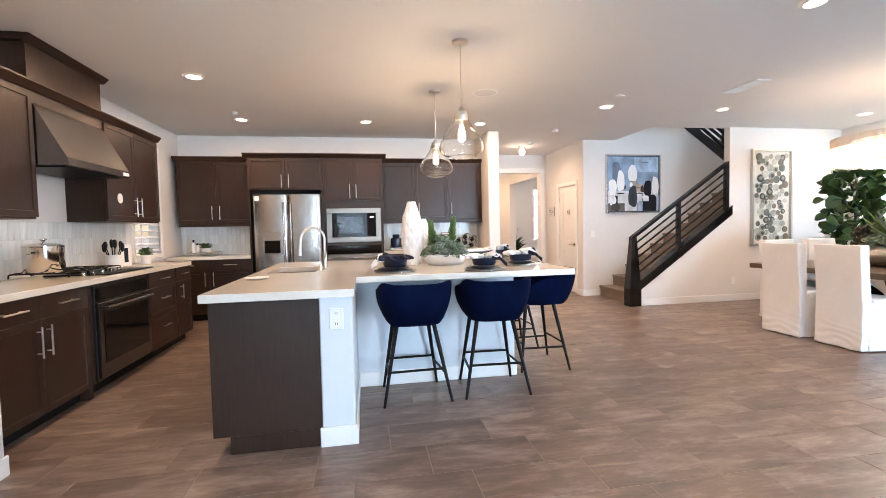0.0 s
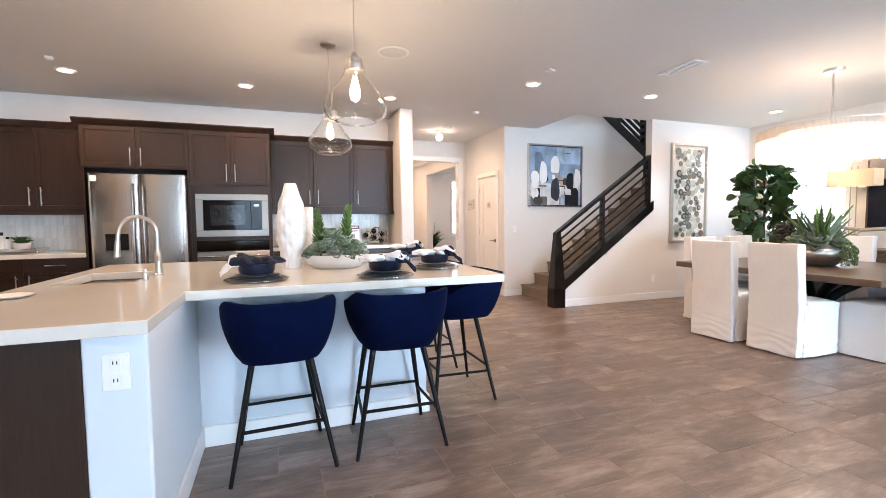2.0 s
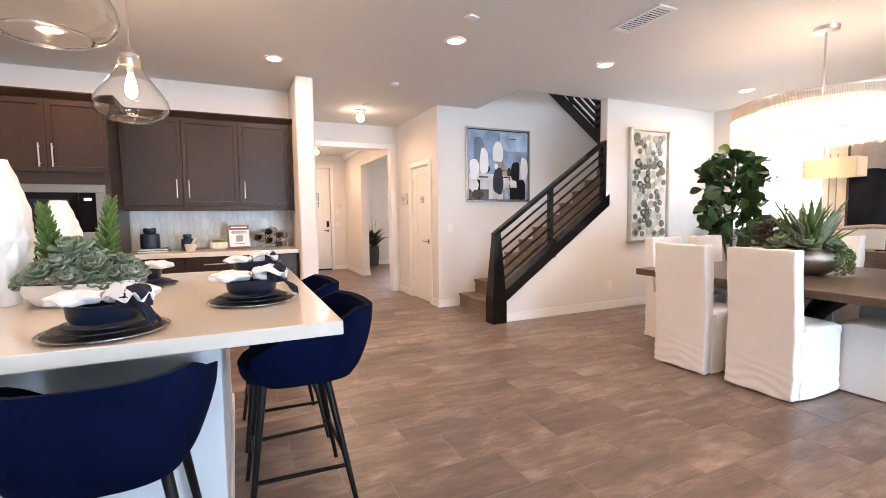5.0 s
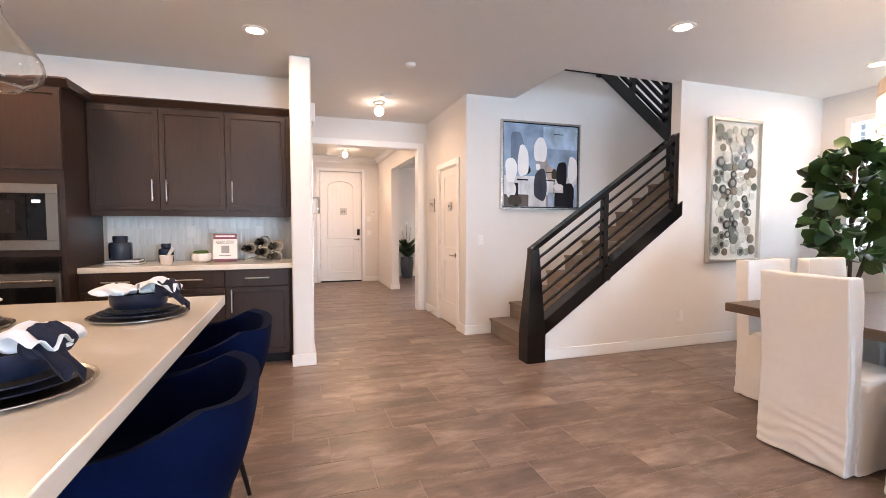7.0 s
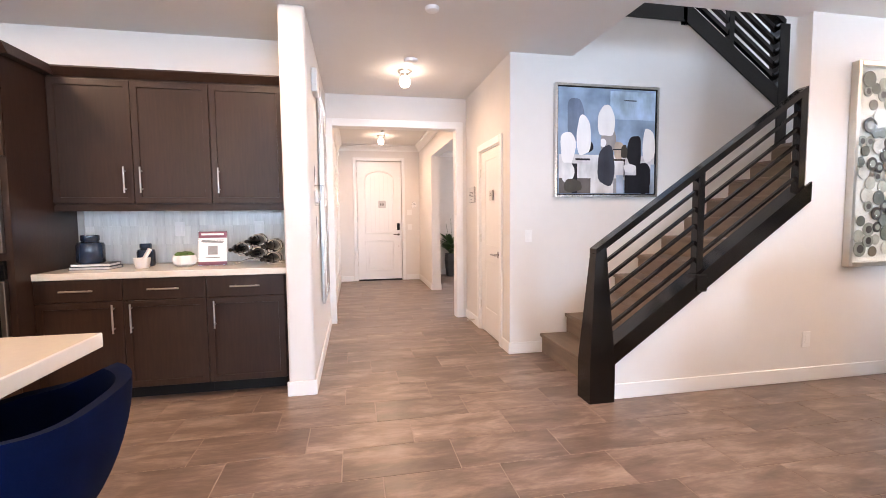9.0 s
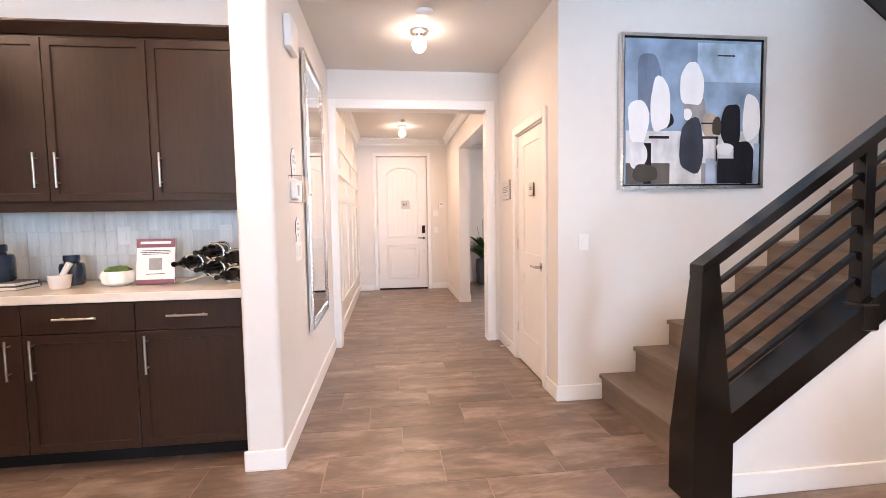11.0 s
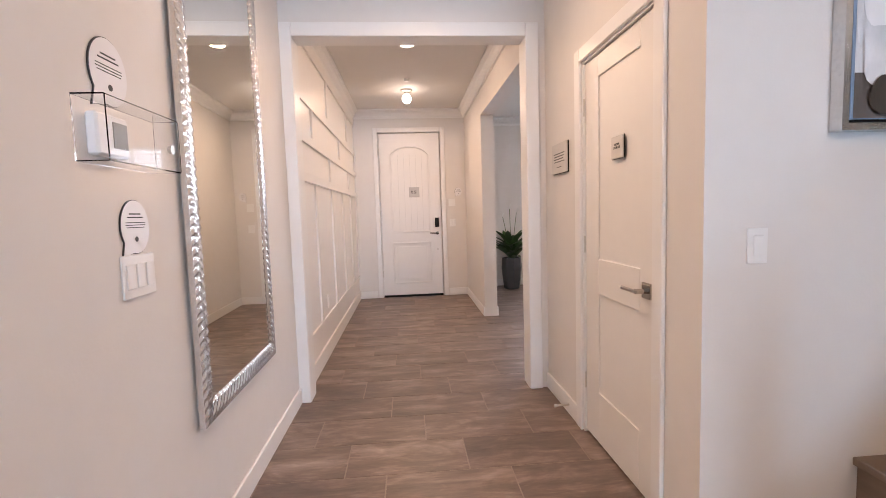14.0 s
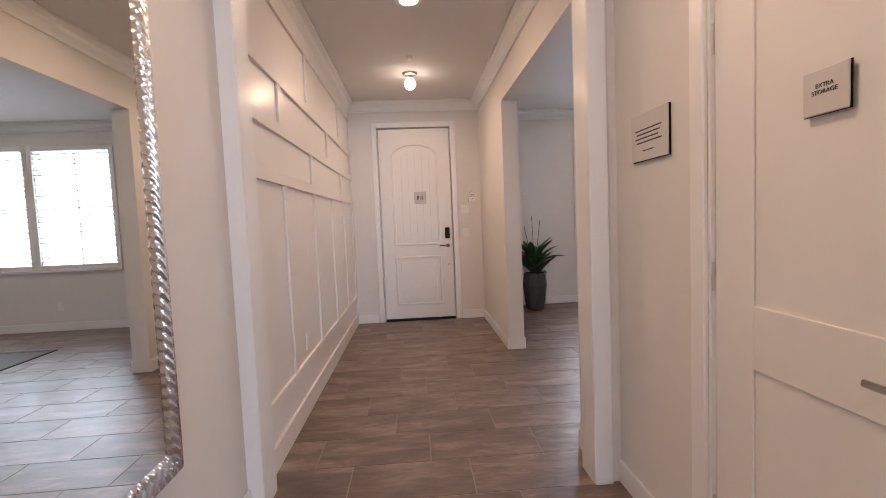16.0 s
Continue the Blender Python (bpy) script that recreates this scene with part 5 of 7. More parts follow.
BARK = material("brown_bark", (0.085, 0.06, 0.042), 0.8, spread=0.3, grain=20, bump=0.4)
SOIL = material("dark_soil", (0.04, 0.03, 0.022), 0.95, spread=0.3, grain=40)


def leaf_mesh(name, length, width, mat, cup=0.15, bend=0.2, rows=6, tip=0.7, thick=0.0, blunt=0.8):
    bm = bmesh.new()
    lines = []
    for i in range(rows + 1):
        s = i / rows
        w = width * 0.5 * (math.sin(math.pi * min(1, s ** tip)) ** blunt if 0 < s < 1 else 0.03)
        y, z = length * s, -bend * length * s * s
        lines.append([bm.verts.new((-w, y, z + cup * w)), bm.verts.new((0, y, z)), bm.verts.new((w, y, z + cup * w))])
    for p, q in zip(lines, lines[1:]):
        bm.faces.new((p[0], p[1], q[1], q[0]))
        bm.faces.new((p[1], p[2], q[2], q[1]))
    if thick:
        ex = bmesh.ops.extrude_face_region(bm, geom=list(bm.faces))
        bmesh.ops.translate(bm, vec=(0, 0, -thick), verts=[g for g in ex["geom"] if isinstance(g, bmesh.types.BMVert)])
    return mesh_of(name, bm, mat, True)


def put_leaf(parent, me, at, aim, roll=0.0, size=1.0):
    """A leaf whose tip points along aim."""
    ob = new("leaf", me)
    ob.parent = parent
    d = Vector(aim).normalized()
    q = d.to_track_quat("Y", "Z") @ Euler((0, roll, 0)).to_quaternion()
    ob.matrix_basis = Matrix.LocRotScale(Vector(at), q, (size, size, size))
    return ob


fig = thing("fiddle_leaf_fig", "tall fiddle-leaf fig with glossy dark leaves in a pot", "plant", (7.52, 5.98, 0))
fig.scale = (0.93, 0.93, 0.945)
part("pot", lathe(bmesh.new(), [(0.15, 0), (0.17, 0.02), (0.20, 0.40), (0.205, 0.42), (0.185, 0.42), (0.18, 0.36)], n=24), material("grey_planter", (0.35, 0.34, 0.33), 0.7), fig, "grey round planter", smooth=True)
part("soil", lathe(bmesh.new(), [(0.182, 0.34), (0.18, 0.37)], n=20), SOIL, fig)
_stems = []
for _k, (_dx, _dy, _h) in enumerate(((0.05, 0.03, 1.95), (-0.16, 0.08, 1.75), (0.14, -0.15, 1.8), (-0.05, -0.2, 1.55), (0.22, 0.14, 1.5))):
    pts = [(_dx * 0.15, _dy * 0.15, 0.36), (_dx * 0.3, _dy * 0.3, 0.75), (_dx * 0.9, _dy * 0.9, 1.15), (_dx * 1.3, _dy * 1.3, _h)]
    _stems.append(pts)
    part("trunk", tube(bmesh.new(), pts, 0.018 - 0.002 * _k, n=8), BARK, fig, smooth=True)
_fl = [leaf_mesh("leaf", 0.19, 0.165, LEAF, 0.25, 0.25, tip=1.5, blunt=0.55), leaf_mesh("leaf", 0.165, 0.15, LEAF, 0.2, 0.35, tip=1.5, blunt=0.5), leaf_mesh("leaf", 0.205, 0.17, LEAF, 0.3, 0.2, tip=1.4, blunt=0.6)]
for _k in range(300):
    z = 0.92 + 1.20 * (_k / 300) ** 0.9
    full = math.sin(math.pi * min(1, max(0.0, (z - 0.72) / 1.56))) ** 0.75
    a = _k * 2.39996
    lobe = 1 + 0.20 * math.sin(3 * a + z * 5.0) + 0.14 * math.sin(7.3 * z)
    r = 0.02 + 0.335 * full * lobe * random.uniform(0.08, 1.0) ** 0.65
    p = (r * math.cos(a) * 1.05, r * math.sin(a), z + random.uniform(-0.07, 0.07))
    put_leaf(fig, _fl[_k % 3], p, (math.cos(a + random.uniform(-0.8, 0.8)), math.sin(a + random.uniform(-0.8, 0.8)), random.uniform(-0.7, 1.6)), random.uniform(-1.5, 1.5), random.uniform(0.8, 1.2))


def rosette(parent, at, r, mat_mesh, turns=3, axis=(0, 0, 1)):
    """Fleshy leaves in tightening rings round an axis; the inner ones stand up."""
    q = Vector(axis).normalized().to_track_quat("Z", "Y")
    spin = random.uniform(0, 6.28)
    for k in range(turns * 5 + 3):
        s = k / (turns * 5 + 2)
        a = spin + k * 2.39996
        d = Vector((math.cos(a), math.sin(a), 0.12 + 2.6 * s * s))
        at_k = Vector(at) + q @ Vector((0.12 * r * math.cos(a), 0.12 * r * math.sin(a), r * 0.28 * s))
        ob = put_leaf(parent, mat_mesh, at_k, d)
        ob.matrix_basis = Matrix.LocRotScale(at_k, q @ d.to_track_quat("Y", "Z"), (r * (1.0 - 0.45 * s) / 0.1,) * 3)


# silver bowl of succulents on the dining table
_fat = leaf_mesh("leaf", 0.10, 0.074, SUCC, 0.55, -0.28, rows=6, tip=1.5, thick=0.011, blunt=0.6)
_dusk = leaf_mesh("leaf", 0.10, 0.055, material("bronze_green_succulent", (0.062, 0.052, 0.038), 0.5, spread=0.3, grain=8, per_object=0.3), 0.5, -0.2, rows=5, tip=1.4, thick=0.009)
_blade = leaf_mesh("leaf", 0.36, 0.042, GREEN, 0.6, 0.05, rows=6, tip=0.75, thick=0.004)
_blade2 = leaf_mesh("leaf", 0.32, 0.045, SUCC, 0.6, 0.12, rows=6, tip=0.75, thick=0.004)
bowl = thing("succulent_bowl", "hammered silver bowl planted with succulents on the dining table", "planter", (6.0, 4.43, 0.736))
bowl.scale = (1.08, 1.08, 1.08)
part("bowl", lathe(bmesh.new(), [(0.15, 0), (0.17, 0.005), (0.235, 0.045), (0.272, 0.095), (0.278, 0.135), (0.262, 0.18), (0.238, 0.212), (0.225, 0.212), (0.24, 0.18)], n=40), material("hammered_silver", (0.52, 0.49, 0.45), 0.3, 1.0, spread=0.15, grain=30, bump=0.6, bump_scale=28), bowl, smooth=True)
part("soil", lathe(bmesh.new(), [(0.2, 0.16), (0.228, 0.198)], n=24), SOIL, bowl)
for _cx, _cy, _n, _lo, _hi, _sz in ((0.0, -0.06, 26, 0.9, 4.0, 1.12), (0.06, 0.05, 22, 0.6, 3.2, 1.0), (-0.08, -0.13, 16, 0.5, 2.2, 0.8)):
    for _k in range(_n):
        a = _k * 2.4
        put_leaf(bowl, (_blade, _blade2)[_k % 2], (0.04 * math.cos(a) + _cx, 0.04 * math.sin(a) + _cy, 0.19), (math.cos(a), math.sin(a), random.uniform(_lo, _hi)), random.uniform(-0.5, 0.5), _sz * random.uniform(0.75, 1.1))
for _cx, _cy, _h in ((-0.02, 0.10, 0.46), (0.06, -0.01, 0.40)):
    for _k in range(40):
        a = _k * 2.4
        put_leaf(bowl, _blade2, (_cx, _cy, 0.19 + (_h - 0.14) * _k / 40), (math.cos(a), math.sin(a), 0.8 + _k / 30), 0, 0.28)
for _x, _y, _r in ((-0.16, 0.02, 0.13), (-0.17, -0.12, 0.12), (-0.02, -0.19, 0.11), (0.15, 0.12, 0.11), (0.19, -0.06, 0.10)):
    rosette(bowl, (_x, _y, 0.215), _r, _fat, axis=(_x * 2, _y * 2, 0.6))
for _x, _y, _z, _r in ((-0.12, 0.15, 0.22, 0.12), (-0.03, 0.21, 0.25, 0.12), (-0.09, 0.20, 0.33, 0.11), (0.04, 0.22, 0.36, 0.09)):
    rosette(bowl, (_x, _y, _z), _r, _dusk, axis=(_x, _y * 1.5, 0.5))
_v, _f = [], []
for _k in range(900):
    s = random.random() ** 1.2
    a = -1.95 + 0.95 * random.random()
    r = 0.225 + 0.085 * math.sin(min(1, s * 2.2) * 1.57) + random.uniform(-0.012, 0.022)
    x, y, z = r * math.cos(a), r * math.sin(a), 0.25 - 0.05 * abs(s - 0.15) - 0.19 * s
    b = len(_v)
    e = 0.010
    _v += [(x + random.uniform(-e, e), y + random.uniform(-e, e), z + random.uniform(-e, e)) for _ in range(4)]
    _f += [(b, b + 1, b + 2), (b, b + 2, b + 3), (b, b + 3, b + 1), (b + 1, b + 3, b + 2)]
_me = bpy.data.meshes.new("trailing_foliage")
_me.from_pydata(_v, [], _f)
_me.materials.append(GREEN)
_o = new("trailing_foliage", _me)
_o.parent = bowl
tagged(_o, "trailing string of green beads", kind="stuff")

# sideboard with lamp, painting and driftwood
sbd = thing("sideboard", "low brown wooden sideboard against the dining wall", "sideboard", (7.87, 4.25, 0))
part("body", boxes((-0.23, 0.23, -0.95, 0.95, 0.12, 0.80)), WALNUT, sbd)
part("top", boxes((-0.24, 0.235, -0.97, 0.97, 0.80, 0.835, 0.004)), WALNUT, sbd)
for _y in (-0.9, 0.9):
    for _x in (-0.19, 0.19):
        part("leg", boxes((_x - 0.025, _x + 0.025, _y - 0.025, _y + 0.025, 0, 0.12)), WALNUT, sbd)
for _k in range(3):
    part("door", boxes((-0.245, -0.23, -0.93 + _k * 0.625, -0.32 + _k * 0.625, 0.15, 0.78, 0.003)), WALNUT, sbd)
tl = thing("table_lamp", "lit table lamp with cream rectangular shade on the sideboard", "lamp", (7.87, 5.06, 0.835))
GOLD = material("aged_gold_metal", (0.50, 0.38, 0.22), 0.35, 1.0, spread=0.15)
part("base", boxes((-0.06, 0.06, -0.12, 0.12, 0, 0.02, 0.003)), GOLD, tl)
for _y in (-0.035, 0.035):
    part("stem", rod(bmesh.new(), (0, _y, 0.02), (0, _y, 1.08), 0.006, n=8), GOLD, tl)
for _z in (0.13, 0.22):
    part("ring_ornament", tube(bmesh.new(), [(0, 0.09 * math.cos(a), _z + 0.05 * math.sin(a)) for a in np.linspace(0, 2 * math.pi * 0.99, 24)], 0.007, n=8), GOLD, tl, smooth=True)
SHADE = bpy.data.materials.new("cream_fabric_shade")
SHADE.use_nodes = True
_n, _l = SHADE.node_tree.nodes, SHADE.node_tree.links
_tr = _n.new("ShaderNodeBsdfTranslucent")
_tr.inputs[0].default_value = (0.92, 0.84, 0.68, 1)
_mx = _n.new("ShaderNodeMixShader")
_mx.inputs[0].default_value = 0.6
_n["Principled BSDF"].inputs["Base Color"].default_value = (0.84, 0.78, 0.66, 1)
_n["Principled BSDF"].inputs["Roughness"].default_value = 0.9
_l.new(_n["Principled BSDF"].outputs[0], _mx.inputs[1])
_l.new(_tr.outputs[0], _mx.inputs[2])
_l.new(_mx.outputs[0], _n["Material Output"].inputs[0])
part("shade", boxes((-0.11, -0.105, -0.26, 0.26, 0.81, 1.03), (0.105, 0.11, -0.26, 0.26, 0.81, 1.03), (-0.105, 0.105, -0.26, -0.255, 0.81, 1.03), (-0.105, 0.105, 0.255, 0.26, 0.81, 1.03)), SHADE, tl, "cream fabric shade")
part("bulb", lathe(bmesh.new(), [(0.01, 0.86), (0.028, 0.89), (0.028, 0.93), (0.01, 0.96)], n=12), BULB, tl)
point_lamp("table_lamp_light", (7.87, 5.06, 0.835 + 0.91), 8, (1.0, 0.80, 0.54), 0.04)

# ---- things on the island ----
NAVYGLAZE = material("navy_glazed_stoneware", (0.006, 0.011, 0.028), 0.32, spread=0.25, grain=10, spec=0.3)
CHARGER = material("dark_metal_charger", (0.075, 0.06, 0.055), 0.3, 1.0, spread=0.3, grain=20)
NAPWHITE = material("white_linen_napkin", (0.78, 0.77, 0.78), 0.9, spread=0.06, grain=30, bump=0.3, bump_scale=60)
NAPNAVY = material("navy_linen_napkin", (0.010, 0.013, 0.032), 0.9, spread=0.2, grain=30, bump=0.3, bump_scale=60)
PORCELAIN = material("white_glazed_porcelain", (0.78, 0.765, 0.74), 0.28, spread=0.04)


def cloth_fan(start, aim, length, w0, w1, folds, lift, seed):
    """A gathered piece of cloth that spreads from w0 to w1 along aim."""
    bm = bmesh.new()
    d = Vector((*aim, 0)).normalized()
    side = Vector((-d.y, d.x, 0))
    nu, nv = 15, 10
    grid = []
    for j in range(nv):
        s = j / (nv - 1)
        row = []
        for i in range(nu):
            u = -1 + 2 * i / (nu - 1)
            w = w0 + (w1 - w0) * s ** 0.8
            z = lift * math.sin(math.pi * min(1, s * 1.15)) * (1 - 0.6 * u * u) + 0.010 * math.sin(u * folds + seed) * (0.4 + s)
            z += 0.010 * noise.noise(Vector((u * 2 + seed, s * 3, seed)))
            p = Vector(start) + d * (length * s * (1 - 0.12 * u * u)) + side * (u * w) + Vector((0, 0, z))
            row.append(bm.verts.new(p))
        grid.append(row)
    for j in range(nv - 1):
        for i in range(nu - 1):
            bm.faces.new((grid[j][i], grid[j][i + 1], grid[j + 1][i + 1], grid[j + 1][i]))
    ex = bmesh.ops.extrude_face_region(bm, geom=list(bm.faces))
    bmesh.ops.translate(bm, vec=(0, 0, 0.003), verts=[g for g in ex["geom"] if isinstance(g, bmesh.types.BMVert)])
    return bm


def cloth_pad(at, rx, ry, rz, turn, seed):
    """A soft gathered lobe of folded cloth with deep creases that run to its pinched end."""
    bm = bmesh.new()
    bmesh.ops.create_icosphere(bm, subdivisions=4, radius=1)
    for v in bm.verts:
        a = math.atan2(v.co.y, v.co.x)
        k = 1 + 0.16 * math.sin(5 * a + seed * 2 + 2.0 * v.co.z) * (0.4 + abs(v.co.y)) + 0.20 * noise.noise(v.co * 1.7 + Vector((seed, 0, seed)))
        v.co = v.co * k
        v.co.z = max(v.co.z, -0.55)
    bmesh.ops.transform(bm, matrix=pose(at[0], at[1], at[2], 0, 0, turn) @ Matrix.Diagonal((rx, ry, rz, 1)), verts=bm.verts)
    return bm


def place_setting(x, y, turn, seed, light=NAPWHITE, dark=NAPNAVY):
    g = "place settings"
    c = thing("charger_plate", "round dark silver-rimmed charger plate on the island", "plate", (x, y, IZ + 0.0005), group=g)
    part("dish", lathe(bmesh.new(), [(0.11, 0), (0.155, 0.005), (0.155, 0.008), (0.11, 0.004)], n=44), CHARGER, c, smooth=True)
    part("rim", lathe(bmesh.new(), [(0.155, 0.005), (0.168, 0.008), (0.168, 0.0105), (0.155, 0.008), (0.155, 0.005)], n=44, closed=False), SILVER, c, "bright silver rim", smooth=True)
    for k, (r, z) in enumerate(((0.138, 0.0125), (0.112, 0.023))):
        solid("dinner_plate" if k == 0 else "side_plate", lathe(bmesh.new(), [(0.06, 0), (0.085, 0.001), (r, 0.009), (r, 0.012), (0.085, 0.005)], n=40), NAVYGLAZE,
              "navy glazed stoneware plate in a stacked place setting", "plate", group=g, smooth=True, at=pose(x, y, IZ + z))
    solid("soup_bowl", lathe(bmesh.new(), [(0.06, 0), (0.085, 0.004), (0.094, 0.02), (0.098, 0.058), (0.093, 0.058), (0.088, 0.022), (0.06, 0.012)], n=36), NAVYGLAZE,
          "navy glazed stoneware bowl holding a napkin", "bowl", group=g, smooth=True, at=pose(x, y, IZ + 0.0365))
    nk = thing("napkin", "white and navy linen napkin gathered in a ring on a bowl", "napkin", (x, y, IZ + 0.0945), turn, group=g)
    part("folded_end", cloth_pad((-0.075, 0.005, 0.010), 0.075, 0.060, 0.025, 12, seed), light, nk, smooth=True)
    part("folded_end", cloth_pad((0.062, 0.02, 0.014), 0.076, 0.062, 0.031, -18, seed + 2), light, nk, smooth=True)
    part("folded_end", cloth_fan((0.015, -0.02, 0.016), (1, -0.35), 0.125, 0.02, 0.05, 6, 0.035, seed + 3), light, nk, smooth=True)
    part("tail", cloth_pad((0.098, -0.035, 0.010), 0.036, 0.046, 0.042, -30, seed + 4), dark, nk, smooth=True)
    bm = cloth_fan((0.092, -0.05, 0.022), (1, -0.45), 0.085, 0.040, 0.030, 5, 0.0, seed + 5)
    for v in bm.verts:
        v.co.z -= max(0, (v.co.x - 0.09)) * 0.95
    part("hanging_corner", bm, dark, nk, smooth=True)
    part("napkin_ring", tube(bmesh.new(), [(0.0, 0.02 * math.cos(a), 0.012 + 0.016 * math.sin(a)) for a in np.linspace(0, 6.2, 18)], 0.005, n=8), SILVER, nk, "silver napkin ring", smooth=True)


place_setting(0.55, 4.005, 200, 1.0, NAPNAVY, NAPWHITE)
place_setting(1.245, 3.885, -12, 2.3)
place_setting(1.665, 4.22, 0, 3.1)
place_setting(1.69, 5.03, 8, 4.6)
place_setting(1.16, 4.95, 170, 5.7)
solid("saucer", lathe(bmesh.new(), [(0.04, 0), (0.06, 0.002), (0.085, 0.010), (0.085, 0.012), (0.06, 0.005)], n=36), PORCELAIN, "small shallow white saucer on the island", "plate", smooth=True, at=pose(-0.44, 3.807, IZ + 0.0005))


def diamond_vase(h, r, n=96, rows=70):
    bm = bmesh.new()
    prof = [(0, 0.56), (0.12, 0.72), (0.3, 0.93), (0.45, 1.0), (0.6, 0.97), (0.75, 0.82), (0.9, 0.55), (1.0, 0.36)]
    rings = []
    for j in range(rows):
        s = j / (rows - 1)
        k = max(i for i in range(len(prof)) if prof[i][0] <= s + 1e-9)
        k = min(k, len(prof) - 2)
        t = (s - prof[k][0]) / (prof[k + 1][0] - prof[k][0])
        base = prof[k][1] + (prof[k + 1][1] - prof[k][1]) * t
        row = []
        for i in range(n):
            a = 2 * math.pi * i / n
            u = (a * 8 / (2 * math.pi) + s * 4.5) % 1
            v = (a * 8 / (2 * math.pi) - s * 4.5) % 1
            d = 1 - 2 * max(abs(u - 0.5), abs(v - 0.5))
            rr = r * base * (1.05 - 0.115 * (1 - d))
            row.append(bm.verts.new((rr * math.cos(a), rr * math.sin(a), h * s)))
        rings.append(row)
    for p, q in zip(rings, rings[1:]):
        for i in range(n):
            bm.faces.new((p[i], p[(i + 1) % n], q[(i + 1) % n], q[i]))
    bm.faces.new(list(reversed(rings[0])))
    inner = [bm.verts.new((v.co.x * 0.85, v.co.y * 0.85, v.co.z)) for v in rings[-1]]
    deep = [bm.verts.new((v.co.x * 0.8, v.co.y * 0.8, v.co.z - 0.06)) for v in rings[-1]]
    for i in range(n):
        j = (i + 1) % n
        bm.faces.new((rings[-1][i], rings[-1][j], inner[j], inner[i]))
        bm.faces.new((inner[i], inner[j], deep[j], deep[i]))
    bm.faces.new(deep)
    return bm


solid("vase", diamond_vase(0.585, 0.102), PORCELAIN, "tall white ceramic vase with diamond relief", "vase", group="white vases", smooth=True, at=pose(0.755, 4.62, IZ + 0.0005))
solid("vase", diamond_vase(0.43, 0.085), PORCELAIN, "shorter white ceramic vase with diamond relief", "vase", group="white vases", smooth=True, at=pose(0.885, 4.83, IZ + 0.0005))

sb = thing("succulent_planter", "low white oval bowl full of grey-green succulents on the island", "planter", (1.042, 4.50, IZ + 0.0005))
sb.scale = (1.05, 1.05, 1.0)
part("bowl", lathe(bmesh.new(), [(0.12, 0), (0.15, 0.008), (0.185, 0.05), (0.198, 0.092), (0.192, 0.094), (0.18, 0.07)], n=44, sy=0.62), PORCELAIN, sb, "white oval ceramic bowl", smooth=True)
part("soil", lathe(bmesh.new(), [(0.15, 0.055), (0.18, 0.08)], n=28, sy=0.62), SOIL, sb)
_pale = leaf_mesh("leaf", 0.10, 0.08, material("dusty_green_succulent", (0.25, 0.29, 0.25), 0.6, spread=0.25, grain=8, per_object=0.15), 0.55, -0.3, rows=6, tip=1.55, thick=0.014, blunt=0.55)
for _k, (_x, _y, _z, _r) in enumerate(((-0.10, -0.05, 0.125, 0.072), (-0.02, -0.08, 0.10, 0.06), (0.04, -0.05, 0.135, 0.074), (0.10, -0.05, 0.10, 0.06), (0.155, -0.02, 0.10, 0.058), (-0.165, -0.01, 0.095, 0.055),
                                        (-0.03, 0.0, 0.205, 0.080), (0.045, 0.05, 0.17, 0.07), (-0.08, 0.06, 0.15, 0.072), (0.12, 0.05, 0.14, 0.066), (-0.055, -0.05, 0.165, 0.05), (0.02, -0.02, 0.165, 0.055), (0.165, 0.03, 0.12, 0.05),
                                        (-0.14, 0.05, 0.11, 0.06), (0.07, -0.09, 0.085, 0.045))):
    rosette(sb, (_x, _y, _z), _r, _pale if _k % 3 == 1 else _fat, axis=(_x * 3, -0.35 + _y * 4, 0.75))
_needle = leaf_mesh("leaf", 0.062, 0.021, GREEN, 0.5, -0.2, rows=4, tip=1.0, thick=0.005)
for _x, _y, _top, _lean in ((-0.095, 0.03, 0.40, -0.025), (0.06, 0.05, 0.43, 0.035)):
    part("stalk", rod(bmesh.new(), (_x, _y, 0.08), (_x + _lean, _y, _top - 0.03), 0.008, 0.006, n=8), GREEN, sb)
    for _k in range(84):
        s = _k / 84
        a = _k * 2.4
        z = 0.14 + (_top - 0.165) * s
        put_leaf(sb, _needle, (_x + _lean * s, _y, z), (math.cos(a), math.sin(a), 0.4 + 1.1 * s), 0, 1.15 - 0.35 * s)

# ---- things on the kitchen worktops ----
SLATE = material("dark_blue_glazed_ceramic", (0.012, 0.026, 0.055), 0.12, spread=0.35, grain=6, coat=0.5)
MARBLE = material("white_marble", (0.70, 0.68, 0.65), 0.3, spread=0.12, grain=6)
Z = 0.9225


def ginger_jar(x, y, z, r, h, label):
    j = thing("ceramic_jar", label, "jar", (x, y, z), group="jars on the buffet")
    part("body", lathe(bmesh.new(), [(r * 0.9, 0), (r, h * 0.06), (r, h * 0.62), (r * 0.92, h * 0.72), (r * 0.62, h * 0.76), (r * 0.58, h * 0.8)], n=28), SLATE, j, smooth=True)
    part("lid", lathe(bmesh.new(), [(r * 0.64, h * 0.8), (r * 0.66, h * 0.83), (r * 0.66, h * 0.97), (r * 0.6, h)], n=28), SLATE, j, smooth=True)


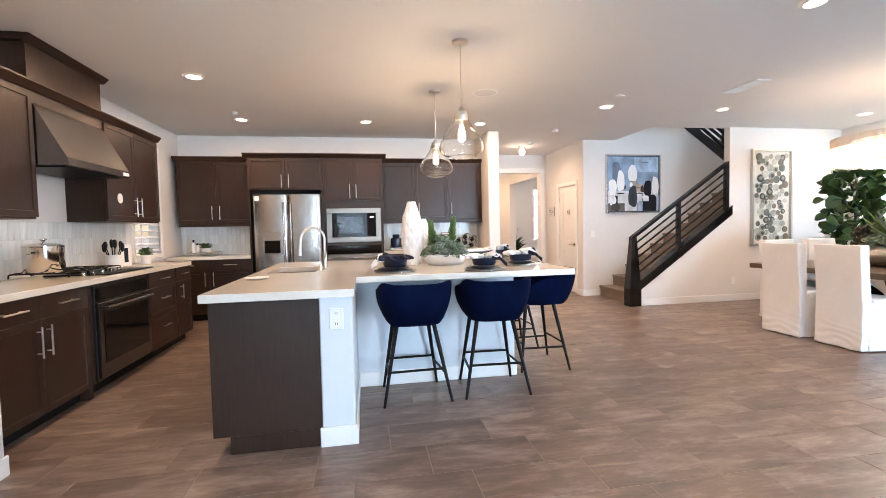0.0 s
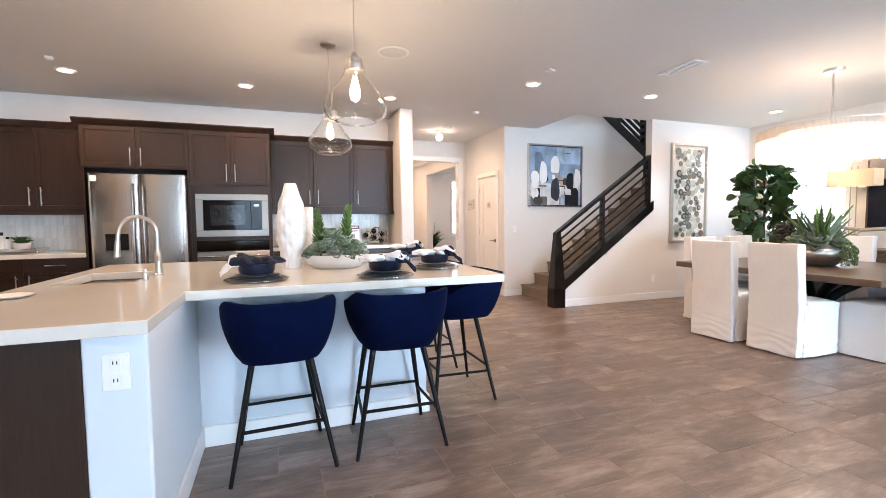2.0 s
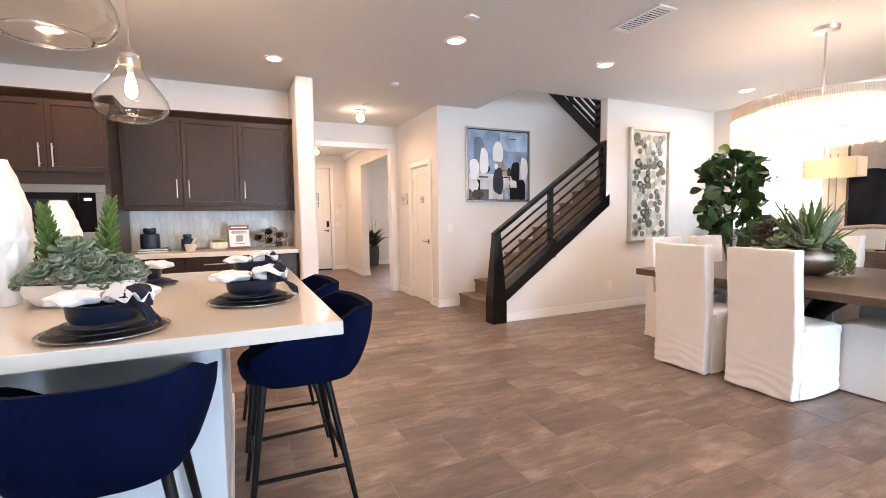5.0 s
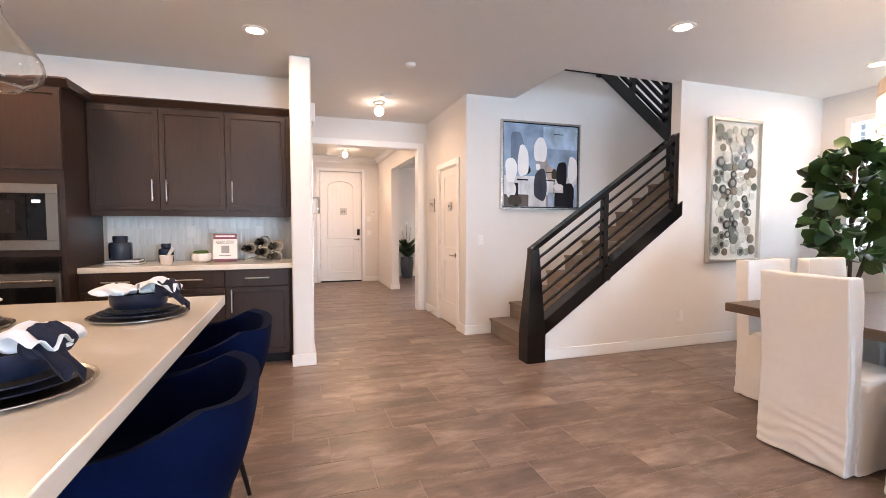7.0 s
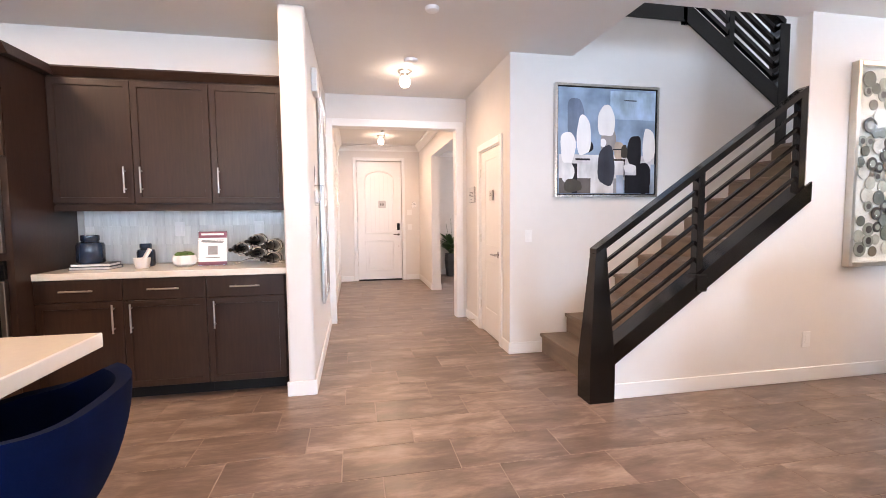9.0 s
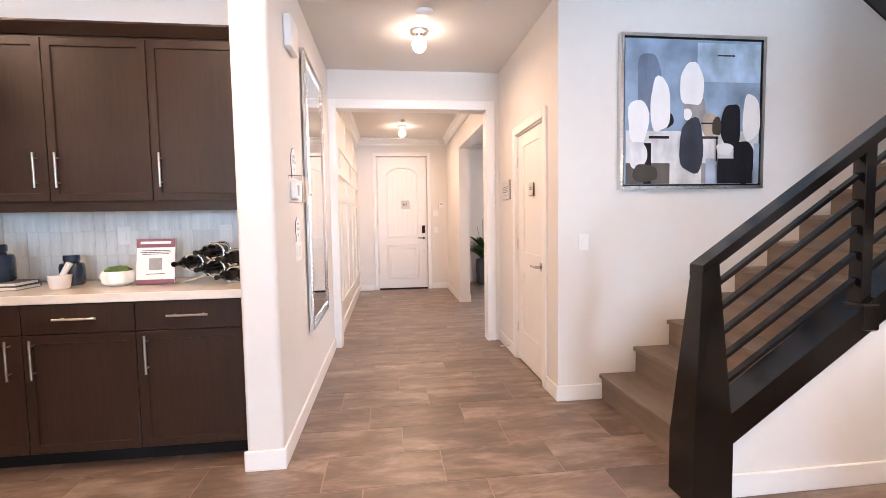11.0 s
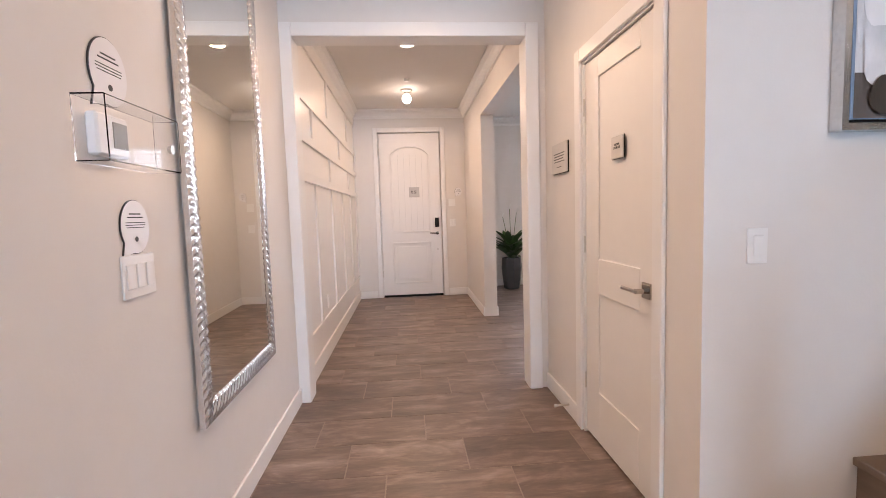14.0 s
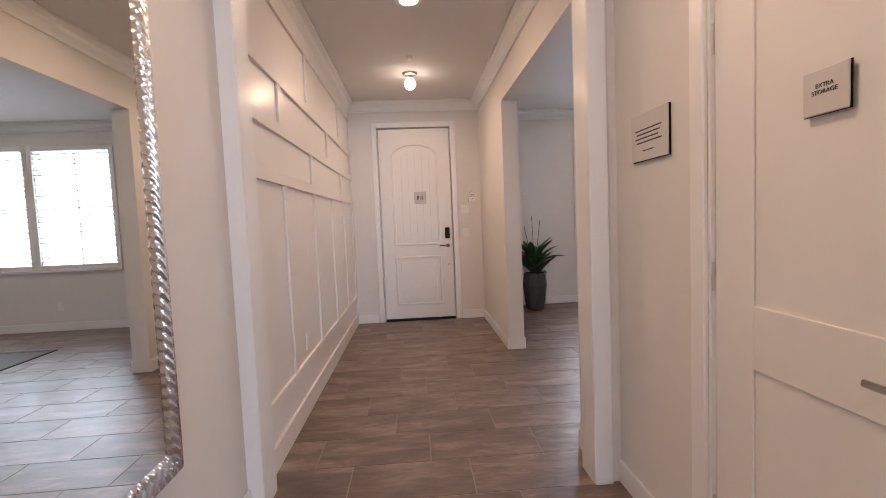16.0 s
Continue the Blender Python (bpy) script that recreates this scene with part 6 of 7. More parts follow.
for _k, (_w, _c) in enumerate(((0.27, (0.05, 0.06, 0.08)), (0.25, (0.09, 0.09, 0.10)))):
    bk = thing("book", "dark cloth-bound book lying in a stack under a jar", "book", (0.845, 7.63, Z + 0.022 * _k), 3 * _k, group="books on the buffet")
    part("cover", boxes((-_w / 2, _w / 2, -0.09, 0.09, 0, 0.003), (-_w / 2, _w / 2, -0.09, 0.09, 0.0175, 0.0205), (-_w / 2, _w / 2, 0.087, 0.09, 0.003, 0.0175)), material("book_cloth", _c, 0.7), bk)
    part("page_block", boxes((-_w / 2 + 0.004, _w / 2 - 0.004, -0.086, 0.087, 0.003, 0.0175)), PORCELAIN, bk)
ginger_jar(0.815, 7.63, Z + 0.0435, 0.088, 0.205, "large blue-grey ceramic lidded jar on books")
ginger_jar(1.135, 7.74, Z, 0.062, 0.175, "small blue-grey ceramic lidded jar on the buffet")
mo = thing("mortar_and_pestle", "white marble mortar with pestle on the buffet", "mortar", (1.175, 7.575, Z))
part("mortar", lathe(bmesh.new(), [(0.038, 0), (0.045, 0.008), (0.056, 0.075), (0.048, 0.075), (0.04, 0.02)], n=24), MARBLE, mo, smooth=True)
part("pestle", rod(bmesh.new(), (-0.01, 0, 0.03), (0.055, 0, 0.14), 0.012, 0.016), MARBLE, mo, smooth=True)
cp = thing("moss_planter", "white lobed ceramic planter with green moss", "planter", (1.44, 7.64, Z))
_bm = bmesh.new()
lathe(_bm, [(0.045, 0), (0.075, 0.02), (0.085, 0.06), (0.075, 0.085), (0.068, 0.085), (0.07, 0.06)], n=40)
for _v in _bm.verts:
    a = math.atan2(_v.co.y, _v.co.x)
    k = 1 + 0.07 * math.cos(8 * a)
    _v.co.x, _v.co.y = _v.co.x * k, _v.co.y * k
part("pot", _bm, PORCELAIN, cp, smooth=True)
_bm = bmesh.new()
lathe(_bm, [(0.07, 0.07), (0.066, 0.09), (0.045, 0.105), (0.01, 0.11)], n=32)
crumple(_bm, 0.012, 60, 3)
part("moss", _bm, GREEN, cp)

# card stand with unreadable small print
SIGNRED = material("plum_print", (0.20, 0.07, 0.10), 0.5, spread=0.03)
cs = thing("card_stand", "clear acrylic stand with a white and plum printed card", "sign", (1.645, 7.62, Z), 4)
_t = pose(0, 0, 0, -10, 0, 0)
part("card", boxes((-0.10, 0.10, -0.004, -0.001, 0.004, 0.265)), PORCELAIN, cs, at=_t)
part("print_band", boxes((-0.10, 0.10, -0.0055, -0.004, 0.215, 0.265)), SIGNRED, cs, at=_t)
part("print_band", boxes((-0.10, 0.10, -0.0055, -0.004, 0.004, 0.030)), SIGNRED, cs, at=_t)
part("print_heading", boxes((-0.08, 0.08, -0.0062, -0.0055, 0.236, 0.250)), PORCELAIN, cs, at=_t)
for _k, (_w, _zz) in enumerate(((0.075, 0.195), (0.08, 0.185), (0.07, 0.175), (0.05, 0.06))):
    part("print_line", boxes((-_w, _w, -0.0055, -0.004, _zz, _zz + 0.004)), INK, cs, at=_t)
part("print_block", boxes((-0.034, 0.034, -0.0055, -0.004, 0.085, 0.153)), material("grey_print", (0.30, 0.29, 0.29), 0.6, spread=0.3, grain=80), cs, at=_t)
part("acrylic", boxes((-0.105, 0.105, -0.001, 0.0015, 0.0, 0.27), (-0.105, 0.105, -0.02, 0.05, -0.0, 0.003)), GLASS, cs, at=_t)

# wine rack with five bottles
wr = thing("wine_rack", "small silver wire wine rack on the buffet", "wine rack", (1.985, 7.65, Z))
_spots = ((-0.115, 0.125), (0.0, 0.185), (0.115, 0.145), (0.0, 0.075 + 0.015), (0.105, 0.045))
for _x, _zz in _spots:
    part("ring", tube(bmesh.new(), [(_x + 0.05 * math.cos(a), -0.06, _zz + 0.05 * math.sin(a)) for a in np.linspace(0, 6.25, 28)], 0.006, n=8), SILVER, wr, smooth=True)
    part("ring", tube(bmesh.new(), [(_x + 0.05 * math.cos(a), 0.06, _zz + 0.05 * math.sin(a)) for a in np.linspace(0, 6.25, 28)], 0.006, n=8), SILVER, wr, smooth=True)
for _y in (-0.06, 0.06):
    part("foot", tube(bmesh.new(), [(-0.19, _y, 0.006), (-0.12, _y, 0.03), (-0.05, _y, 0.05), (0.02, _y, 0.03), (0.10, _y, 0.006), (0.17, _y, 0.008)], 0.005, n=8), SILVER, wr, smooth=True)
WINE = material("dark_bottle_glass", (0.006, 0.006, 0.006), 0.08, spread=0.02)
for _x, _zz in _spots:
    bm = bmesh.new()
    lathe(bm, [(0.012, 0), (0.036, 0.001), (0.038, 0.008), (0.038, 0.17), (0.030, 0.195), (0.014, 0.22), (0.013, 0.28), (0.015, 0.285), (0.013, 0.292)], n=24)
    b = thing("wine_bottle", "dark glass wine bottle lying in a wire rack", "bottle", group="bottles in the rack")
    b.matrix_basis = pose(1.985 + _x - 0.02, 7.78, Z + _zz, 90, 0, -9)
    part("body", bm, WINE, b, smooth=True)

# cooktop with pot
ck = thing("cooktop", "black gas cooktop set in the worktop", "cooktop", (-2.115, 4.735, Z))
part("plate", boxes((-0.25, 0.25, -0.385, 0.385, 0, 0.012, 0.003)), BLACK, ck)
for _y in (-0.255, 0.0, 0.255):
    for _x in (-0.13, 0.09):
        part("burner", lathe(bmesh.new(), [(0.05, 0.012), (0.05, 0.022), (0.035, 0.03), (0.01, 0.031)], n=20), BLACK, ck, smooth=True)
        ck.children[-1].location = (_x, _y, 0)
    _bm = bmesh.new()
    for _e in (-0.118, 0.118):
        tube(_bm, [(-0.235, _y + _e, 0.012), (-0.232, _y + _e, 0.040), (-0.21, _y + _e, 0.046), (0.15, _y + _e, 0.046), (0.172, _y + _e, 0.040), (0.175, _y + _e, 0.012)], 0.006, n=8)
    for _x in (-0.225, -0.13, -0.02, 0.09, 0.165):
        tube(_bm, [(_x, _y - 0.118, 0.045), (_x, _y - 0.06, 0.049), (_x, _y + 0.06, 0.049), (_x, _y + 0.118, 0.045)], 0.005, n=8)
    part("grate", _bm, BLACK, ck, "cast iron grate", smooth=True)
for _k in range(5):
    part("knob", lathe(bmesh.new(), [(0.018, 0.012), (0.018, 0.035), (0.014, 0.038)], n=16, at=(0.215, -0.26 + 0.13 * _k, 0)), STEEL, ck, smooth=True)
pt = thing("stock_pot", "polished stainless stock pot with glass lid on the cooktop", "pot", (-2.18, 4.485, Z + 0.052))
POT = material("polished_pot_steel", (0.68, 0.66, 0.63), 0.14, 1.0, spread=0.04)
part("body", lathe(bmesh.new(), [(0.125, 0), (0.13, 0.006), (0.13, 0.195), (0.135, 0.2), (0.128, 0.2)], n=36), POT, pt, smooth=True)
part("lid", lathe(bmesh.new(), [(0.132, 0.2), (0.132, 0.207), (0.09, 0.222), (0.02, 0.228)], n=36), POT, pt, smooth=True)
part("knob", lathe(bmesh.new(), [(0.008, 0.228), (0.01, 0.245), (0.024, 0.252), (0.024, 0.262), (0.01, 0.268)], n=18), POT, pt, smooth=True)
for _s in (-1, 1):
    part("handle", tube(bmesh.new(), [(0.02, _s * 0.13, 0.15), (0.02, _s * 0.17, 0.155), (-0.02, _s * 0.17, 0.155), (-0.02, _s * 0.13, 0.15)], 0.006, n=8), POT, pt, smooth=True)


def herb_pot(x, y, z, r, h, label, mesh, spread_, count, size):
    p = thing("herb_pot", label, "plant", (x, y, z))
    part("pot", lathe(bmesh.new(), [(r * 0.75, 0), (r, h), (r * 0.9, h), (r * 0.85, h * 0.8)], n=24), PORCELAIN, p, smooth=True)
    part("soil", lathe(bmesh.new(), [(r * 0.8, h * 0.7), (r * 0.86, h * 0.85)], n=16), SOIL, p)
    for k in range(count):
        a = k * 2.4
        q = r * 0.7 * math.sqrt(k / count)
        put_leaf(p, mesh, (q * math.cos(a), q * math.sin(a), h * 0.8 + random.uniform(0, size)), (math.cos(a), math.sin(a), spread_ + random.uniform(-0.3, 0.9)), random.uniform(-0.6, 0.6), random.uniform(0.7, 1.2))


_small = leaf_mesh("leaf", 0.06, 0.034, GREEN, 0.3, 0.3, rows=4, tip=0.9)
_dark = leaf_mesh("leaf", 0.085, 0.04, LEAF, 0.3, 0.2, rows=4, tip=0.9)
herb_pot(-2.12, 3.72, Z, 0.09, 0.09, "small green herb in a white pot on the worktop", _small, 0.9, 60, 0.06)
herb_pot(-2.12, 6.02, Z, 0.06, 0.10, "small green plant in a white pot on the worktop", _small, 0.9, 46, 0.07)
herb_pot(-2.02, 7.66, Z + 0.034, 0.08, 0.075, "green plant in a white pot on a tray", _small, 0.8, 60, 0.06)
cr = thing("utensil_crock", "white ceramic crock holding dark kitchen utensils", "utensil holder", (-2.15, 5.42, Z))
part("crock", lathe(bmesh.new(), [(0.065, 0), (0.07, 0.005), (0.07, 0.135), (0.064, 0.135), (0.06, 0.02)], n=28), PORCELAIN, cr, smooth=True)
for _k in range(6):
    a = _k * 1.05 + 0.3
    tip = (0.07 * math.cos(a), 0.11 * math.sin(a), 0.205 + 0.018 * (_k % 3))
    bm = rod(bmesh.new(), (0.01 * math.cos(a), 0.01 * math.sin(a), 0.02), tip, 0.005, n=8)
    part("handle", bm, BLACK, cr)
    part("spoon_head", lathe(bmesh.new(), [(0.006, -0.045), (0.026, -0.022), (0.034, 0.012), (0.028, 0.038), (0.010, 0.048)], n=16, sx=0.35, at=tip), BLACK, cr, smooth=True)
bc = thing("cookbook", "standing pale book with a dark picture on its cover", "book", (-2.20, 5.74, Z), 80)
part("cover", boxes((-0.085, 0.085, -0.012, 0.012, 0, 0.23, 0.002)), PORCELAIN, bc)
part("cover_picture", boxes((-0.03, 0.03, -0.0135, -0.012, 0.04, 0.19)), SLATE, bc)
ty = thing("tray", "silver tray with rim on the worktop", "tray", (-2.02, 7.62, Z))
part("base", boxes((-0.21, 0.21, -0.12, 0.12, 0.028, 0.033, 0.002)), SILVER, ty)
part("rim", boxes((-0.215, 0.215, -0.125, -0.12, 0.026, 0.052), (-0.215, 0.215, 0.12, 0.125, 0.026, 0.052), (-0.215, -0.21, -0.12, 0.12, 0.026, 0.052), (0.21, 0.215, -0.12, 0.12, 0.026, 0.052)), SILVER, ty)
for _x in (-0.19, 0.19):
    for _y in (-0.10, 0.10):
        part("foot", rod(bmesh.new(), (_x, _y, 0), (_x, _y, 0.028), 0.007), SILVER, ty)
for _x, _h in ((-2.17, 0.20), (-2.12, 0.15)):
    b = thing("soap_bottle", "white bottle with dark cap on a tray", "bottle", (_x, 7.60, Z + 0.0335), group="bottles on the tray")
    part("body", lathe(bmesh.new(), [(0.026, 0), (0.027, _h * 0.6), (0.012, _h * 0.75), (0.012, _h * 0.82)], n=18), PORCELAIN, b, smooth=True)
    part("cap", lathe(bmesh.new(), [(0.014, _h * 0.82), (0.014, _h)], n=16), BLACK, b)


def wall_plate(name, label, m, w=0.075, h=0.118, rockers=1, category="switch"):
    """A switch or socket plate in local x, z; the room is towards -y."""
    p = thing(name, label, category)
    p.matrix_basis = m
    part("plate", boxes((-w / 2, w / 2, -0.006, 0, -h / 2, h / 2, 0.002)), TRIM, p)
    for k in range(rockers):
        x = (k - (rockers - 1) / 2) * 0.046
        part("rocker" if category == "switch" else "socket_face", boxes((x - 0.017, x + 0.017, -0.010, -0.006, -0.034, 0.034, 0.002)), TRIM, p)
    return p


wall_plate("outlet", "white socket plate on the buffet backsplash", pose(1.30, KB + BD - 0.007, 1.20), category="socket")
wall_plate("outlet", "white socket plate on the buffet backsplash", pose(1.92, KB + BD - 0.007, 1.20), category="socket")
wall_plate("outlet", "white socket plate low on the stair wall", pose(6.09, SW - 0.001, 0.325), category="socket")
wall_plate("light_switch", "white rocker switch on the picture wall", pose(4.30, PW - 0.001, 1.10), w=0.07, h=0.115)
wall_plate("light_switch", "white rocker switch beside the front door", pose(3.845, FD - 0.001, 1.09), w=0.09, h=0.115, rockers=2)
wall_plate("alarm_panel", "small white alarm panel beside the front door", pose(3.84, FD - 0.001, 1.39), w=0.10, h=0.11, rockers=0, category="panel")
wall_plate("outlet", "white socket plate low on the panelled wall", pose(2.428, 10.55, 0.47, 0, 0, 90), category="socket")
wall_plate("outlet", "white socket plate low on the study wall", pose(6.32, RN - 0.001, 0.33), category="socket")

# ---- wall art and mirror ----
def flat_ellipse(bm, cx, cz, rx, rz, y, n=22, wob=0.06, seed=0.0):
    vs = []
    for i in range(n):
        a = 2 * math.pi * i / n
        k = 1 + wob * math.sin(3 * a + seed) + wob * 0.6 * math.sin(5 * a + 2 * seed)
        c, s = math.cos(a), math.sin(a)
        vs.append(bm.verts.new((cx + rx * k * math.copysign(abs(c) ** 0.75, c), y, cz + rz * k * math.copysign(abs(s) ** 0.85, s))))
    bm.faces.new(vs)


def paint(name, colour, spread=0.3, grain=7, stretch=(1.5, 1, 0.5), spec=0.35):
    return material(name, colour, 0.5, spread=spread * 1.3, grain=grain, stretch=stretch, bump=0.4, bump_scale=30, blotch=5, spec=spec)


pic = thing("abstract_painting", "framed abstract painting of white and black ovals on grey-blue", "painting", (4.535, PW - 0.002, 1.455))
PW_, PH = 1.06, 1.035
part("frame", boxes((0, 0.022, -0.045, 0, 0, PH), (PW_ - 0.022, PW_, -0.045, 0, 0, PH), (0.022, PW_ - 0.022, -0.045, 0, 0, 0.022), (0.022, PW_ - 0.022, -0.045, 0, PH - 0.022, PH)), SILVER, pic, "slim silver frame")
part("shadow_gap", boxes((0.022, PW_ - 0.022, -0.026, -0.004, 0.022, PH - 0.022)), BLACK, pic)
part("canvas", boxes((0.034, PW_ - 0.034, -0.036, -0.027, 0.034, PH - 0.034)), paint("grey_blue_paint", (0.25, 0.36, 0.50), 0.4, 3, (1, 1, 0.6)), pic)
_light, _white, _ink, _mid, _grey = paint("pale_paint", (0.66, 0.66, 0.66)), paint("white_paint", (0.82, 0.81, 0.80), 0.05), paint("black_paint", (0.012, 0.012, 0.016), spec=0.15), paint("slate_paint", (0.03, 0.036, 0.055)), paint("brown_grey_paint", (0.10, 0.085, 0.075))
_d = [0.0372]


def dab(kind, mat, x0, x1, z0, z1, seed=0.0):
    _d[0] += 0.0004
    bm = bmesh.new()
    if kind == "o":
        flat_ellipse(bm, (x0 + x1) / 2 * PW_, (1 - (z0 + z1) / 2) * PH, (x1 - x0) / 2 * PW_, (z1 - z0) / 2 * PH, -_d[0], seed=seed)
    else:
        bm.faces.new([bm.verts.new((x * PW_, -_d[0], (1 - z) * PH)) for x, z in ((x0, z0), (x1, z0), (x1, z1), (x0, z1))])
    part("brush_stroke", bm, mat, pic)


dab("r", paint("light_blue_paint", (0.35, 0.48, 0.61), 0.4), 0.52, 0.965, 0.05, 0.30)
dab("r", _light, 0.04, 0.965, 0.62, 0.84)
dab("r", _grey, 0.04, 0.34, 0.83, 0.965)
dab("r", _light, 0.34, 0.66, 0.84, 0.965)
dab("r", paint("mid_grey_paint", (0.30, 0.30, 0.31)), 0.56, 0.66, 0.83, 0.965)
dab("o", paint("dark_blue_paint", (0.13, 0.18, 0.26)), 0.11, 0.27, 0.12, 0.50, 1)
dab("o", paint("taupe_paint", (0.30, 0.28, 0.27)), 0.43, 0.58, 0.36, 0.62, 2)
dab("o", _ink, 0.27, 0.36, 0.50, 0.60, 1.5)
dab("r", _light, 0.20, 0.33, 0.68, 0.83)
dab("r", _ink, 0.16, 0.21, 0.70, 0.965)
dab("o", _white, 0.05, 0.19, 0.42, 0.70, 0.5)
dab("o", _light, 0.06, 0.18, 0.69, 0.87, 0.9)
dab("o", _white, 0.20, 0.335, 0.28, 0.63, 2.5)
dab("o", _white, 0.40, 0.565, 0.185, 0.46, 3.3)
dab("o", _mid, 0.405, 0.57, 0.54, 0.90, 4.0)
dab("o", paint("ochre_paint", (0.45, 0.36, 0.28)), 0.56, 0.66, 0.50, 0.66, 1.2)
dab("r", _ink, 0.55, 0.68, 0.565, 0.575)
dab("o", _white, 0.84, 0.965, 0.38, 0.68, 2.0)
dab("r", _ink, 0.67, 0.92, 0.80, 0.965)
dab("o", _ink, 0.78, 0.93, 0.68, 0.965, 0.7)
dab("o", _ink, 0.69, 0.83, 0.44, 0.74, 5.0)
dab("r", _ink, 0.19, 0.33, 0.655, 0.672)
_wash, _umber = paint("blue_wash_paint", (0.36, 0.45, 0.56), 0.4), paint("umber_paint", (0.045, 0.036, 0.026))
dab("r", _wash, 0.925, 0.965, 0.70, 0.965)
dab("r", _wash, 0.585, 0.655, 0.80, 0.965)
dab("o", _umber, 0.08, 0.25, 0.84, 0.955, 2.2)
dab("o", _white, 0.425, 0.48, 0.475, 0.55, 1.1)
dab("r", _umber, 0.55, 0.67, 0.655, 0.672)
dab("o", _umber, 0.625, 0.69, 0.53, 0.65, 3.4)
dab("r", _ink, 0.655, 0.665, 0.66, 0.82)
dab("o", _white, 0.655, 0.775, 0.70, 0.775, 0.4)
dab("r", _mid, 0.65, 0.77, 0.128, 0.138)

# shadow box of agate slices
art = thing("agate_art", "tall silver shadow box of grey-green agate slices", "wall art", (6.385, SW - 0.002, 0.875))
AW, AH = 0.755, 1.53
part("frame", boxes((0, 0.035, -0.055, 0, 0, AH, 0.004), (AW - 0.035, AW, -0.055, 0, 0, AH, 0.004), (0.035, AW - 0.035, -0.055, 0, 0, 0.035, 0.004), (0.035, AW - 0.035, -0.055, 0, AH - 0.035, AH, 0.004)),
     material("champagne_frame", (0.56, 0.53, 0.47), 0.35, 0.9, spread=0.1), art, "champagne silver frame")
part("backing", boxes((0.035, AW - 0.035, -0.012, -0.002, 0.035, AH - 0.035)), material("ivory_linen", (0.70, 0.68, 0.63), 0.85, spread=0.05, grain=60), art, "ivory backing")
_agate = [material("agate_slice", c, 0.3, spread=0.35, grain=9, blotch=12) for c in ((0.25, 0.26, 0.225), (0.12, 0.13, 0.115), (0.36, 0.36, 0.31), (0.055, 0.05, 0.045), (0.17, 0.135, 0.10), (0.46, 0.45, 0.40))]
random.seed(11)
_made = []
for _try in range(4000):
    if len(_made) > 112:
        break
    r = random.choice((0.045, 0.055, 0.06, 0.066)) * 0.9
    x, z = random.uniform(0.05 + r, AW - 0.05 - r), random.uniform(0.05 + r, AH - 0.05 - r)
    if abs(x - AW / 2) > 0.27 + 0.06 * math.sin(z * 9):
        continue
    if any((x - a) ** 2 + (z - b) ** 2 < (0.80 * (r + q)) ** 2 for a, b, q in _made):
        continue
    _made.append((x, z, r))
    y = -0.016 - 0.004 * (len(_made) % 4)
    sl = part("agate_slice", rod(bmesh.new(), (x, y, z), (x, y - 0.004, z), r, n=22), _agate[len(_made) % 6], art)
    if len(_made) % 3 == 0:
        part("core", rod(bmesh.new(), (x + 0.003, y - 0.004, z), (x + 0.003, y - 0.0046, z), r * 0.55, n=16), _agate[(len(_made) + 3) % 6], sl)
random.seed(5)
_g = part("glazing", boxes((0.035, AW - 0.035, -0.047, -0.045, 0.035, AH - 0.035)), PANE, art, "clear front glass")
_g.visible_shadow = False

# dark seascape on the dining wall
sea = thing("large_painting", "large dark blue-black and grey abstract seascape canvas", "painting", (DE - 0.002, 5.02, 1.08), -90)
SWD, SH = 1.75, 1.34
part("frame", boxes((0, 0.02, -0.045, 0, 0, SH), (SWD - 0.02, SWD, -0.045, 0, 0, SH), (0.02, SWD - 0.02, -0.045, 0, 0, 0.02), (0.02, SWD - 0.02, -0.045, 0, SH - 0.02, SH)), material("dark_bronze", (0.10, 0.075, 0.06), 0.4, 0.6), sea, "thin dark bronze frame")
part("canvas", boxes((0.02, SWD - 0.02, -0.035, -0.004, 0.02, SH - 0.02)), paint("warm_grey_paint", (0.30, 0.28, 0.265), 0.35, 2), sea)
bm = bmesh.new()
_top = [(0.02 + (SWD - 0.04) * i / 40, 0.66 + 0.05 * noise.noise(Vector((i * 0.35, 0, 2))) + 0.22 * max(0, i / 40 - 0.45)) for i in range(41)]
bm.faces.new([bm.verts.new((x, -0.0362, z)) for x, z in _top] + [bm.verts.new((SWD - 0.02, -0.0362, 0.02)), bm.verts.new((0.02, -0.0362, 0.02))])
part("dark_field", bm, paint("blue_black_paint", (0.010, 0.012, 0.019), 0.7, 3, spec=0.1), sea)
bm = bmesh.new()
bm.faces.new([bm.verts.new((x, -0.0365, z)) for x, z in ((0.45, 0.98), (SWD - 0.02, 1.02), (SWD - 0.02, 1.32), (0.30, 1.32))])
part("pale_field", bm, paint("pale_grey_paint", (0.50, 0.48, 0.45), 0.3, 2), sea)
dw = thing("driftwood", "long bleached driftwood branch on the sideboard", "ornament", (7.84, 4.55, 0.836))
part("branch", tube(bmesh.new(), [(0, 0.62, 0.27), (0.02, 0.40, 0.235), (0, 0.12, 0.26), (0.01, -0.05, 0.25), (0, -0.30, 0.245), (0, -0.48, 0.28), (-0.02, -0.62, 0.36), (0, -0.72, 0.40)], 0.024, n=9), material("bleached_driftwood", (0.34, 0.29, 0.24), 0.85, spread=0.3, grain=10, bump=0.6), dw, smooth=True)
part("stand", boxes((-0.05, 0.05, -0.07, 0.07, 0, 0.012)), BLACK, dw)
part("stand_rod", rod(bmesh.new(), (0, 0.0, 0.012), (0.0, 0.0, 0.24), 0.006), BLACK, dw)

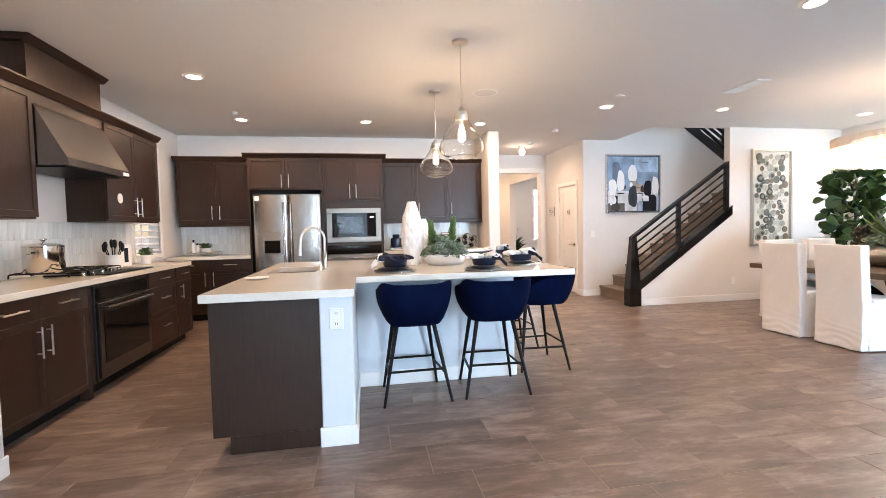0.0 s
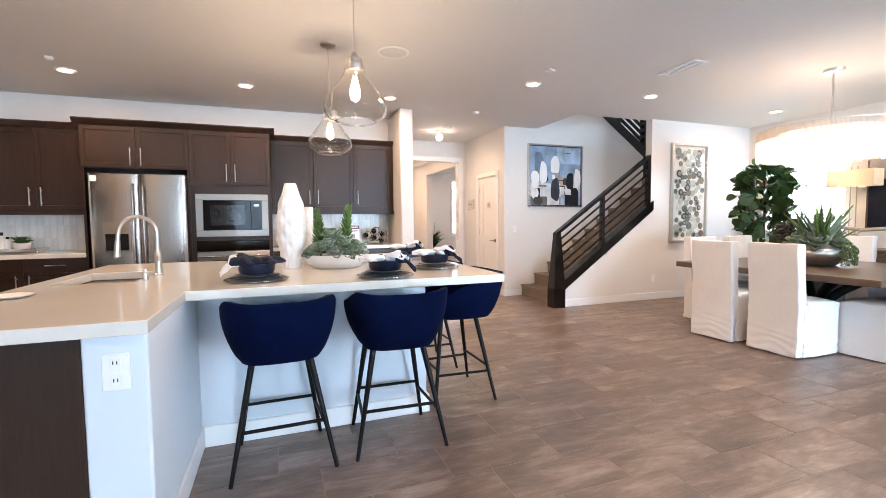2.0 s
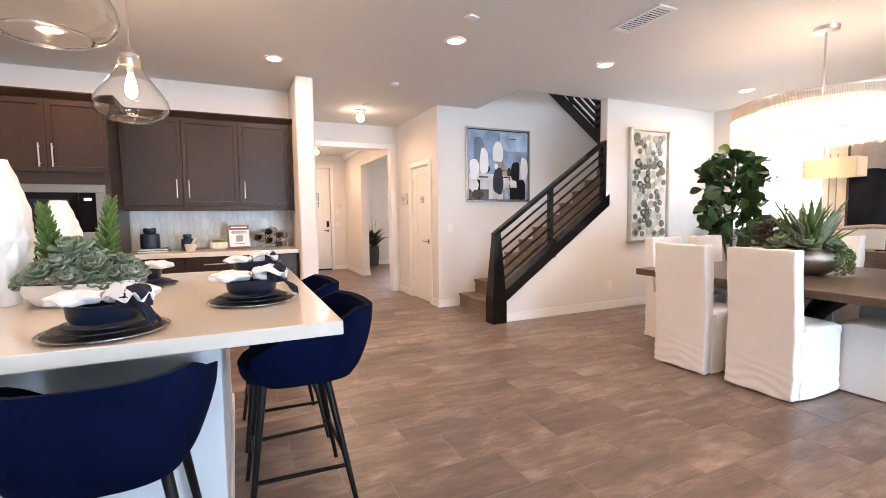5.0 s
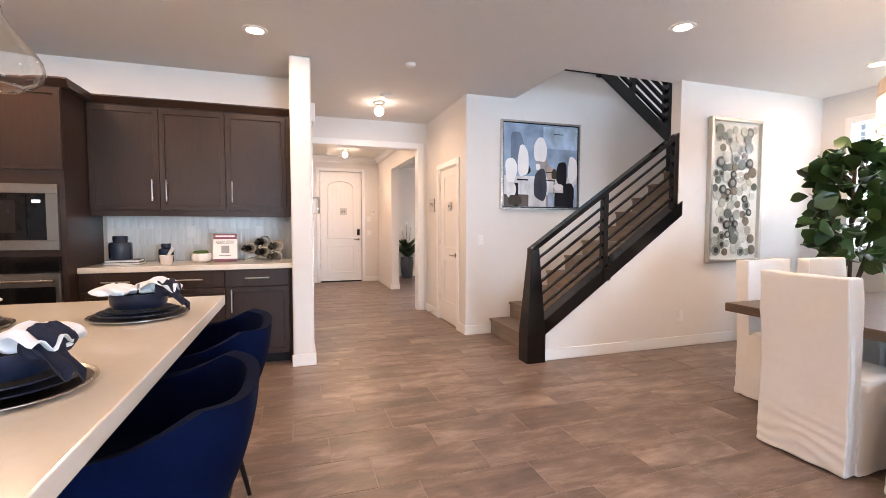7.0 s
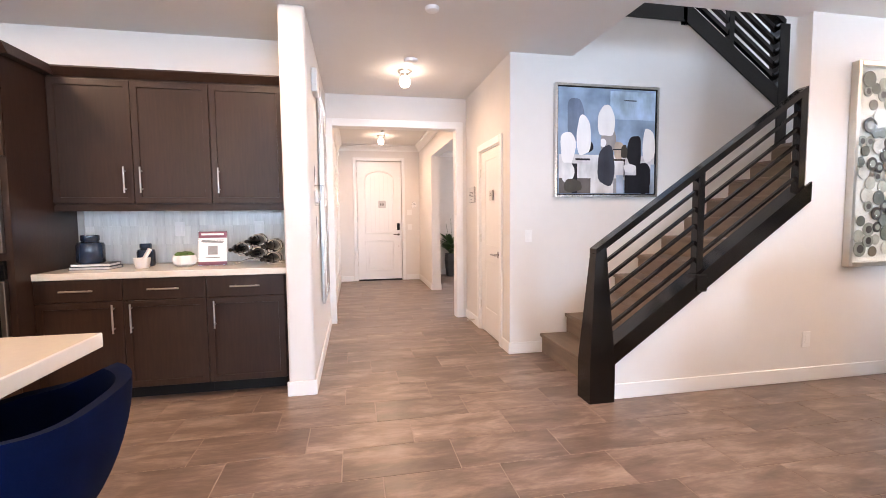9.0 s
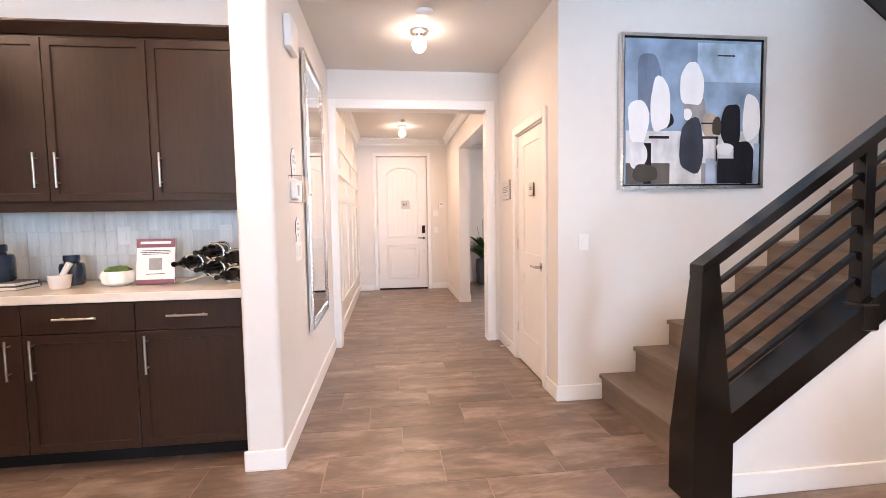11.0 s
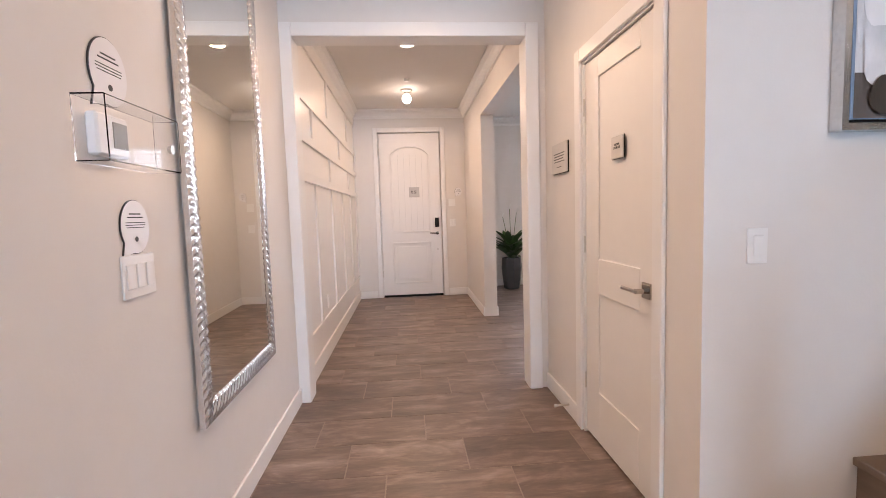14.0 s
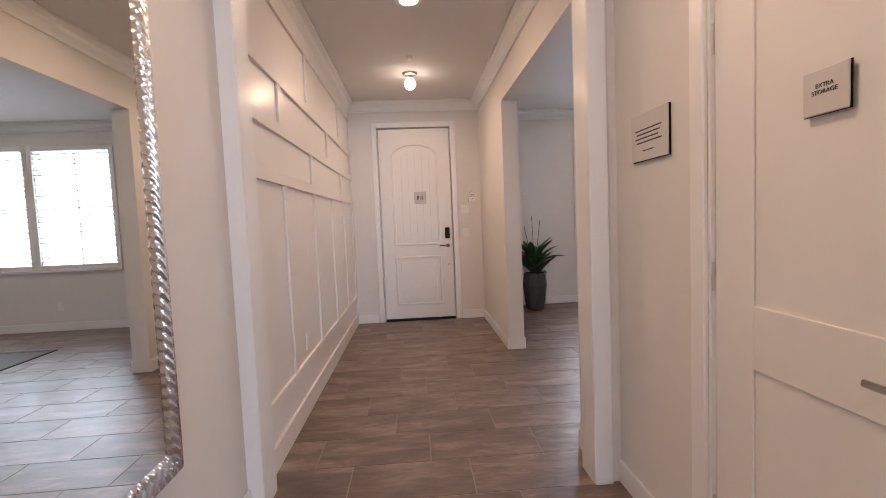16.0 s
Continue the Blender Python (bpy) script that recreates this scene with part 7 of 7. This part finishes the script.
# hall mirror with a rippled silver frame
MY0, MY1, MZ0, MZ1 = 8.015, 8.88, 0.51, 2.42
mir = thing("hall_mirror", "tall wall mirror with rippled silver frame", "mirror", (HL + 0.011, MY0, MZ0), 90.6)
MW, MH, FWD = MY1 - MY0, MZ1 - MZ0, 0.078
part("mirror_glass", boxes((FWD - 0.005, MW - FWD + 0.005, -0.014, -0.006, FWD - 0.005, MH - FWD + 0.005)), MIRROR, mir, "clear mirror glass")


def ripple_strip(length, mitre=True):
    """A frame member along local u with waves across it; ends mitred."""
    bm = bmesh.new()
    nu, nw = int(length / 0.006), 9
    grid = []
    for i in range(nu + 1):
        row = []
        for j in range(nw + 1):
            w = FWD * j / nw
            s = i / nu
            u0, u1 = w, length - w
            u = u0 + (u1 - u0) * s
            d = 0.020 + 0.005 * math.sin(math.pi * j / nw) + 0.0026 * math.sin(2 * math.pi * (u / 0.034) + 2.6 * math.sin(2 * math.pi * w / FWD))
            if j in (0, nw):
                d = 0.02 if j == 0 else 0.014
            row.append(bm.verts.new((u, -d, w)))
        grid.append(row)
    for a, b in zip(grid, grid[1:]):
        for j in range(nw):
            bm.faces.new((a[j], a[j + 1], b[j + 1], b[j]))
    out = [bm.verts.new((r[0].co.x, 0, 0)) for r in grid]
    for i in range(nu):
        bm.faces.new((grid[i][0], grid[i + 1][0], out[i + 1], out[i]))
    inn = [bm.verts.new((r[-1].co.x, -0.004, FWD)) for r in grid]
    for i in range(nu):
        bm.faces.new((grid[i][-1], inn[i], inn[i + 1], grid[i + 1][-1]))
    return bm


part("frame_member", ripple_strip(MW), SILVER, mir, smooth=True)
part("frame_member", ripple_strip(MW), SILVER, mir, smooth=True, at=Matrix.Translation((MW, 0, MH)) @ pose(0, 0, 0, 0, 180, 0))
part("frame_member", ripple_strip(MH), SILVER, mir, smooth=True, at=Matrix.Translation((0, 0, MH)) @ pose(0, 0, 0, 0, 90, 0))
part("frame_member", ripple_strip(MH), SILVER, mir, smooth=True, at=Matrix.Translation((MW, 0, 0)) @ pose(0, 0, 0, 0, -90, 0))

# hall wall fittings: switches, speech-bubble stickers, thermostat in a clear box
wall_plate("light_switch", "white triple switch plate on the hall wall", pose(HL + 0.001, 7.755, 1.09, 0, 0, 90), w=0.15, h=0.118, rockers=3)
STICKER = material("white_sticker", (0.80, 0.79, 0.79), 0.45, spread=0.02)


def bubble(y, z, r, m_extra=0.0, wall=None):
    s = thing("speech_bubble_sign", "round white speech-bubble sign with small dark print", "sign", group="speech-bubble signs")
    s.matrix_basis = wall if wall is not None else pose(HL + 0.001, y, z, 0, 0, 90)
    bm = bmesh.new()
    pts = [(r * 0.93 * math.cos(a), r * 1.08 * math.sin(a)) for a in np.linspace(-math.radians(105), math.radians(215), 36)] + [(-r * 0.92, -r * 1.22)]
    prism(bm, pts, -0.004, 0)
    part("plate", bm, STICKER, s)
    bm = bmesh.new()
    prism(bm, [(x * 1.03 - 0.0015, zz * 1.02) for x, zz in pts], -0.0032, 0.0005)
    part("edge", bm, INK, s, "dark edge")
    for k, (w, zz) in enumerate(((0.38, 0.50), (0.52, 0.36), (0.66, 0.16), (0.66, 0.06), (0.60, -0.04))):
        h = 0.05 if k < 2 else 0.03
        part("print_line", boxes((-w * r, w * r, -0.0046, -0.004, zz * r, (zz + h) * r)), INK, s)
    part("print_mark", rod(bmesh.new(), (0, -0.004, -0.5 * r), (0, -0.0047, -0.5 * r), 0.11 * r, n=12), INK, s)


bubble(7.757, 1.225, 0.068)
bubble(7.70, 1.625, 0.078)
bubble(0, 0, 0.055, wall=pose(3.94, FD - 0.001, 1.545))
th = thing("thermostat", "white thermostat inside a clear acrylic guard", "thermostat", (HL + 0.001, 7.72, 1.455), 90)
part("body", boxes((-0.125, -0.005, -0.03, 0, -0.052, 0.052, 0.006)), TRIM, th)
part("display", boxes((-0.07, -0.015, -0.032, -0.03, -0.03, 0.035)), material("grey_display", (0.28, 0.28, 0.26), 0.3), th)
ACRYLIC = glass("clear_acrylic", (0.97, 0.98, 0.99), ior=1.15)
for _b in ((-0.16, 0.17, -0.075, -0.072, -0.07, 0.08), (-0.16, 0.17, -0.072, 0, -0.073, -0.07), (-0.16, 0.17, -0.072, 0, 0.08, 0.083), (-0.163, -0.16, -0.075, 0, -0.073, 0.083), (0.17, 0.173, -0.075, 0, -0.073, 0.083)):
    part("guard_panel", boxes(_b), ACRYLIC, th, "clear acrylic guard").visible_shadow = False
part("lock", rod(bmesh.new(), (0.11, -0.072, -0.01), (0.11, -0.084, -0.01), 0.012), NICKEL, th)
solid("door_chime", boxes((-0.10, 0.10, -0.045, 0, -0.09, 0.09, 0.008, 2)), TRIM, "white door chime box high on the hall wall", "door chime", at=pose(HL + 0.001, 7.66, 2.35, 0, 0, 90))

# peace lily in the study
lily = thing("peace_lily", "dark green peace lily with white flowers in a tall grey pot", "plant", (4.80, 13.42, 0))
part("pot", lathe(bmesh.new(), [(0.11, 0), (0.13, 0.02), (0.165, 0.34), (0.15, 0.50), (0.135, 0.50), (0.14, 0.44)], n=8), material("charcoal_pot", (0.06, 0.062, 0.066), 0.3, spread=0.2), lily, "charcoal faceted pot")
part("soil", lathe(bmesh.new(), [(0.12, 0.42), (0.138, 0.46)], n=16), SOIL, lily)
_ll = leaf_mesh("leaf", 0.36, 0.10, LEAF, 0.35, 0.35, rows=7, tip=0.8)
for _k in range(44):
    a = _k * 2.4
    put_leaf(lily, _ll, (0.04 * math.cos(a), 0.04 * math.sin(a), 0.46 + 0.006 * _k), (math.cos(a), math.sin(a), random.uniform(0.5, 2.4)), random.uniform(-0.5, 0.5), random.uniform(0.75, 1.1))
_pt = leaf_mesh("leaf", 0.10, 0.05, PORCELAIN, 0.5, 0.1, rows=4, tip=0.9)
for _x, _y, _zz in ((-0.02, 0.0, 1.28), (0.10, 0.03, 1.22), (-0.12, 0.05, 1.15)):
    part("flower_stem", rod(bmesh.new(), (0, 0, 0.5), (_x, _y, _zz), 0.004, n=6), GREEN, lily)
    put_leaf(lily, _pt, (_x, _y, _zz - 0.02), (0.2, -0.3, 1), 0.3, 1.0)
rug = thing("rug", "dark grey bordered rug on the study floor", "rug", (6.6, 12.2, 0.001))
part("field", boxes((-0.95, 0.95, -0.42, 0.42, 0, 0.008)), material("grey_rug", (0.16, 0.16, 0.165), 0.95, spread=0.2, grain=80), rug)
part("border", boxes((-1.0, 1.0, -0.47, -0.42, 0, 0.009), (-1.0, 1.0, 0.42, 0.47, 0, 0.009), (-1.0, -0.95, -0.42, 0.42, 0, 0.009), (0.95, 1.0, -0.42, 0.42, 0, 0.009)), BLACK, rug, "black border")

# ---- floor of large tiles, laid in a running bond ----
floor = structure("floor", GROUT, (KL - T, 8.54, SOUTH - T, 8.04, -0.12, -0.0016), (2.28, 8.54, 8.04, RN + T, -0.12, -0.0016), label="grey-brown wood-look rectangular floor tiles with pale grout")
TL, TW, GAP = 0.60, 0.3065, 0.0035


def tile_mesh(name, w, d):
    bm = bmesh.new()
    c = 0.0016
    top = [bm.verts.new(p) for p in ((c, c, 0), (w - c, c, 0), (w - c, d - c, 0), (c, d - c, 0))]
    low = [bm.verts.new(p) for p in ((0, 0, -0.006), (w, 0, -0.006), (w, d, -0.006), (0, d, -0.006))]
    bm.faces.new(top)
    for i in range(4):
        bm.faces.new((low[i], low[(i + 1) % 4], top[(i + 1) % 4], top[i]))
    return mesh_of(name, bm, TILE)


_whole = tile_mesh("floor_tile", TL - GAP, TW - GAP)
_rest_v, _rest_f = [], []
_near = 0
for row in range(-26, 34):
    y = 3.60 + row * TW
    start = (0.035 - row * 0.2) % TL
    for col in range(-7, 16):
        x = start + col * TL
        lo_x = KL - 0.1 if y < 7.9 else 2.3
        hi_x = DE + 0.1 if y < SW else 8.45
        if x + TL < lo_x + 0.05 or x > hi_x - 0.05 or y < SOUTH - 0.2 or y > RN - 0.02:
            continue
        middle = (x + 0.3, y + 0.14)
        near = (0.2 < middle[0] < 4.3 and 1.9 < middle[1] < 6.9) or (2.3 < middle[0] < 4.2 and 6.9 <= middle[1] < 12.4)
        if near and _near < 300:
            ob = new("floor_tile", _whole)
            ob.parent = floor
            ob.location = (x, y, 0)
            _near += 1
        else:
            c, k = 0.0016, len(_rest_v)
            w, d = TL - GAP, TW - GAP
            if x < lo_x:
                w, x = w - (lo_x - x), lo_x
            w = min(w, hi_x - x)
            _rest_v += [(x + c, y + c, 0), (x + w - c, y + c, 0), (x + w - c, y + d - c, 0), (x + c, y + d - c, 0),
                        (x, y, -0.006), (x + w, y, -0.006), (x + w, y + d, -0.006), (x, y + d, -0.006)]
            _rest_f += [(k, k + 1, k + 2, k + 3)] + [(k + 4 + i, k + 4 + (i + 1) % 4, k + (i + 1) % 4, k + i) for i in range(4)]
_me = bpy.data.meshes.new("floor_tiles_far")
_me.from_pydata(_rest_v, [], _rest_f)
_me.materials.append(TILE_FAR)
_far = new("floor_tiles_far", _me)
_far.parent = floor
tagged(_far, kind="stuff")
